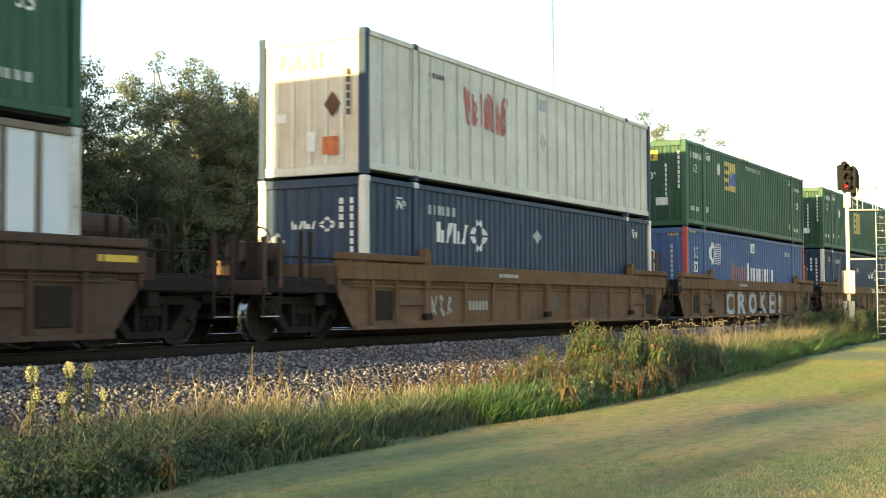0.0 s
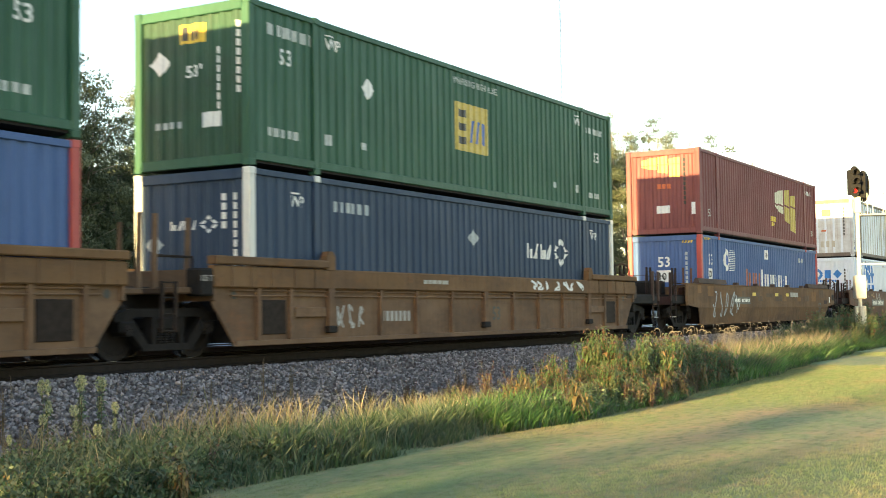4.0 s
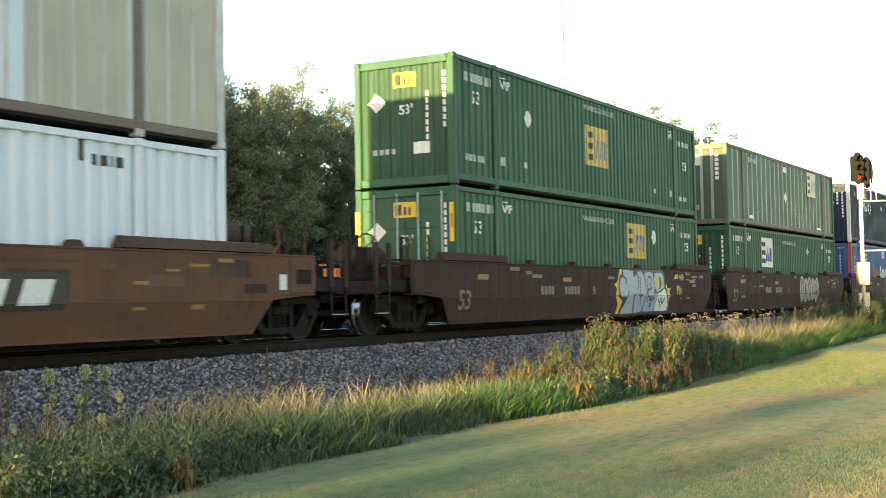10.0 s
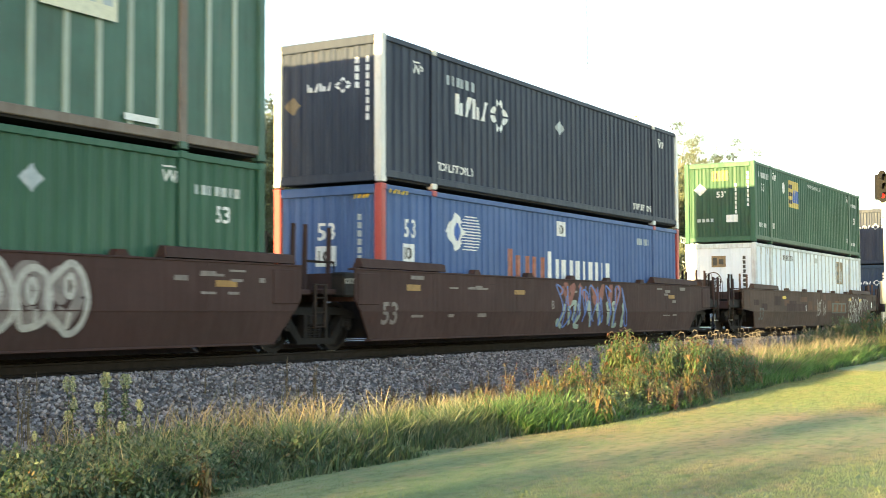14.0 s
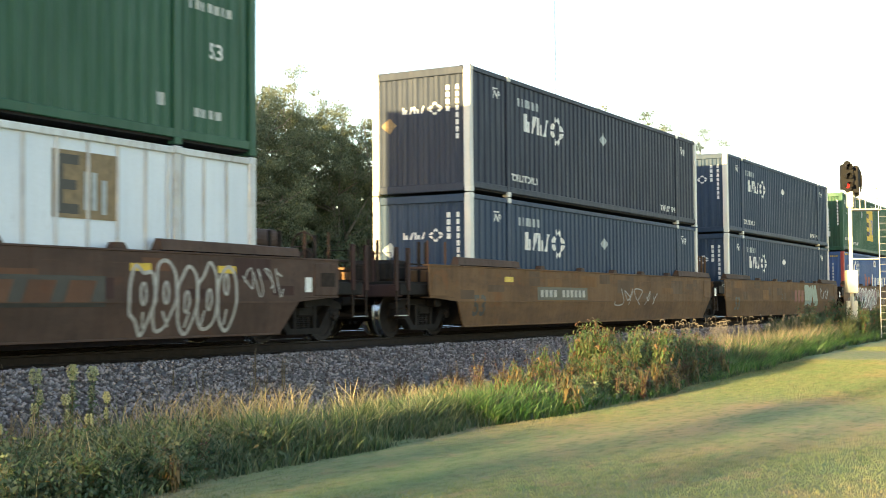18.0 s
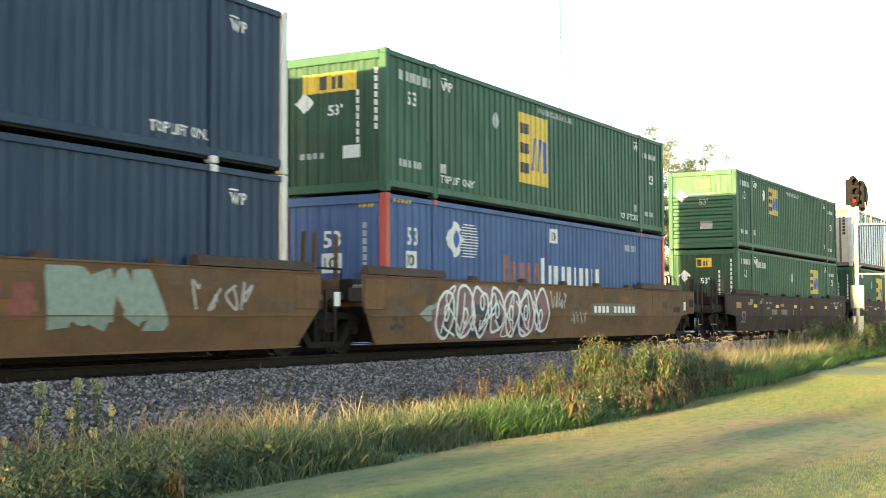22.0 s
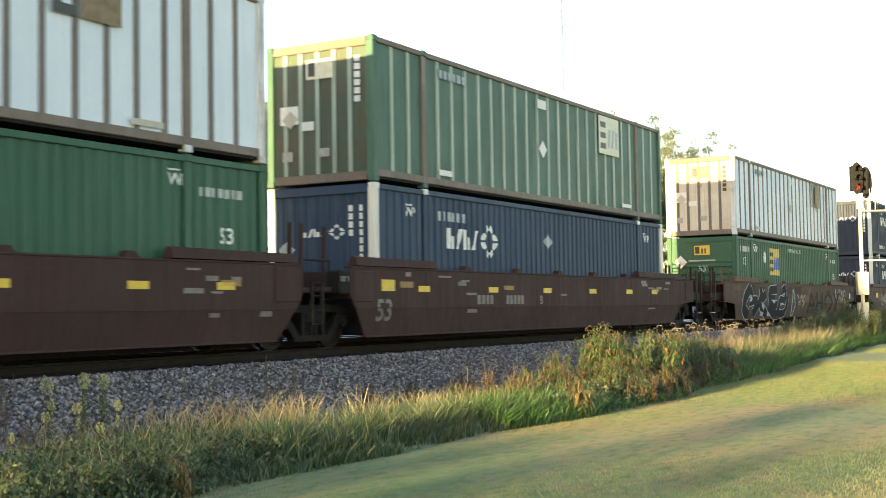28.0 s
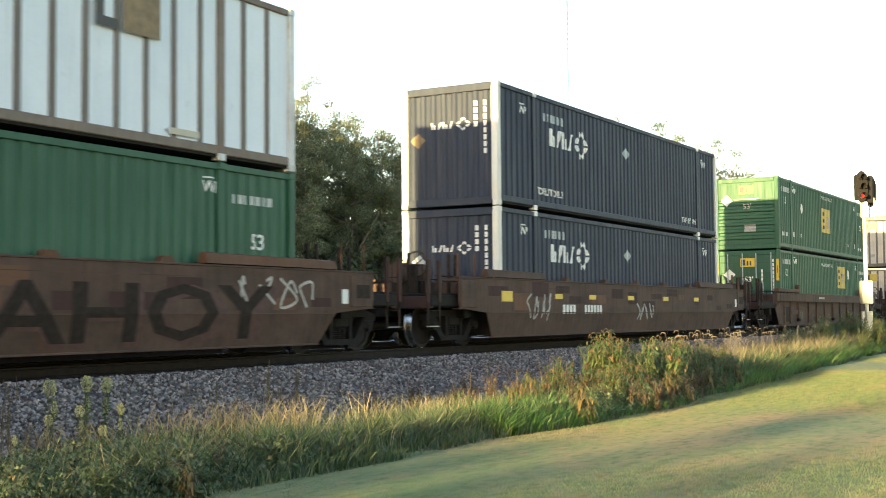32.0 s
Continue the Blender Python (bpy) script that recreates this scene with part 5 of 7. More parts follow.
    for x0, x1 in ((0.17, POSTS[0] - 0.085), (POSTS[0] + 0.085, POSTS[1] - 0.085), (POSTS[1] + 0.085, LEN - 0.17)):
        part("top_rail", cached((k, "top", x0), lambda: Geo().box(x0, x1, -HALF + 0.01, -HALF + 0.08, TALL - 0.13, TALL - 0.02, 0.012).mesh("top_rail", rail)), None, c)
        part("bottom_rail", cached((k, "bot", x0), lambda: Geo().box(x0, x1, -HALF + 0.012, -HALF + 0.09, 0.10, 0.25, 0.014).mesh("bottom_rail", rail)), None, c)
    part("far_top_rail", cached((k, "farrail"), lambda: Geo().box(0.17, LEN - 0.17, HALF - 0.08, HALF - 0.01, TALL - 0.13, TALL - 0.02).mesh("far_top_rail", body)), None, c)
    for place, name in ((front_end, "front_wall"), (rear_end, "rear_wall")):
        plain_end = name == "rear_wall"
        if plain_end or end == "doors":
            ep, axis = [(-1.125, 0.02), (1.125, 0.02)], 0
        elif end == "slats":
            ep, axis = [(0.22, 0.0), (0.36, 0.0)] + [(0.36 + z, d) for z, d in pressed(0, 1.62, 0.27, 0.05)] + [(1.98, 0.0), (2.68, 0.0)], 1
        elif end == "flat":
            ep, axis = [(-1.125, 0.01), (1.125, 0.01)], 0
        else:
            ep, axis = pressed(-1.125, 1.125, 0.28, 0.035, 0.3), 0
        mk = (lambda: sheet(ep, 0.2, TALL - 0.16, place).mesh(name, dirty_toned_end or body)) if axis == 0 else (lambda: sheet_rows(ep, -1.125, 1.125, place).mesh(name, body))
        part(name, cached((k, name), mk), None, c)
        if not plain_end:
            front_prof, front_axis = ep, axis
        x = 0.0 if not plain_end else LEN - 0.12
        part("end_header", cached((k, "head", name), lambda: Geo().box(x + 0.01, x + 0.11, -HALF + 0.17, HALF - 0.17, TALL - 0.2, TALL - 0.02, 0.012).mesh("end_header", rail)), None, c)
        part("end_sill", cached((k, "sill", name), lambda: Geo().box(x + 0.01, x + 0.11, -HALF + 0.17, HALF - 0.17, 0.03, 0.21, 0.012).mesh("end_sill", rail)), None, c)
    if batten and end == "flat":
        for y in (0.84, 0.46, 0.05, -0.35, -0.73):
            part("end_batten", cached((k, "endhat"), lambda: Geo().box(0.022, 0.05, -0.05, 0.05, 0.2, TALL - 0.2, 0.006).mesh("end_batten", batten)), None, c, m=pose(0, y, 0))
    if end == "doors":
        door = cached((k, "door"), lambda: Geo().box(0.03, 0.06, -1.12, -0.02, 0.22, TALL - 0.21, 0.01).mesh("door", body))
        rod = cached((k, "rod"), lambda: Geo().tube([(0.0, 0, 0.1), (0.0, 0, TALL - 0.12)], 0.022, 8).mesh("lock_rod", D_GREY))
        for yy in (0.0, 1.14):
            d = part("door", door, None, c, m=pose(0, yy, 0))
            for r in (-0.95, -0.35):
                part("lock_rod", rod, None, d, "bare steel lock rod", pose(0, r, 0))
            for z in (0.6, 1.3, 2.0, 2.4):
                part("hinge_bar", cached((k, "hb"), lambda: Geo().box(0.005, 0.03, -1.08, -0.06, -0.025, 0.025, 0.006).mesh("hinge_bar", body)), None, d, m=pose(0, 0, z))
    if style in ("plate", "batten"):
        prof = [(0.0, 0.012), (LEN, 0.012)]
    else:
        prof = [(0.0, 0.0)] + prof + [(LEN, 0.0)]
        prof = sorted(prof)
    for name, polys, mat, lift in split_marks(marks):
        key = (k, name, mat.name, repr(polys[0]), len(polys), lift)
        part(name, cached(key, lambda: draped(polys, prof, 0, near_side, lift).mesh(name, mat)), None, c, kind="stuff" if name in TINY else "")
    ep = [(-1.3, 0.0)] + front_prof + [(1.3, 0.0)] if front_axis == 0 else [(0.0, 0.0)] + front_prof + [(3.0, 0.0)]
    if end == "doors" or (batten and end == "flat"):
        ep = [(-1.3, -0.032), (1.3, -0.032)]
    for name, polys, mat, lift in split_marks(end_marks):
        key = (k, "end", name, mat.name, repr(polys[0]), len(polys), lift)
        part(name, cached(key, lambda: draped(polys, ep, front_axis if end == "slats" else 0, front_end, lift).mesh(name, mat)), None, c, kind="stuff" if name in TINY else "")
    return c


TINY = {"size_mark", "number_marking", "stencil_marking", "emblem_hatching", "capacity_marking", "stripe_patch", "torn_lettering", "position_mark", "lift_marking", "warning_words", "sprayed_line", "sprayed_fill", "sprayed_edge", "sprayed_word"}
SINGLE = {"paint_patch", "placard", "casting_patch", "reflector", "small_plate"}


def split_marks(marks):
    """Marks that stand apart from one another become parts of their own."""
    out = []
    for name, polys, mat, lift in marks:
        if name in SINGLE or (name == "logo_mark" and len(polys) <= 9):
            out += [(name, [q], mat, lift) for q in polys]
        else:
            out.append((name, polys, mat, lift))
    return out


def mark(name, polys, mat, lift=0.004):
    return [(name, polys, mat, lift)]


LONG = (1, 0.5, 1, 0.6, 1, 0.5)


def up_to_down(a, z, w, n, mat=D_WHITE):
    """A column of small upright number blocks on an end wall."""
    out = []
    for i in range(n):
        out += rect(a, a + w, z - i * 0.16 - 0.12, z - i * 0.16)
    return mark("number_marking", out, mat)


def green_side(kind, top=True):
    m = mark("number_marking", bars(0.55, 2.33, 0.2, LONG), D_MARK) + mark("size_mark", word("53", 0.9, 1.86, 0.28), D_WHITE)
    m += mark("size_mark", word("53", 14.95, 1.83 if kind in ("c", "c2", "d") else 1.5, 0.26), D_WHITE) + mark("position_mark", word("WP", 2.33, 2.38, 0.2) + rect(2.33, 2.6, 2.62, 2.645), D_WHITE)
    m += mark("position_mark", word("WP", 13.75, 2.38, 0.18) + rect(13.75, 14.0, 2.6, 2.625), D_WHITE) + mark("capacity_marking", bars(14.45, 2.24, 0.15, (0.7, 0.7, 0.5, 0.8, 0.7, 0.6, 0.7)), D_MARK)
    if top:
        m += mark("stencil_marking", bars(0.56, 0.56, 0.15, (0.8, 0.8, 1, 0.8, 0.8)), D_MARK) + mark("stencil_marking", bars(2.3, 0.58, 0.2, (0.9,)), D_MARK) + mark("stencil_marking", bars(13.7, 0.58, 0.2, (0.9,)), D_MARK) + mark("stencil_marking", bars(14.6, 0.5, 0.14, (0.8, 0.8, 1, 0.8)), D_MARK)
    if kind == "a":
        m += mark("hazard_diamond", diamond(3.78, 2.2, 0.24, 0.22), D_WHITE) + logo_square(4.42, 5.92, 1.53, 2.57) + mark("warning_words", word("WARNING HIGH CUBE", 7.2, 2.5, 0.14, 1.0), D_MARK)
    if kind == "b":
        m += mark("hazard_diamond", diamond(3.75, 1.83, 0.24, 0.21), D_WHITE) + logo_square(7.25, 8.75, 1.03, 2.1) + mark("warning_words", word("WARNING HIGH CUBE", 7.2, 2.5, 0.14, 1.0), D_MARK) + mark("small_plate", rect(3.5, 3.7, 0.62, 0.76) + rect(12.3, 12.5, 0.6, 0.74), D_MARK)
    if kind == "c":
        m += mark("hazard_diamond", diamond(12.22, 2.16, 0.24, 0.22), D_WHITE) + logo_square(10.04, 11.5, 1.5, 2.5) + mark("warning_words", word("WARNING HIGH CUBE", 7.0, 2.42, 0.14, 1.0), D_MARK)
    if kind == "c2":
        m += mark("hazard_diamond", diamond(7.9, 2.0, 0.22, 0.2), D_GREY) + logo_square(10.95, 12.5, 1.4, 2.45) + mark("number_marking", bars(2.55, 2.26, 0.22, (0.8, 0.9, 0.6, 1, 0.9)), D_MARK)
    if kind == "d":
        m += mark("hazard_diamond", diamond(11.25, 2.2, 0.21, 0.2), D_GREY) + logo_square(4.15, 5.7, 1.45, 2.57, D_WHITE) + mark("warning_words", word("WARNING HIGH CUBE", 7.2, 2.4, 0.14, 1.0), D_GREY)
    if kind == "e":
        m += mark("hazard_diamond", diamond(4.88, 2.06, 0.21, 0.2), D_GREY) + logo_square(6.05, 7.75, 0.74, 2.45, D_YELLOW) + mark("warning_words", word("WARNING HIGH CUBE", 7.2, 2.55, 0.14, 1.0), D_MARK) + mark("lift_marking", word("TOP LIFT ONLY", 2.3, 0.38, 0.16, 0.95) + word("TOP LIFT ONLY", 12.6, 0.32, 0.16, 0.95), D_WHITE)
    return m


def green_end(band=False, slats=False):
    m = mark("hazard_diamond", diamond(-0.72, 1.92, 0.24, 0.22), D_WHITE) + mark("size_mark", word("53'", -0.12, 1.62, 0.22), D_WHITE) + mark("placard", rect(0.22, 0.66, 0.72, 0.98), D_WHITE)
    if slats:
        m = mark("hazard_diamond", diamond(-0.8, 1.98, 0.24, 0.24), D_WHITE) + mark("size_mark", word("53'", -0.14, 1.62, 0.22), D_FADED) + mark("placard", rect(-0.1, 0.36, 0.72, 1.0), D_FADED) + mark("number_marking", rect(-0.5, 0.5, 1.99, 2.04), D_FADED)
    else:
        m += up_to_down(0.55, 2.1, 0.07, 7) + up_to_down(1.0, 2.5, 0.06, 8)
    if band:
        m += [("logo_panel", rect(-0.75, 0.55, 2.1, 2.5), D_YELLOW, 0.004), ("logo_mark", rect(-0.35, -0.15, 2.16, 2.44) + rect(-0.05, 0.05, 2.16, 2.42) + rect(0.12, 0.22, 2.16, 2.42), D_DARK, 0.007)]
    else:
        m += [("logo_panel", rect(-0.28, 0.3, 2.22, 2.56), D_YELLOW, 0.004), ("logo_mark", rect(-0.24, -0.08, 2.27, 2.51) + rect(-0.02, 0.05, 2.27, 2.45) + rect(0.1, 0.16, 2.27, 2.45), D_DARK, 0.007)]
    if not slats and not band:
        m += mark("warning_strip", rect(-1.27, -1.16, 1.55, 2.4), D_YELLOW, 0.046) + mark("warning_strip", rect(1.16, 1.27, 1.65, 2.5), D_YELLOW, 0.046) + mark("stencil_marking", rect(-1.235, -1.195, 1.8, 2.1) + rect(1.195, 1.235, 1.95, 2.25), D_RED, 0.05)
    if not slats:
        m += mark("stencil_marking", bars(-0.85, 0.75, 0.12, (1.2, 0.8, 1, 0.8)), D_GREY)
    return m


def navy_side(rear_logo=False, top=False, pale=False):
    w = D_WHITE
    m = mark("number_marking", bars(2.55, 2.26, 0.2, (0.6, 0.6, 0.6, 0.4, 0.9, 0.9)), D_GREY) + mark("position_mark", word("WP", 1.2, 2.28, 0.19) + rect(1.2, 1.45, 2.5, 2.53) + word("WP", 14.6, 2.28, 0.19) + rect(14.6, 14.85, 2.5, 2.53), w)
    m += mark("hazard_diamond", diamond(8.0, 2.02, 0.23, 0.21), D_GREY if not pale else D_WHITE)
    if rear_logo:
        m += logo_row(10.72, 12.2, 1.66, 2.03, w) + logo_rose(12.68, 1.86, 0.42, 0.36, w)
    else:
        m += logo_row(2.92, 4.38, 1.68, 2.12, w) + logo_rose(4.85, 1.9, 0.41, 0.38, w)
    if top:
        m += mark("lift_marking", word("TOP LIFT ONLY", 2.15, 0.42, 0.17, 0.9) + word("TOP LIFT ONLY", 12.7, 0.36, 0.17, 0.9), D_WHITE)
    m += mark("casting_patch", rect(1.9, 2.06, 2.72, 2.8) + rect(14.1, 14.26, 2.72, 2.8), w)
    return m


def navy_end(grey=False, white_diamond=False):
    m = logo_row(-0.5, 0.12, 1.86, 2.02, D_WHITE) + logo_rose(0.36, 1.94, 0.19, 0.16, D_WHITE)
    m += up_to_down(0.66, 2.45, 0.09, 4) + up_to_down(0.9, 2.45, 0.09, 8)
    m += mark("hazard_diamond", diamond(-0.86, 1.62, 0.21, 0.19), D_WHITE if white_diamond else D_BRONZE if grey else D_GREY)
    return m


def blue_side():
    m = mark("size_mark", word("53", 0.86, 1.88, 0.36), D_WHITE) + mark("placard", rect(0.82, 1.28, 1.40, 1.75), D_WHITE) + mark("placard_number", word("10", 0.86, 1.45, 0.24), D_DARK, 0.008) + emblem(2.45, 4.05, 1.68, 2.5) + mark("emblem_core", diamond(2.95, 2.09, 0.16, 0.2), D_BLUE, 0.008)
    m += wordy(5.15, 7.12, 1.17, 1.84, D_WORN, (1.1, 1.1, 1, 0.9, 1)) + wordy(7.25, 11.0, 1.12, 1.86, D_WHITE, (1, 0.9, 1.1, 1, 1, 0.9, 1, 1.1, 0.5, 1.1), 1.3)
    m += mark("placard", rect(7.82, 8.3, 2.26, 2.62), D_WHITE) + mark("placard_number", word("10", 7.9, 2.32, 0.22), D_DARK, 0.008) + mark("number_marking", bars(12.9, 2.28, 0.18, (1.3, 0.6, 0.5, 0.5, 0.6)), D_GREY)
    m += mark("stripe_patch", [[(0.05 + 0.1 * i, 2.7), (0.1 + 0.1 * i, 2.7), (0.14 + 0.1 * i, 2.78), (0.09 + 0.1 * i, 2.78)] for i in range(2, 9)], D_YELLOW, 0.05)
    return m


def blue_end():
    return mark("size_mark", word("53", -0.25, 1.82, 0.34), D_WHITE) + mark("placard", rect(-0.3, 0.2, 1.30, 1.7), D_WHITE) + mark("placard_number", word("10", -0.22, 1.38, 0.24), D_DARK, 0.008) + up_to_down(0.72, 2.3, 0.07, 9, D_GREY) + mark("stripe_patch", [[(0.6 + 0.1 * i, 2.6), (0.66 + 0.1 * i, 2.6), (0.7 + 0.1 * i, 2.68), (0.64 + 0.1 * i, 2.68)] for i in range(4)], D_YELLOW)


def batten_side(faded):
    m = logo_square(11.3, 12.74, 1.68, 2.72, D_IVORY if not faded else D_GOLD, True) if not faded else [("logo_panel", rect(11.9, 12.7, 1.7, 2.7), D_BRONZE, 0.05), ("logo_mark", rect(11.36, 11.52, 1.7, 2.7) + rect(11.52, 11.8, 1.7, 1.85) + rect(11.52, 11.8, 2.5, 2.7), D_DARK, 0.05)]
    m = [(n, p, mt, 0.05 if n == "logo_panel" else 0.054) for n, p, mt, _ in m]
    m += mark("hazard_diamond", diamond(7.72, 1.4, 0.23, 0.22), D_GREY if faded else D_WHITE, 0.05) + mark("placard", rect(7.45, 7.95, 2.4, 2.62), D_WHITE, 0.05) + mark("number_marking", bars(2.6, 2.4, 0.18, (0.7, 0.7, 0.7, 0.6, 0.9, 0.9)), D_GREY if not faded else D_DARK, 0.05)
    m += mark("small_plate", rect(2.55, 3.1, 0.32, 0.44) + rect(12.9, 13.6, 0.3, 0.4), D_WHITE if not faded else PATCH, 0.05)
    return m


def batten_end(faded):
    m = [("logo_panel", rect(-0.3, 0.35, 2.12, 2.52), D_IVORY if not faded else D_GOLD, 0.012), ("logo_mark", rect(-0.25, -0.08, 2.18, 2.46), D_DARK, 0.016)]
    m += up_to_down(0.85, 2.5, 0.14, 6, D_WHITE if not faded else D_DARK)
    m += [("placard", rect(-0.95, -0.5, 1.25, 1.62) + rect(-0.42, -0.12, 1.1, 1.28), D_WHITE, 0.012), ("hazard_diamond", diamond(-0.7, 1.35, 0.2, 0.19), PATCH, 0.016), ("placard", rect(-0.9, -0.65, 0.5, 0.7) + rect(0.0, 0.25, 0.55, 0.72), D_FADED, 0.012)]
    return m


# ---- well cars ----
def wheelset_mesh():
    g = Geo()
    for s in (-1, 1):
        prof = [(0.0, 0.86), (0.085, 0.86), (0.10, 0.82), (0.13, 0.80), (0.36, 0.785), (0.385, 0.815), (0.45, 0.82), (0.457, 0.815), (0.462, 0.70), (0.487, 0.69), (0.487, 0.665), (0.45, 0.66), (0.38, 0.67), (0.36, 0.70), (0.13, 0.72), (0.09, 0.66), (0.08, 0.5)]
        g.lathe([(r, s * y) for r, y in prof], 28)
    g.lathe([(0.08, -0.7), (0.075, 0.0), (0.08, 0.7)], 12)
    g.lathe([(0.0, -1.14), (0.085, -1.14), (0.085, -0.82)], 12)
    for k in range(3):
        a = 2 * math.pi * k / 3
        g.box(0.05 * math.cos(a) - 0.012, 0.05 * math.cos(a) + 0.012, -1.16, -1.13, 0.05 * math.sin(a) - 0.012, 0.05 * math.sin(a) + 0.012)
    m = g.mesh("wheelset", TREAD, BRIGHT)
    for p in m.polygons:
        r = math.hypot(p.center.x, p.center.z)
        if r > 0.448 and abs(p.center.y) < 0.82:
            p.material_index = 1
    return m


WHEELSETS = []


def side_frame_mesh(y):
    g = Geo()
    y0, y1 = y - 0.085, y + 0.085
    g.prism([(-1.16, 0.58), (-0.72, 0.66), (0.72, 0.66), (1.16, 0.58), (1.16, 0.70), (0.8, 0.79), (-0.8, 0.79), (-1.16, 0.70)], y0, y1)
    for s in (-1, 1):
        g.prism([(s * 0.80, 0.66), (s * 1.02, 0.61), (s * 0.56, 0.17), (s * 0.40, 0.20)], y0, y1)
        g.prism([(s * 0.26, 0.2), (s * 0.36, 0.2), (s * 0.36, 0.68), (s * 0.26, 0.68)], y0, y1)
        g.box(s * 0.91 - 0.17, s * 0.91 + 0.17, y0 - 0.03, y1 + 0.03, 0.42, 0.6, 0.03)
    g.prism([(-0.56, 0.14), (0.56, 0.14), (0.58, 0.19), (0.42, 0.245), (-0.42, 0.245), (-0.58, 0.19)], y0, y1)
    return g.mesh("side_frame", GEAR)


def truck(parent, x):
    """A two-axle truck; the bolster carries side frames, springs and wheelsets."""
    b = part("truck", cached("bolster", lambda: Geo().box(-0.24, 0.24, -1.1, 1.1, 0.46, 0.66, 0.03).lathe([(0.0, 0.76), (0.22, 0.76), (0.24, 0.6)], 16, False).mesh("truck", GEAR)), None, parent, "two-axle cast steel truck", pose(x, 0, 0))
    for y in (-1.0, 1.0):
        part("side_frame", cached(("frame", y), lambda: side_frame_mesh(y)), None, b)
        for sx in (-0.15, 0.0, 0.15):
            part("spring", cached("spring", lambda: Geo().lathe([(0.055 + 0.012 * (k % 2), 0.245 + 0.02 * k) for k in range(12)], 10, False).mesh("spring", GEAR)), None, b, m=pose(sx, y, 0))
    for sx in (-0.91, 0.91):
        w = part("wheelset", cached("wheelset", wheelset_mesh), None, b, m=pose(sx, 0, 0.457))
        WHEELSETS.append((w, sx))
    for x2 in (-0.4, 0.4):
        part("brake_beam", cached("beam", lambda: Geo().tube([(0, -0.7, 0.36), (0, 0.7, 0.36)], 0.04, 6).mesh("brake_beam", GEAR)), None, b, m=pose(x2, 0, 0))
    return b


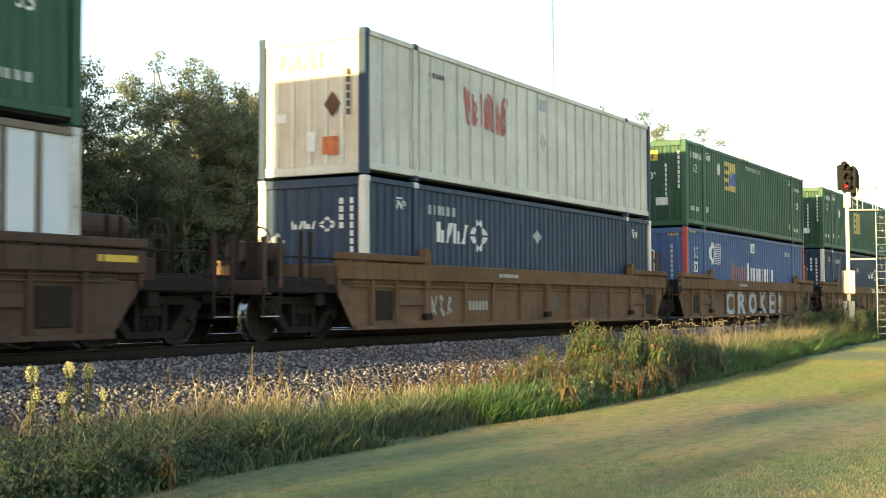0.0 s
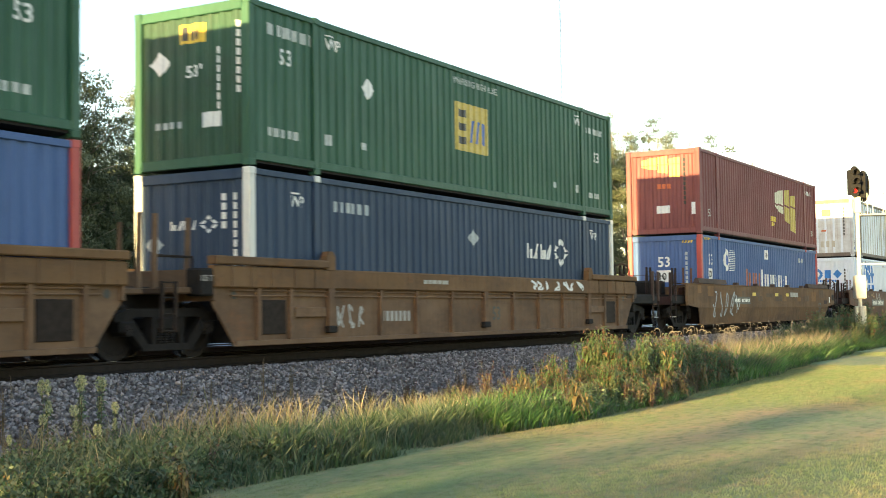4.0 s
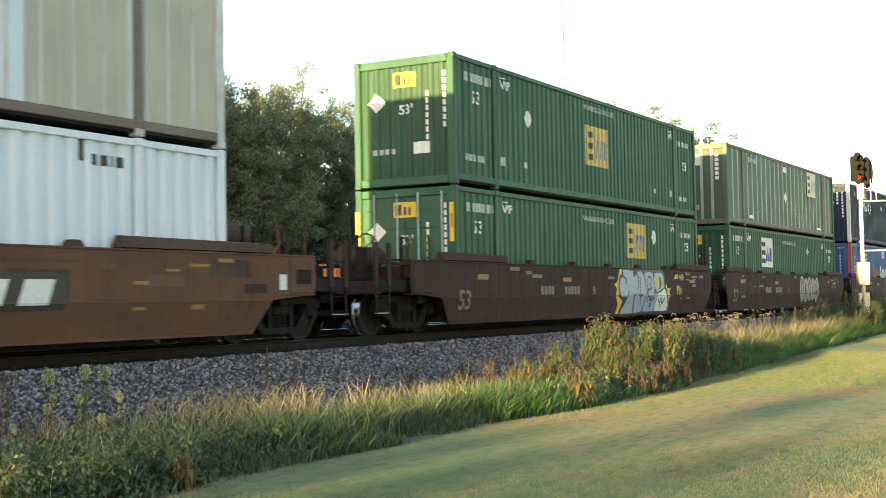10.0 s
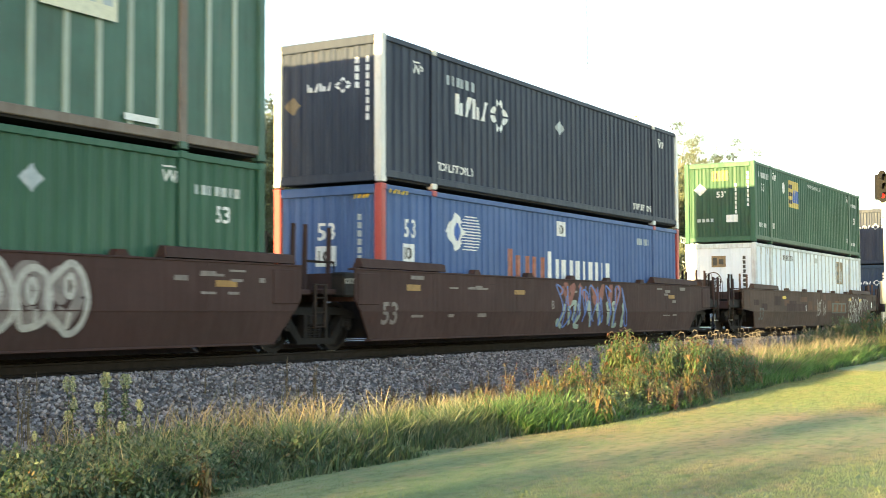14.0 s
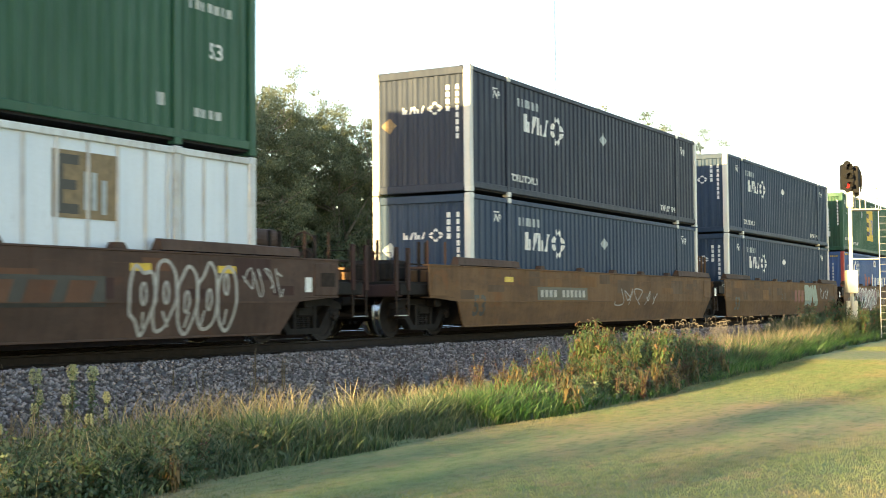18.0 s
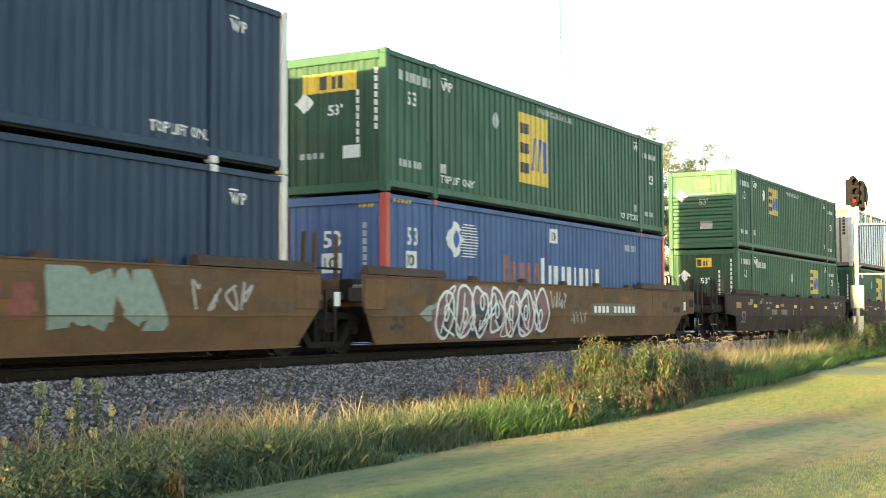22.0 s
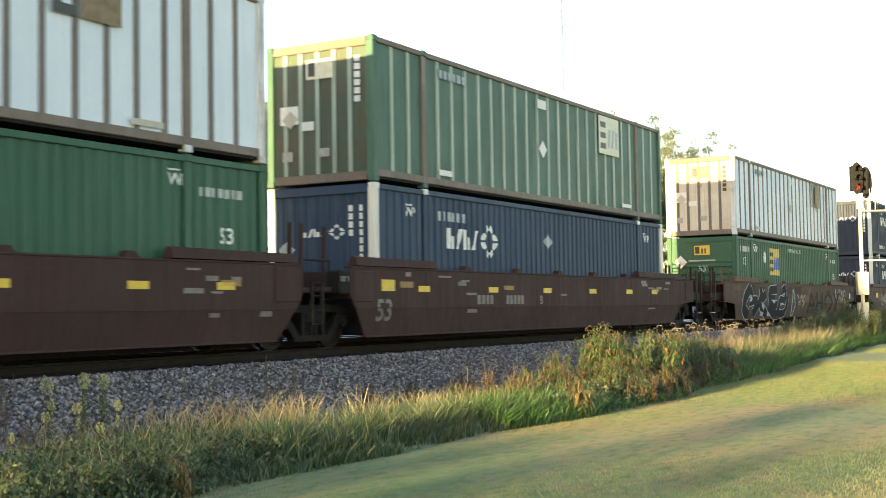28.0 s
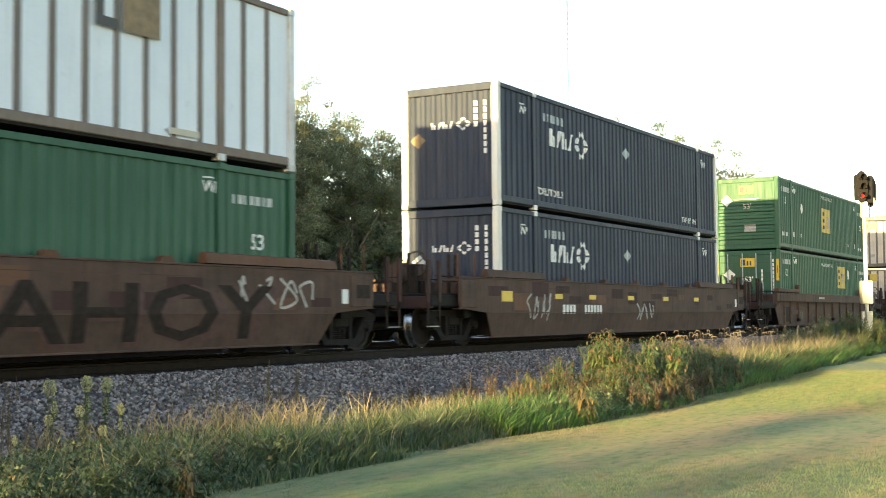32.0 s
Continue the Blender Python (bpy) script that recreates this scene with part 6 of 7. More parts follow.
def coupled_end(car, s, x_end, paint, brake, key):
    """End platform, draft sill, coupler, ladders and brake gear; s is -1 at the front, 1 at the rear."""
    def X(d):
        return x_end + s * d

    def bx(d0, d1, *r):
        return Geo().box(min(X(d0), X(d1)), max(X(d0), X(d1)), *r)
    part("end_sill", bx(2.55, 2.75, -1.35, 1.35, 0.82, 1.08, 0.02), paint, car)
    part("draft_sill", bx(0.2, 3.1, -0.28, 0.28, 0.66, 1.05, 0.02), GEAR, car)
    part("platform", bx(0.1, 2.7, -1.3, 1.3, 1.08, 1.14, 0.01), GEAR, car, "chequered end platform")
    part("deck_beam", bx(0.1, 2.7, -1.37, -1.24, 0.86, 1.10, 0.02), GEAR, car, "grimy deck beam")
    part("cross_beam", bx(0.9, 1.15, -1.3, 1.3, 0.62, 0.9, 0.02), GEAR, car)
    part("body_bolster", bx(1.35, 2.05, -1.3, 1.3, 0.84, 1.08, 0.03), GEAR, car)
    c = Geo()
    c.tube([(X(3.0), 0, 0.86), (X(3.3), 0, 0.86)], 0.09, 8)
    c.box(min(X(3.25), X(3.5)), max(X(3.25), X(3.5)), -0.16, 0.16, 0.72, 1.0, 0.05)
    part("coupler", c, GEAR, car, "rusty knuckle coupler")
    h = Geo().tube([(X(2.9), 0.2, 0.8), (X(3.15), 0.25, 0.45), (X(3.45), 0.2, 0.6)], 0.028, 6)
    part("air_hose", h, BLACK, car)
    for y in (-1.36, 1.36):
        for d in (2.3, 2.76):
            part("ladder_stile", Geo().box(min(X(d), X(d + 0.11)), max(X(d), X(d + 0.11)), y - 0.03, y + 0.03, 0.95, 1.82, 0.008), paint, car)
            part("step_hanger", Geo().box(min(X(d + 0.03), X(d + 0.07)), max(X(d + 0.03), X(d + 0.07)), y - 0.02, y + 0.02, 0.42, 0.95, 0.006), IRON, car)
            part("grab_iron", Geo().tube([(X(d + 0.14), y, 1.05), (X(d + 0.17), y - 0.05, 1.1), (X(d + 0.17), y - 0.05, 1.75), (X(d + 0.14), y, 1.8)], 0.012, 5), IRON, car)
        for z in (0.45, 0.78, 1.12, 1.42):
            part("ladder_rung", Geo().tube([(X(2.35), y, z), (X(2.87), y, z)], 0.012, 5), GALV if z < 0.5 else IRON, car)
    r = Geo().tube([(X(2.6), -1.1, 1.1), (X(2.6), -1.1, 1.72), (X(2.6), -0.55, 1.72), (X(2.6), -0.55, 1.1)], 0.013, 6)
    part("hand_rail", r, IRON, car)
    for d, y in ((2.05, -0.45), (2.38, -0.45), (0.55, -0.75), (0.85, -0.75)):
        part("stanchion", bx(d, d + 0.06, y - 0.03, y + 0.03, 1.12, 2.02, 0.008), IRON, car)
    g = Geo().tube([(X(0.35), -1.25, 1.5), (X(2.3), -1.25, 1.5)], 0.018, 6)
    for d in (0.4, 1.3, 2.25):
        g.tube([(X(d), -1.25, 1.1), (X(d), -1.25, 1.5)], 0.016, 6)
    part("grab_rail", g, IRON, car)
    part("end_box", bx(0.15, 0.95, -1.4, -0.95, 1.0, 1.38, 0.03), paint, car)
    part("pipe_tray", bx(0.3, 2.4, -1.34, -1.18, 0.93, 1.02, 0.02), GEAR, car)
    if brake:
        tank = 1.62 if s < 0 else 1.9
        part("brake_cylinder", Geo().tube([(X(0.5), 0.1, tank), (X(0.56), 0.1, tank), (X(1.7), 0.1, tank), (X(1.76), 0.1, tank)], 0.22, 18), UMBER, car, "brown cylindrical air reservoir", smooth=False)
        for d in (0.9, 1.4):
            part("cylinder_saddle", bx(d, d + 0.1, -0.15, 0.35, 1.12, tank - 0.17), IRON, car)
        part("brake_stand", bx(1.95, 2.1, -0.62, -0.48, 1.12, 1.75, 0.01), IRON, car)
        w = Geo()
        n = 20
        ring = [(X(1.9), -0.55 + 0.27 * math.cos(2 * math.pi * i / n), 1.78 + 0.27 * math.sin(2 * math.pi * i / n)) for i in range(n + 1)]
        w.tube(ring, 0.018, 5)
        for i in range(5):
            a = 2 * math.pi * i / 5
            w.tube([(X(1.92), -0.55, 1.78), (X(1.9), -0.55 + 0.27 * math.cos(a), 1.78 + 0.27 * math.sin(a))], 0.011, 4)
        part("brake_wheel", w, UMBER, car, "rusty spoked hand-brake wheel")
    else:
        part("valve_box", bx(0.8, 1.7, -0.5, 0.5, 1.14, 1.62, 0.08), GEAR, car)
        part("guard_post", bx(2.0, 2.08, -0.35, -0.27, 1.12, 1.8, 0.01), paint, car)


def well_car(label, style, paint, front, rear, marks=(), group="well cars of the train", brake_front=True, brake_rear=True, hood=None):
    """A well car unit; its origin lies on the rail top under the front end of its containers. front, rear: 'coupled' or 'joint'."""
    car = tagged(new("well_car"), label, "rail car", group)
    xa, xb = -1.15, LEN + (1.15 if rear == "coupled" else 0.75)
    W = 1.48
    hood = hood or (UMBER if paint in (OCHRE, RUST) else paint)
    rows = [(1.48, 0.0, 0.0), (0.98, 0.0, 0.0), (0.82, 0.09, 0.0), (0.73, 0.18, 0.0), (0.20, 0.6, 0.10)]
    # a smooth side reaches out over the truck at a coupled end
    wing_a = 1.05 if style == "smooth" and front == "coupled" else 0.0
    wing_b = 1.05 if style == "smooth" and rear == "coupled" else 0.0

    def reach(z, dx, wing):
        return -wing if z > 0.9 else 0.05 - wing if wing and z > 0.8 else dx
    inset = 0.1 if style == "ribbed" else 0.0
    for s, name in ((-1, "side_sheet"), (1, "far_side_sheet")):
        g = Geo()
        v, f = [], []
        for z, dx, dy in rows:
            dy = 0.0 if style == "ribbed" else dy
            for x in (xa + reach(z, dx, wing_a), xa + 1.2, xb - 1.2, xb - reach(z, dx, wing_b)):
                for t in (0, 0.03):
                    v.append((x, s * (W - inset - dy - t), z))
        for i in range(4):
            for j in range(3):
                a, b = i * 8 + j * 2, (i + 1) * 8 + j * 2
                f += [(a, a + 2, b + 2, b), (a + 1, b + 1, b + 3, a + 3)]
            for j in (0, 6):
                a, b = i * 8 + j, (i + 1) * 8 + j
                f.append((a, b, b + 1, a + 1))
        for i in (0, 4):
            for j in range(3):
                a = i * 8 + j * 2
                f.append((a, a + 1, a + 3, a + 2))
        part(name, g.add(v, f), paint, car)
    if style == "ribbed":
        part("top_chord", Geo().box(xa, xb, -W, -W + 0.14, 1.12, 1.47, 0.02), OCHRE if paint is TAN else paint, car)
        part("bottom_chord", Geo().box(xa + 0.6, xb - 0.6, -W + 0.03, -W + 0.12, 0.16, 0.25, 0.01), paint, car)
        big = Geo().box(-0.09, 0.09, -W + 0.005, -W + 0.12, 0.36, 1.2, 0.012).mesh("rib", paint)
        small = Geo().prism([(-0.05, 0.25), (0.05, 0.25), (0.05, 1.13), (-0.05, 1.13)], -W + 0.03, -W + 0.12).mesh("rib", paint)
        for x in (0.06, 0.96, 2.15, 3.87, 5.22, 6.67, 8.18, 9.6, 11.0, 12.4, 14.0, 15.1, 16.1):
            part("rib", big if x in (2.15, 8.18, 14.0) else small, None, car, m=pose(x, 0, 0))
        for x0, x1 in ((1.05, 2.0), (14.1, 15.0)):
            part("side_bracket", Geo().box(x0, x1, -W + 0.03, -W + 0.11, 0.62, 0.8, 0.012), paint, car)
        for z in (1.075, 0.99):
            part("air_pipe", Geo().tube([(xa + 0.5, -W + 0.07, z), (xb - 0.5, -W + 0.07, z)], 0.016, 6), paint, car)
        for x0, x1 in ((0.16, 0.84), (15.22, 15.9)):
            part("vent_panel", Geo().box(x0, x1, -W + 0.075, -W + 0.105, 0.34, 0.92, 0.01), IRON, car, "dark grey louvred vent panel")
        for x in (-0.7, -0.2, 0.35, 1.0, 1.6, 14.6, 15.2, 15.8, 16.4):
            part("chord_stiffener", Geo().box(x - 0.012, x + 0.012, -W - 0.012, -W + 0.02, 1.13, 1.48), paint, car)
        # flat black discs paint the dark inside of hand holes
        for x in (-0.55, LEN + 0.4):
            part("hand_hole", Geo().lathe([(0.0, -W + 0.09), (0.07, -W + 0.09)], 12, True, (x, 0, 1.0)), BLACK, car)
        for x in (2.15, 8.18, 14.0):
            part("jacking_pad", Geo().box(x - 0.14, x + 0.14, -W - 0.02, -W + 0.1, 0.33, 0.46, 0.02), GEAR, car)
        for x0, x1 in ((xa, 2.0), (14.1, xb)):
            part("guide_rail", Geo().box(x0, x1, -W - 0.05, -W + 0.16, 1.49, 1.63, 0.02), OCHRE if paint is TAN else paint, car)
            gx = x1 + 0.08 if x0 < 5 else x0 - 0.08
            part("guide_horn", Geo().prism([(gx - 0.14, 1.46), (gx + 0.14, 1.46), (gx + 0.14, 1.7), (gx + 0.07, 1.8), (gx - 0.05, 1.8), (gx - 0.12, 1.72)], -W - 0.02, -W + 0.13), OCHRE if paint is TAN else paint, car)
    else:
        part("top_flange", Geo().box(xa - wing_a, xb + wing_b, -W - 0.015, -W + 0.16, 1.47, 1.505, 0.008), paint, car)
        part("bottom_flange", Geo().box(xa + 0.62, xb - 0.62, -W + 0.08, -W + 0.2, 0.165, 0.2, 0.006), paint, car)
        for x0, x1 in ((xa + 0.2, 2.05), (13.55, xb - 0.2)):
            g = Geo().add([(x0, -W - 0.03, 1.52), (x1, -W - 0.03, 1.52), (x1, -W - 0.0, 1.66), (x0, -W - 0.0, 1.68), (x0, -W + 0.2, 1.52), (x1, -W + 0.2, 1.52), (x1, -W + 0.1, 1.68), (x0, -W + 0.1, 1.70)],
                          [(0, 1, 2, 3), (4, 7, 6, 5), (3, 2, 6, 7), (0, 4, 5, 1), (1, 5, 6, 2), (0, 3, 7, 4)])
            part("guide_hood", g, hood, car)
        for x in (3.4, 5.9, 8.2, 10.4, 12.7):
            part("guide_block", Geo().prism([(x - 0.16, 1.5), (x + 0.16, 1.5), (x + 0.07, 1.6), (x - 0.1, 1.6)], -W - 0.005, -W + 0.14), hood, car)
        for x0, x1 in ((xa - wing_a + 0.08, xa - wing_a + 0.78), (xb + wing_b - 0.78, xb + wing_b - 0.08)):
            part("end_panel", Geo().box(x0, x1, -W - 0.018, -W + 0.02, 0.84, 1.42, 0.012), paint, car)
        for x0, x1 in ((2.2, 6.2), (8.6, 13.2)):
            part("weld_seam", Geo().box(x0, x1, -W - 0.004, -W + 0.01, 1.30, 1.312), paint, car)
        for wing, x0, x1 in ((wing_a, xa - wing_a, xa), (wing_b, xb, xb + wing_b)):
            if wing:
                part("wing_flange", Geo().box(x0, x1, -W - 0.004, -W + 0.2, 0.80, 0.83, 0.006), paint, car)
                part("wing_deck", Geo().box(x0 + 0.02, x1 - 0.02, -W + 0.04, -W + 0.5, 1.40, 1.46, 0.01), hood, car)
                for k in (0.12, 0.88):
                    part("grab_post", Geo().tube([(x0 + k, -W + 0.1, 1.46), (x0 + k, -W + 0.1, 2.0), (x0 + k + 0.07, -W + 0.16, 2.0), (x0 + k + 0.07, -W + 0.16, 1.46)], 0.018, 5), RUST, car)
        part("fold_strip", Geo().box(xa + 0.25, xb - 0.25, -W - 0.006, -W + 0.02, 0.715, 0.735), paint, car)
        for x in (1.6, 5.2, 8.1, 11.0, 14.5):
            part("weld_seam", Geo().box(x - 0.008, x + 0.008, -W - 0.004, -W + 0.01, 0.74, 1.47), paint, car)
    for x in (xa + 0.02, xb - 0.1):
        part("bulkhead", Geo().box(x, x + 0.08, -W + 0.04, W - 0.04, 0.9, 1.42, 0.01), paint, car)
    for x in (-0.32, LEN + 0.24):
        part("well_end_plate", Geo().box(x, x + 0.08, -W + 0.12, W - 0.12, 0.22, 0.92, 0.01), GEAR, car)
    part("well_floor", Geo().box(0.2, LEN - 0.2, -1.3, 1.3, 0.2, 0.27, 0.01), GEAR, car)
    part("far_flange", Geo().box(xa, xb, W - 0.16, W + 0.015, 1.47, 1.52), paint, car)
    for x, s in ((xa, -1), (xb, 1)):
        if (s < 0 and front == "coupled") or (s > 0 and rear == "coupled"):
            coupled_end(car, s, -0.5 if s < 0 else LEN + 0.5, UMBER if paint in (TAN,) else BROWN, brake_front if s < 0 else brake_rear, style)
            truck(car, -1.75 if s < 0 else LEN + 1.7)
        elif s < 0:
            truck(car, -1.78)
            part("joint_sill", Geo().box(-2.35, 0.2, -0.35, 0.35, 0.66, 1.15, 0.03), GEAR, car)
            part("stub_platform", Geo().box(-1.9, -0.9, -1.3, 1.3, 1.02, 1.12, 0.02), paint, car)
            part("end_box", Geo().box(-1.5, -1.16, -W - 0.01, -W + 0.3, 0.98, 1.42, 0.03), GEAR, car)
            mk = draped(word("125 T", -1.48, 1.22, 0.09), [(-2, 0), (2, 0)], 0, lambda a, b, d: (a, -W - 0.012 + d, b))
            part("load_mark", mk, D_FADED, car)
            for x2, y2 in ((-2.3, -0.9), (-1.95, -0.9), (-0.95, -0.7), (-2.3, 0.8), (-0.95, 0.8)):
                part("stanchion", Geo().prism([(x2, 1.1), (x2 + 0.09, 1.1), (x2 + 0.11, 2.28), (x2 + 0.05, 2.28)], y2 - 0.03, y2 + 0.03), paint, car)
            part("walk_frame", Geo().tube([(-1.9, -0.9, 1.62), (-1.0, -0.9, 1.62), (-1.0, -0.9, 1.15)], 0.025, 6), IRON, car)
            for x2 in (-2.35, -2.05):
                part("ladder_stile", Geo().box(x2, x2 + 0.05, -W + 0.0, -W + 0.06, 0.42, 1.2, 0.008), IRON, car)
            for z in (0.45, 0.7, 0.95, 1.18):
                part("ladder_rung", Geo().tube([(-2.35, -W + 0.03, z), (-2.0, -W + 0.03, z)], 0.012, 5), IRON, car)
        else:
            part("joint_sill", Geo().box(LEN - 0.1, LEN + 1.7, -0.3, 0.3, 0.7, 1.1, 0.03), GEAR, car)
            part("stub_platform", Geo().box(LEN + 0.6, LEN + 1.25, -1.3, 1.3, 1.0, 1.1, 0.02), paint, car)

    prof = [(0.0, 0.166), (0.2, 0.1), (0.73, 0.0), (2.0, 0.0)] if style != "ribbed" else [(0.0, 0.1), (1.115, 0.1), (1.12, 0.0), (2.0, 0.0)]
    for name, polys, mat, lift in split_marks(marks):
        part(name, draped(polys, prof, 1, lambda a, b, d: (a, -W + d, b), lift), mat, car, kind="stuff" if name in TINY else "")
    return car


def plate_marks(x0, x1, z0, z1, faded=False):
    w = (x1 - x0) / 12
    out = []
    for i in range(11):
        if i != 4:
            out += rect(x0 + w * (0.7 + i), x0 + w * (1.35 + i), z0 + 0.07, z1 - 0.07)
    return mark("number_plate", rect(x0, x1, z0, z1), BLACK) + mark("number_marking", out, D_FADED if faded else D_WHITE, 0.007)


def logo_plate(x0, x1, z0, z1, mat=None, ground_mat=None):
    w, h = x1 - x0, z1 - z0
    out = []
    for k in range(3):
        a = x0 + w * (0.08 + 0.3 * k)
        out.append([(a, z0 + h * 0.15), (a + w * 0.2, z0 + h * 0.15), (a + w * 0.25, z1 - h * 0.15), (a + w * 0.05, z1 - h * 0.15)])
    m = mark("logo_mark", out, mat or D_WHITE, 0.008)
    return (mark("logo_panel", rect(x0, x1, z0, z1), ground_mat) if ground_mat else []) + m


def reflectors(zs=1.1, xs=(1.3, 4.35, 7.2, 10.0, 12.6, 14.6)):
    out = []
    for x in xs:
        out += rect(x, x + 0.45, zs - 0.06, zs + 0.06)
    return mark("reflector", out, D_YELLOW)


def stencils(seed, mat=None):
    r = random.Random(seed)
    out = []
    for x in (0.7, 2.1, 2.9, 3.3, 8.0, 13.7, 14.3, 14.9, 15.6):
        for k in range(r.randint(1, 3)):
            z = r.choice((1.34, 1.26, 1.18, 0.98, 0.6))
            out += rect(x + r.uniform(0, 0.2), x + r.uniform(0.3, 0.6), z, z + r.uniform(0.03, 0.09))
    return mark("stencil_marking", out, mat or D_STENCIL)


def worn_panels(seed, tones):
    """Repainted rectangles and rust-warm panels along a car's upper side."""
    r = random.Random(seed)
    m = []
    for i in range(15):
        x, w = -0.9 + 1.15 * i + r.uniform(-0.3, 0.3), r.uniform(0.3, 1.1)
        z0 = r.choice((0.78, 0.95, 1.1, 1.2))
        m += mark("paint_patch", rect(x, min(x + w, 16.8), z0, min(1.45, z0 + r.uniform(0.14, 0.42))), r.choice(tones), 0.0032)
    return m + mark("data_panel", rect(16.35, 16.95, 0.84, 1.0), BROWN, 0.004) + mark("data_panel", rect(17.75, 18.2, 1.0, 1.25), IRON, 0.022) + mark("small_plate", rect(17.3, 17.5, 0.9, 1.16), D_WHITE, 0.004)


def brown_marks(seed, letter, plate=True):
    m = mark("size_mark", word("53", -0.25, 0.48, 0.42), D_STENCIL) + stencils(seed) + mark("unit_letter", word(letter, 7.0, 0.78, 0.2), D_STENCIL)
    if plate:
        m += mark("number_marking", bars(3.8, 0.78, 0.2, (0.8, 0.8, 0.7, 0.7), 0.25) + bars(5.2, 0.78, 0.2, (0.7, 0.7, 0.7, 0.7, 0.7), 0.25), D_STENCIL)
    return m + mark("paint_patch", rect(5.1, 5.6, 1.1, 1.2) + rect(0.6, 1.1, 1.12, 1.24) + rect(14.7, 15.2, 1.1, 1.2), D_AMBER)


def sprayed(x0, x1, z0, z1):
    """A sketching frame for spray paint: maps points given in a 100 by 40 field onto the car's side."""
    def at(*pts):
        return [(x0 + (x1 - x0) * a / 100, z0 + (z1 - z0) * b / 40) for a, b in pts]
    return at


def closed(p, width):
    return ribbon(p + p[:2], width)


def silver_tag():
    at = sprayed(8.45, 12.95, 0.2, 1.46)
    tee = at((15, 40), (31, 39), (32, 34), (38, 37), (40, 31), (38, 19), (34, 17), (32, 12), (33, 1), (12, 1), (15, 7), (19, 15), (11, 16), (8, 24), (10, 32), (14, 34))
    ring = at((36, 38), (45, 39), (51, 34), (53, 20), (50, 6), (47, 2), (34, 1), (33, 16), (38, 19), (40, 31))
    face = at((51, 38), (66, 38), (68, 25), (73, 19), (72, 9), (69, 2), (49, 2), (52, 11), (53, 23))
    hook = at((69, 38), (83, 38), (86, 34), (87, 24), (74, 19), (68, 25))
    pale = at((73, 18), (88, 23), (92, 16), (96, 7), (94, 2), (70, 2))
    glow = [at((9, 40), (13, 40), (12, 35), (8, 30), (7, 16), (14, 12), (10, 1), (5, 1), (7, 9), (2, 17), (4, 23), (0, 27), (5, 29))]
    glow.append(at((83, 39), (86, 38), (89, 30), (90, 24), (92, 28), (93, 23), (100, 24), (97, 20), (100, 16), (97, 14), (98, 7), (95, 2), (96, 8), (92, 17), (87, 24)))
    m = mark("sprayed_blob", glow, D_YELLOW, 0.004)
    m += mark("sprayed_edge", [q for p in (tee, ring, face, hook, pale) for q in closed(p, 0.15)], BLACK, 0.005)
    m += mark("sprayed_fill", [tee, ring, face, hook], D_SILVER, 0.008) + mark("sprayed_fill", [pale], D_WHITE, 0.008)
    lines = [at((31, 20), (33, 12), (33, 2)), at((14, 34), (19, 31), (19, 27)), at((24, 21), (21, 15), (16, 8)), at((43, 34), (44, 8)), at((40, 17), (48, 17)), at((64, 25), (59, 22), (56, 25), (57, 32), (60, 34), (63, 31), (61, 26)),
             at((56, 11), (57, 16), (59, 16), (61, 12), (62, 16), (64, 11), (66, 16), (68, 12)), at((55, 20), (56, 18), (57, 20), (56, 22), (55, 20)), at((68, 20), (69, 18), (70, 20), (69, 22), (68, 20)), at((61, 8), (62, 6), (63, 8), (62, 9), (61, 8)), at((76, 14), (79, 10), (82, 14), (84, 9), (88, 14)), at((80, 9), (82, 5))]
    m += mark("sprayed_line", [q for p in lines for q in ribbon(p, 0.06)] + [q for p in (tee, ring, face, hook) for q in closed(p, 0.035)], D_DARK, 0.010)
    m += mark("sprayed_eye", [at((73, 33), (77, 35), (77, 24), (74, 22), (72, 27))], D_YELLOW, 0.011) + mark("sprayed_eye", [at((77, 35), (81, 32), (82, 27), (79, 23), (76, 22), (78, 26))], BLACK, 0.011)
    return m + mark("sprayed_line", scrawl(91, 13.2, 14.1, 1.2, 1.36, 4, 0.05) + scrawl(92, 13.5, 13.9, 0.72, 1.02, 3, 0.05), D_GOLD, 0.006)


def big_tag():
    m = mark("sprayed_fill", scrawl(4, 1.75, 7.1, 0.22, 1.44, 9, 0.66), D_MAUVE, 0.004) + mark("sprayed_fill", scrawl(14, 2.0, 7.0, 0.25, 1.0, 5, 0.22), INK, 0.006) + mark("sprayed_edge", bubbles(4, 1.7, 7.15, 0.22, 1.45, 7, 0.07), D_WHITE, 0.008) + mark("sprayed_edge", scrawl(24, 1.9, 7.0, 0.24, 1.4, 6, 0.05), D_WHITE, 0.010)
    return m + mark("sprayed_fill", [[(0.95, 0.75), (1.35, 0.6), (1.8, 0.7), (1.7, 1.0), (1.3, 0.92)]], D_MINT, 0.003) + mark("sprayed_line", scrawl(6, 7.3, 8.3, 0.9, 1.35, 4, 0.05) + scrawl(7, 8.6, 9.6, 0.5, 0.85, 4, 0.03), D_FADED, 0.004)


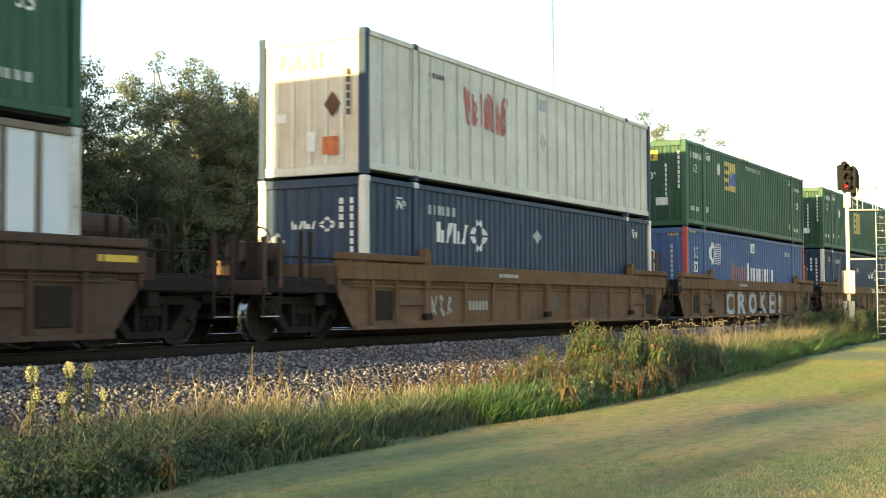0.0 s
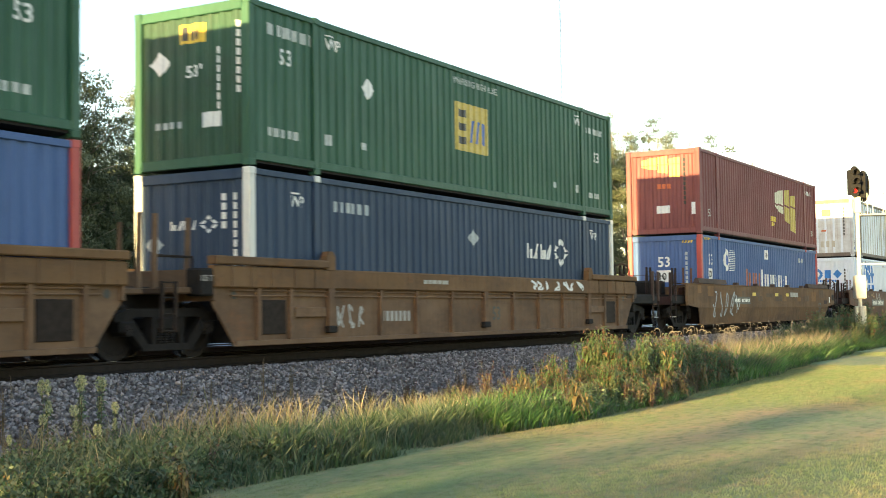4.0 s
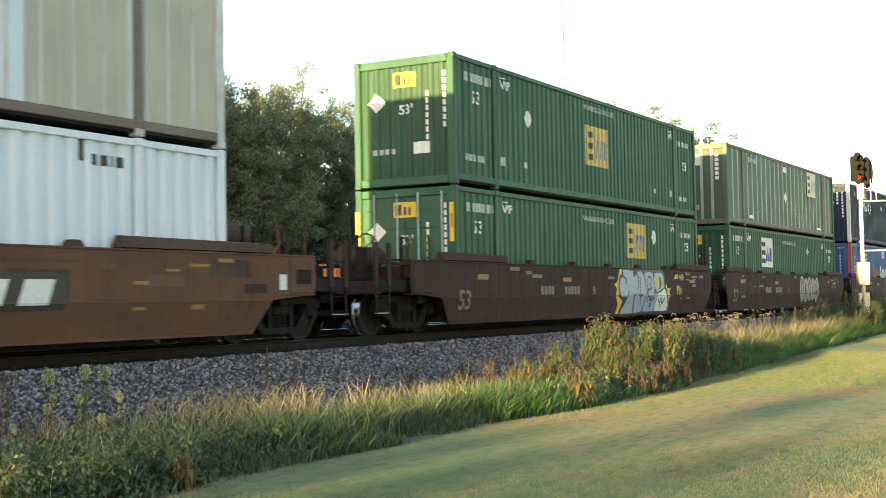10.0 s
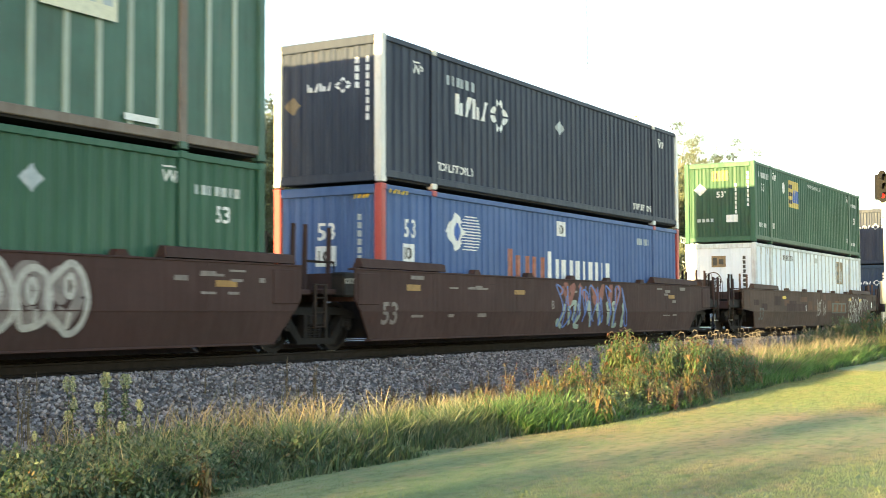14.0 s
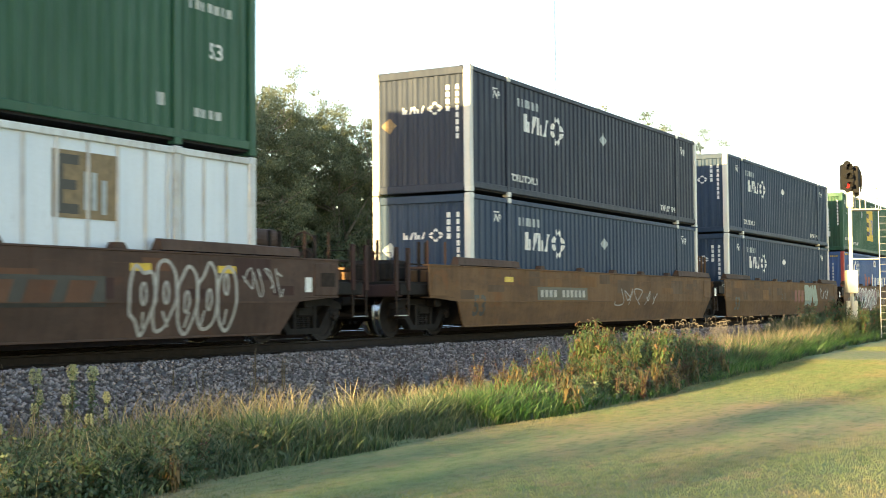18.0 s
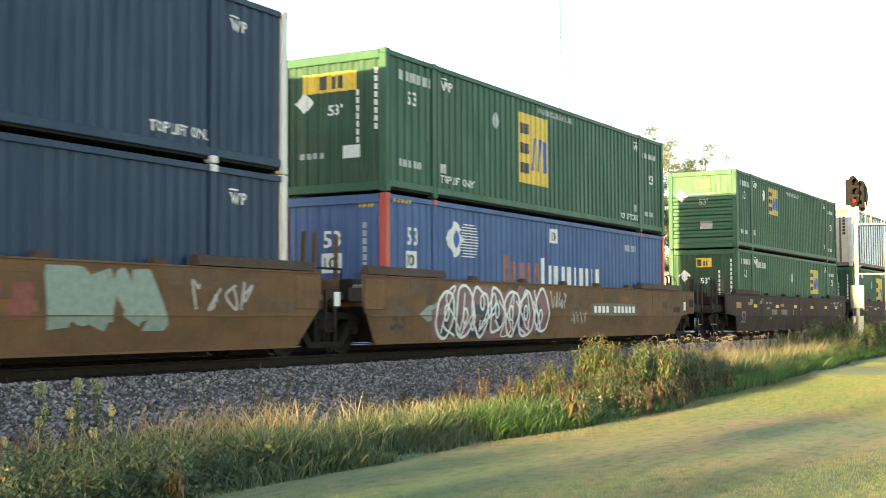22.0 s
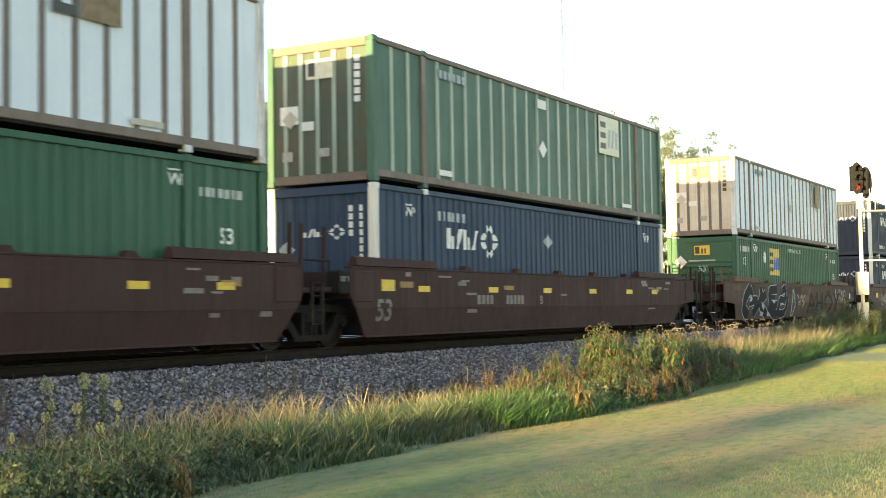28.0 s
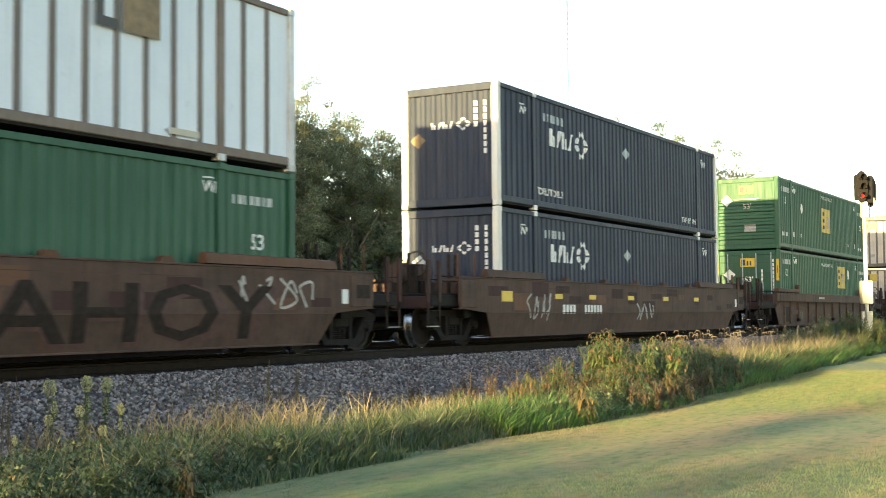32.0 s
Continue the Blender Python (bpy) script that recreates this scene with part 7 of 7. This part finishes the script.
def dark_tag():
    at = sprayed(-0.1, 6.2, 0.2, 1.42)
    strokes = [(at((16, 36), (6, 24), (4, 12), (14, 3)), 0.30), (at((16, 36), (19, 28), (17, 17)), 0.24), (at((14, 19), (29, 21), (22, 6)), 0.22), (at((37, 37), (38, 26), (24, 3)), 0.26), (at((48, 29), (37, 17), (52, 3)), 0.26),
               (at((73, 35), (57, 32), (58, 16), (73, 15)), 0.24), (at((57, 24), (68, 24)), 0.2), (at((54, 14), (70, 4), (80, 4)), 0.28), (at((85, 33), (93, 36), (91, 22), (80, 21), (77, 6), (92, 6), (98, 26)), 0.22)]
    m = mark("sprayed_edge", [q for p, w in strokes for q in ribbon(p, 1.35 * w + 0.06)], D_SILVER, 0.004) + mark("sprayed_fill", [q for p, w in strokes for q in ribbon(p, 1.35 * w)], SOOT, 0.007)
    m += mark("sprayed_fill", [at((14, 20), (18, 28), (20, 23), (18, 20)), at((38, 20), (46, 14), (45, 9), (40, 14)), at((40, 8), (46, 6), (44, 2), (38, 3)), at((60, 22), (70, 22), (66, 17)), at((80, 18), (88, 18), (82, 14)), at((53, 9), (60, 4), (62, 2), (54, 2))], D_SILVER, 0.009)
    m += mark("sprayed_edge", [[(6.75, 0.22), (7.05, 0.22), (7.3, 0.6), (7.1, 1.28), (6.95, 1.28), (6.7, 0.7)]], D_SILVER, 0.004) + mark("sprayed_fill", [[(6.82, 0.26), (7.0, 0.26), (7.2, 0.6), (7.05, 1.2), (6.98, 1.2), (6.78, 0.7)]], INK, 0.006)
    return m + mark("sprayed_edge", word("AHOY", 9.08, 0.26, 0.92, 1.75), D_OXIDE, 0.004) + mark("sprayed_word", word("AHOY", 9.2, 0.34, 0.85, 1.75), IRON, 0.008) + mark("sprayed_line", scrawl(43, 7.6, 8.9, 0.5, 1.1, 3, 0.04) + scrawl(44, 14.3, 16.5, 0.8, 1.35, 4, 0.05), D_FADED, 0.004)


# ---- the train ----
FRONT = [-2.91, 20.73, 40.27, 60.23, 84.1, 107.9, 131.72, 151.31, 170.95, 194.79, 218.69, 238.31, 257.7, 281.6, 301.18, 320.72, 344.48, 368.37, 392.29, 416.14]
TRAVEL = [(0, 0.00), (1, 10.84), (2, 21.68), (2.5, 27.11), (4.5, 48.79), (5, 54.20), (6, 65.01), (7, 75.77), (8, 86.49), (9, 97.18), (10, 107.88), (11, 118.62), (12, 129.38), (13, 140.13), (13.5, 145.50), (15.5, 166.91), (16, 172.26), (17, 182.99), (18, 193.71), (19, 204.45), (20, 215.17), (21, 225.85), (22, 236.50), (23, 247.12), (24, 257.72), (24.5, 263.02), (26.5, 284.14), (27, 289.44), (28, 300.07), (30, 321.35), (31, 332.01), (32, 342.67)]
MOVING = []


def place_stack(i, car, lower, upper):
    for ob, z in ((car, 0.0), (lower, 0.30), (upper, 3.20)):
        ob.location = (FRONT[i], TRACK_Y, z)
        MOVING.append((ob, FRONT[i], z))


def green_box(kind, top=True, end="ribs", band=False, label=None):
    return container(label or "dark green corrugated steel container with a square gold logo panel", "fine", GREEN, GREEN, green_side(kind, top), green_end(band, end == "slats"), end, dirty_toned_end=GREEN_END)


def navy_box(mat=NAVY, rear_logo=False, top=False, pale=False, grey=False):
    lab = "navy blue corrugated container with white corner posts and logo" if mat is NAVY else "blue-black corrugated container with white corner posts and logo"
    return container(lab, "fine", mat, POST_WHITE, navy_side(rear_logo, top, pale), navy_end(grey, pale), "ribs")


def blue_box():
    return container("bright blue corrugated container with red corner posts and long lettering", "fine", BLUE, POST_RED, blue_side(), blue_end(), "ribs")


def batten_box(faded):
    if faded:
        return container("dirty white container with grey upright battens and rust-streaked end", "batten", WHITE, RUSTED_WHITE, batten_side(True), batten_end(True), "flat", RIB_GREY, dirty_toned_end=DIRTY_SUNNED, rail=RAIL_GRIME)
    return container("faded green container with pale upright battens and a square logo panel", "batten", TEAL, TEAL, batten_side(False), batten_end(False), "flat", RIB_PALE, dirty_toned_end=GRIMY_GREEN, rail=RAIL_GRIME)


def cream_box():
    m = mark("torn_lettering", scrawl(61, 4.2, 6.4, 1.4, 2.35, 6, 0.09) + scrawl(62, 4.3, 6.3, 1.45, 2.3, 7, 0.05), D_RED, 0.006)
    m += mark("hazard_diamond", diamond(8.36, 1.52, 0.22, 0.25), PATCH, 0.004) + mark("small_plate", rect(8.1, 8.6, 2.3, 2.6), D_GREY) + mark("number_marking", bars(2.6, 2.3, 0.1, (1, 1, 1, 1, 1)), D_DARK)
    e = mark("torn_lettering", scrawl(63, -0.8, 0.3, 2.15, 2.5, 6, 0.05), PATCH, 0.004) + mark("hazard_diamond", diamond(0.52, 1.42, 0.2, 0.26), RUST) + mark("placard", rect(0.28, 0.66, 0.42, 0.78), D_ORANGE) + mark("placard", rect(-0.9, -0.6, 1.12, 1.3) + rect(-0.1, 0.12, 0.5, 0.9), D_WHITE) + up_to_down(0.85, 2.1, 0.09, 6, D_DARK)
    return container("cream-white plated container with torn red lettering and a grimy end", "plate", CREAM, NAVY, m, e, "flat", CREAM, dirty_toned_end=DIRTY_SUNNED)


def white_box(kind):
    if kind == "high":
        # grey repair patches and one narrow black upright mark
        m = mark("paint_patch", rect(7.18, 7.62, 0.26, 2.74) + rect(8.33, 8.94, 0.26, 2.74) + rect(12.0, 14.0, 0.26, 2.74) + rect(14.3, 15.95, 0.26, 2.74), PATCH, 0.004) + mark("open_seam", rect(11.74, 11.98, 1.7, 2.6), BLACK, 0.01)
        m += mark("number_marking", bars(3.4, 2.3, 0.16, (0.6, 0.6, 0.6, 0.6, 0.9, 0.9)), D_DARK, 0.008) + mark("size_mark", word("53", 0.3, 0.6, 0.2), D_DARK, 0.008) + mark("small_plate", rect(0.3, 0.55, 0.35, 0.5), D_BLUE, 0.008)
        e = [("logo_panel", rect(-0.22, 0.22, 2.05, 2.38), D_ORANGE, 0.004)] + mark("placard", rect(-0.25, -0.02, 1.28, 1.36), D_ORANGE) + up_to_down(0.82, 2.45, 0.07, 9, D_DARK) + mark("stencil_marking", bars(-0.3, 0.5, 0.3, (0.5, 0.5, 0.5)), PATCH)
        return container("white plated container with grey repair patches and an orange end label", "plate", WHITE, RUSTED_WHITE, m, e, "flat", WHITE, dirty_toned_end=RUSTED_WHITE, rail=RAIL_GRIME)
    if kind == "blue_logo":
        ring = []
        for i in range(20):
            a0, a1 = i * math.pi / 10, (i + 1) * math.pi / 10
            p = lambda a, r: (2.92 + r * 0.43 * math.cos(a), 2.08 + r * 0.47 * math.sin(a))
            ring.append([p(a0, 0.58), p(a1, 0.58), p(a1, 1.0), p(a0, 1.0)])
        m = mark("logo_mark", ring, D_SKY) + mark("logo_mark", [[(3.48, 1.62), (4.05, 1.62), (4.05, 2.0), (3.48, 2.2)], [(3.48, 2.3), (4.05, 2.1), (4.05, 2.54), (3.48, 2.54)]] + diamond(4.56, 2.08, 0.42, 0.46), D_SKY)
        m += wordy(2.58, 4.95, 1.24, 1.58, D_SKY, (0.5, 1, 1, 1, 1, 1, 1, 1, 1, 1), 1.15) + mark("number_marking", bars(7.4, 2.5, 0.12, (1, 0.8, 1, 0.8, 1, 1, 0.8)), D_FADED) + mark("number_marking", bars(13.2, 2.4, 0.16, (1, 0.6, 0.6, 0.6)), D_DARK)
        m += mark("casting_patch", rect(2.2, 2.32, 2.45, 2.75) + rect(2.9, 3.0, 2.45, 2.75) + rect(13.0, 13.1, 2.45, 2.75), BLACK)
        e = mark("logo_mark", ribbon([(-0.3, 2.05), (-0.48, 2.25), (-0.66, 2.05), (-0.48, 1.84), (-0.3, 2.05)], 0.13) + rect(-0.16, 0.14, 1.84, 2.25) + diamond(0.46, 2.05, 0.22, 0.22), D_SKY) + mark("word_mark", bars(-0.65, 1.66, 0.1, (0.8,) * 10, 0.4), D_SKY) + up_to_down(0.78, 2.3, 0.07, 8, D_DARK) + up_to_down(-0.9, 2.2, 0.05, 6, D_DARK)
        return container("white corrugated container with a large bright blue logo", "wide", WHITE, WHITE, m, e, "ribs")
    m = [("logo_panel", rect(11.6, 12.86, 1.62, 2.58), D_BRONZE, 0.004), ("logo_mark", rect(11.66, 11.8, 1.68, 2.52) + rect(11.8, 12.05, 2.02, 2.16) + rect(11.8, 12.1, 1.68, 1.82) + rect(11.8, 12.1, 2.38, 2.52), D_DARK, 0.008), ("logo_mark", rect(12.2, 12.3, 1.75, 2.3) + rect(12.35, 12.45, 1.75, 2.3) + rect(12.55, 12.65, 1.7, 2.2), D_GREY, 0.008)]
    m += mark("number_marking", bars(3.55, 2.36, 0.2, (0.6, 0.6, 0.6, 0.5, 0.4, 0.7, 0.7)), D_DARK, 0.006) + mark("small_plate", rect(8.0, 8.5, 2.4, 2.6), D_GREY, 0.006) + mark("casting_patch", [q for x in (0.8, 1.5, 2.6, 3.2, 4.4, 6.0, 9.0) for q in rect(x, x + 0.07, 2.5, 2.74)], D_FADED, 0.006)
    e = [("logo_panel", rect(-0.32, 0.2, 2.02, 2.42), D_BRONZE, 0.004), ("logo_mark", rect(-0.27, -0.12, 2.08, 2.36) + rect(-0.05, 0.12, 2.12, 2.3), D_DARK, 0.008)] + up_to_down(0.82, 2.4, 0.1, 8, D_DARK)
    return container("white plated container with a weathered square logo panel", "plate", WHITE, RUSTED_WHITE, m, e, "flat", WHITE, rail=RUSTED_WHITE)


def maroon_box():
    def sail(x, z, k, w=None):
        out = []
        for i, (a, b, lo, hi) in enumerate(((0.0, 0.42, 1.05, 1.95), (0.5, 1.3, 0.85, 2.1), (1.4, 2.2, 0.45, 2.2), (2.3, 3.2, 0.0, 2.0))):
            cut_z = 1.25 + 0.12 * i - 0.1 * i
            out.append([(x + a * k, z + (lo + 0.12) * k * 0.8), (x + b * k, z + lo * k * 0.8), (x + b * k, z + (cut_z - 0.05) * k * 0.8), (x + a * k, z + (cut_z + 0.02) * k * 0.8)])
            out.append([(x + a * k, z + (cut_z + 0.1) * k * 0.8), (x + b * k, z + (cut_z + 0.04) * k * 0.8), (x + b * k, z + hi * k * 0.8), (x + a * k, z + (hi - 0.1) * k * 0.8)])
        return out
    s = sail(9.5, 0.58, 1.0)
    m = mark("logo_panel", s[:4], D_IVORY) + mark("logo_panel", s[4:], D_GOLD) + mark("logo_mark", bars(8.9, 0.9, 0.2, (0.9, 0.9, 0.9), 0.3) + bars(8.95, 0.72, 0.14, (0.9, 0.9, 0.9), 0.3), D_YELLOW) + mark("number_marking", bars(14.4, 2.33, 0.18, (1, 0.4, 0.8, 0.8, 0.8)), D_WHITE)
    m += mark("size_mark", word("53", 1.0, 0.62, 0.26) + word("53", 15.2, 0.6, 0.24), D_FADED)
    e = sail(-0.75, 1.92, 0.42)
    em = mark("logo_panel", e, D_GOLD) + mark("logo_mark", bars(-0.2, 1.55, 0.16, (0.8, 0.8, 0.8), 0.25), D_ORANGE) + mark("placard", rect(-0.25, 0.22, 0.72, 0.98), D_WHITE) + up_to_down(0.72, 2.55, 0.07, 10, D_DARK) + mark("placard", rect(1.0, 1.12, 0.65, 1.05), D_WHITE, 0.05)
    return container("maroon corrugated steel container with a pale sail-shaped logo", "fine", MAROON, MAROON, m, em, "ribs")


def train():
    ribbed = "weathered tan well car with upright ribs along its side"
    croken = []
    for ch, x, w in (("C", 3.95, 1.0), ("R", 5.45, 1.05), ("O", 6.95, 1.0), ("K", 8.42, 1.0), ("E", 9.78, 0.85), ("!", 11.15, 0.35)):
        s = w / (WORDS[ch][0] * 0.80)
        croken += mark("sprayed_fill", scrawl(int(x * 10), x + w, x + w + 0.34, 0.3, 1.0, 2, 0.16), D_BRONZE, 0.002)
        croken += mark("sprayed_edge", word(ch, x - 0.05, 0.235, 0.85, s * 1.03) + word(ch, x - 0.12, 0.22, 0.85, s), D_DARK, 0.005)
        croken += mark("sprayed_letter", word(ch, x - 0.03, 0.26, 0.80, s) + word(ch, x + 0.03, 0.26, 0.80, s * 0.98) + word(ch, x + 0.08, 0.27, 0.79, s * 0.96), D_SILVER, 0.010)
    dim = mark("stencil_marking", bars(5.4, 1.26, 0.08, (2, 1.5, 2.5, 2, 3)), D_FADED, 0.006)
    number = mark("number_marking", bars(3.95, 0.52, 0.2, (0.5,) * 7, 0.3), D_FADED) + mark("size_mark", word("53", 8.6, 0.5, 0.3), D_DARK) + mark("sprayed_line", scrawl(31, 2.4, 3.4, 0.4, 0.85, 3, 0.05), D_FADED) + dim
    tan_marks = mark("size_mark", word("53", 2.6, 0.42, 0.32), D_DARK) + dim
    place_stack(0, well_car("dark weathered brown well car with upright ribs along its side", "ribbed", UMBER, "coupled", "coupled", mark("reflector", rect(16.3, 17.1, 1.28, 1.38), D_YELLOW) + mark("sprayed_line", scrawl(33, 13.4, 14.6, 0.7, 1.0, 3, 0.04), D_FADED), brake_rear=True), batten_box(True), green_box("b"))
    place_stack(1, well_car(ribbed, "ribbed", TAN, "coupled", "joint", number, brake_front=True), navy_box(), cream_box())
    place_stack(2, well_car("tan ribbed well car with pale blue sprayed lettering on its side", "ribbed", TAN, "joint", "joint", tan_marks + croken), blue_box(), green_box("a"))
    place_stack(3, well_car(ribbed, "ribbed", TAN, "joint", "coupled", number + mark("sprayed_line", scrawl(35, 10.3, 13.6, 1.18, 1.42, 7, 0.06), D_WHITE, 0.006)), navy_box(rear_logo=True), green_box("b"))
    place_stack(4, well_car("ochre yellow smooth-sided well car with faint blue spray paint", "smooth", OCHRE, "coupled", "coupled", plate_marks(2.9, 4.9, 0.84, 1.1) + mark("sprayed_line", scrawl(36, 0.5, 3.6, 0.4, 1.3, 5, 0.06), D_GREY) + mark("size_mark", word("53", 15.3, 0.5, 0.4), D_DARK) + reflectors(1.2, (5.2, 8.3, 9.9)) + worn_panels(4, OCHRES) + mark("paint_patch", rect(10.6, 11.8, 1.12, 1.3), D_FADED), brake_front=False, brake_rear=False), blue_box(), maroon_box())
    place_stack(5, well_car("rust-brown smooth-sided well car with black number plate and logo plate", "smooth", RUST, "coupled", "coupled", plate_marks(3.13, 6.26, 0.74, 1.07) + logo_plate(9.86, 12.48, 0.62, 1.12, None, BLACK) + mark("size_mark", word("53", -0.36, 0.42, 0.44), D_DARK) + mark("sprayed_line", scrawl(38, 4.3, 5.4, 0.95, 1.42, 4, 0.04) + scrawl(39, 8.7, 9.9, 0.6, 1.2, 4, 0.04), D_FADED) + stencils(3, D_AMBER) + worn_panels(5, RUSTS)), white_box("blue_logo"), white_box("high"))
    place_stack(6, well_car("dark brown well car with silver and yellow spray paint", "smooth", BROWN, "coupled", "joint", brown_marks(4, "B") + silver_tag()), green_box("c", False, "doors"), green_box("b"))
    place_stack(7, well_car("dark brown well car with pale bubble-shaped spray paint", "smooth", BROWN, "joint", "joint", brown_marks(5, "C") + mark("sprayed_edge", bubbles(52, 8.95, 12.0, 0.36, 1.44, 5, 0.10), D_FADED, 0.006) + mark("sprayed_fill", bubbles(53, 9.0, 11.9, 0.45, 1.38, 5, 0.2), D_STENCIL, 0.004)), green_box("d", False), batten_box(False))
    place_stack(8, well_car("dark brown well car with green and red zigzag spray paint", "smooth", BROWN, "joint", "coupled", brown_marks(6, "B", False) + mark("sprayed_fill", scrawl(55, 7.2, 11.7, 0.3, 1.0, 8, 0.12), D_MINT, 0.005) + mark("sprayed_fill", scrawl(56, 7.4, 11.3, 0.85, 1.42, 7, 0.14), D_REDDISH, 0.007) + mark("sprayed_line", scrawl(57, 7.1, 11.7, 0.3, 1.4, 9, 0.05), D_BLUE, 0.009), brake_rear=False), blue_box(), navy_box(INK, top=True, grey=True))
    place_stack(9, well_car("brown smooth-sided well car with white sprayed tags", "smooth", UMBER, "coupled", "coupled", mark("number_plate", rect(3.1, 6.0, 0.72, 1.03), BROWN) + mark("unit_letter", word("S", 5.75, 0.76, 0.22), D_WHITE, 0.008) + logo_plate(9.9, 12.4, 0.66, 1.1, RUST, BLACK) + mark("size_mark", word("53", -0.3, 0.45, 0.42), D_DARK) + mark("sprayed_line", scrawl(58, 7.4, 8.9, 0.5, 1.24, 3, 0.04) + bubbles(59, 12.9, 15.4, 0.2, 1.40, 5, 0.06) + scrawl(60, 15.5, 16.7, 0.8, 1.3, 4, 0.03), D_FADED, 0.009) + reflectors(1.25, (2.6, 12.9, 14.9)) + worn_panels(9, UMBERS)), white_box("panel"), green_box("a"))
    place_stack(10, well_car("tan smooth-sided well car with a black number plate", "smooth", OCHRE, "coupled", "joint", plate_marks(3.08, 6.18, 0.76, 1.08, True) + mark("size_mark", word("53", -0.24, 0.42, 0.46), D_DARK) + reflectors(1.24, (1.3,)) + mark("sprayed_line", scrawl(71, 8.0, 12, 0.6, 1.1, 5, 0.03), D_FADED) + worn_panels(10, OCHRES), brake_front=False), navy_box(), navy_box(INK, top=True, grey=True))
    place_stack(11, well_car("tan smooth-sided well car with red logo marks and mint spray paint", "smooth", OCHRE, "joint", "joint", logo_plate(8.5, 10.4, 0.56, 1.28, D_REDDISH) + mark("sprayed_fill", scrawl(72, 10.45, 12.75, 0.5, 1.42, 5, 0.4), D_MINT, 0.005) + mark("size_mark", word("53", 0.14, 0.42, 0.46), D_DARK) + mark("unit_letter", word("C", 6.6, 0.8, 0.2), D_DARK) + worn_panels(11, OCHRES) + mark("sprayed_line", scrawl(73, 13.4, 15, 0.8, 1.3, 4, 0.05), D_FADED)), navy_box(pale=True), navy_box(NAVY, top=True, pale=True))
    place_stack(12, well_car("tan smooth-sided well car with large mauve and white spray paint", "smooth", OCHRE, "joint", "coupled", worn_panels(12, OCHRES) + big_tag() + plate_marks(9.87, 13.2, 0.74, 1.06) + mark("size_mark", word("53", -0.1, 0.45, 0.44), D_DARK)), blue_box(), green_box("e", True, "ribs", True))
    place_stack(13, well_car("dark brown well car with yellow reflector patches", "smooth", BROWN, "coupled", "joint", brown_marks(13, "B") + reflectors() + mark("reflector", rect(-0.9, -0.3, 1.0, 1.22), D_AMBER), brake_front=False), green_box("c2", False), green_box("a", True, "slats"))
    place_stack(14, well_car("dark brown well car with yellow reflector patches", "smooth", BROWN, "joint", "joint", brown_marks(14, "C", False) + reflectors() + mark("reflector", rect(-0.08, 0.4, 1.05, 1.27), D_YELLOW)), green_box("e", False, "ribs", True), batten_box(True))
    place_stack(15, well_car("dark brown well car with yellow reflector patches", "smooth", BROWN, "joint", "coupled", brown_marks(15, "B", True) + reflectors() + mark("reflector", rect(-0.08, 0.4, 1.05, 1.27), D_YELLOW), brake_rear=False), navy_box(), batten_box(False))
    place_stack(16, well_car("weathered brown well car with black and silver spray paint", "smooth", UMBER, "coupled", "coupled", worn_panels(16, UMBERS) + dark_tag(), brake_front=False, brake_rear=False, hood=RUST), green_box("a", False, "slats"), batten_box(True))
    place_stack(17, well_car("brown well car with white number and yellow reflector patches", "smooth", UMBER, "coupled", "coupled", reflectors(1.12, (2.6, 4.7, 7.4, 10.2, 13.0)) + mark("reflector", rect(-0.25, 0.3, 0.98, 1.22), D_YELLOW) + worn_panels(17, UMBERS) + mark("number_marking", bars(3.05, 0.7, 0.22, (0.7, 0.7, 0.7, 0.7), 0.25) + bars(4.4, 0.7, 0.22, (0.6,) * 6, 0.3), D_WHITE) + mark("sprayed_line", scrawl(81, 1.0, 2.4, 0.5, 1.2, 4, 0.05) + scrawl(82, 8.0, 9.4, 0.5, 1.0, 4, 0.05), D_FADED)), navy_box(INK), navy_box(INK, top=True, grey=True))
    place_stack(18, well_car("dark weathered well car with upright ribs along its side", "ribbed", UMBER, "coupled", "coupled", tan_marks), green_box("c", False, "doors"), green_box("b", True, "slats"))
    place_stack(19, well_car("dark weathered well car with upright ribs along its side", "ribbed", UMBER, "coupled", "coupled", ()), batten_box(True), batten_box(True))


train()


# ---- what moves ----
def motions():
    for ob, x, z in MOVING:
        walk(ob, [(t, pose(x - s, TRACK_Y, z)) for t, s in TRAVEL])
    times = [i / 30 for i in range(0, 961)]
    gone = np.interp(times, [t for t, _ in TRAVEL], [s for _, s in TRAVEL])
    turns = {sx: [(t, pose(sx, 0, 0.457, 0, -math.degrees(d / 0.457), 0)) for t, d in zip(times, gone)] for sx in (-0.91, 0.91)}
    for wheel, sx in WHEELSETS:
        walk(wheel, turns[sx])


motions()
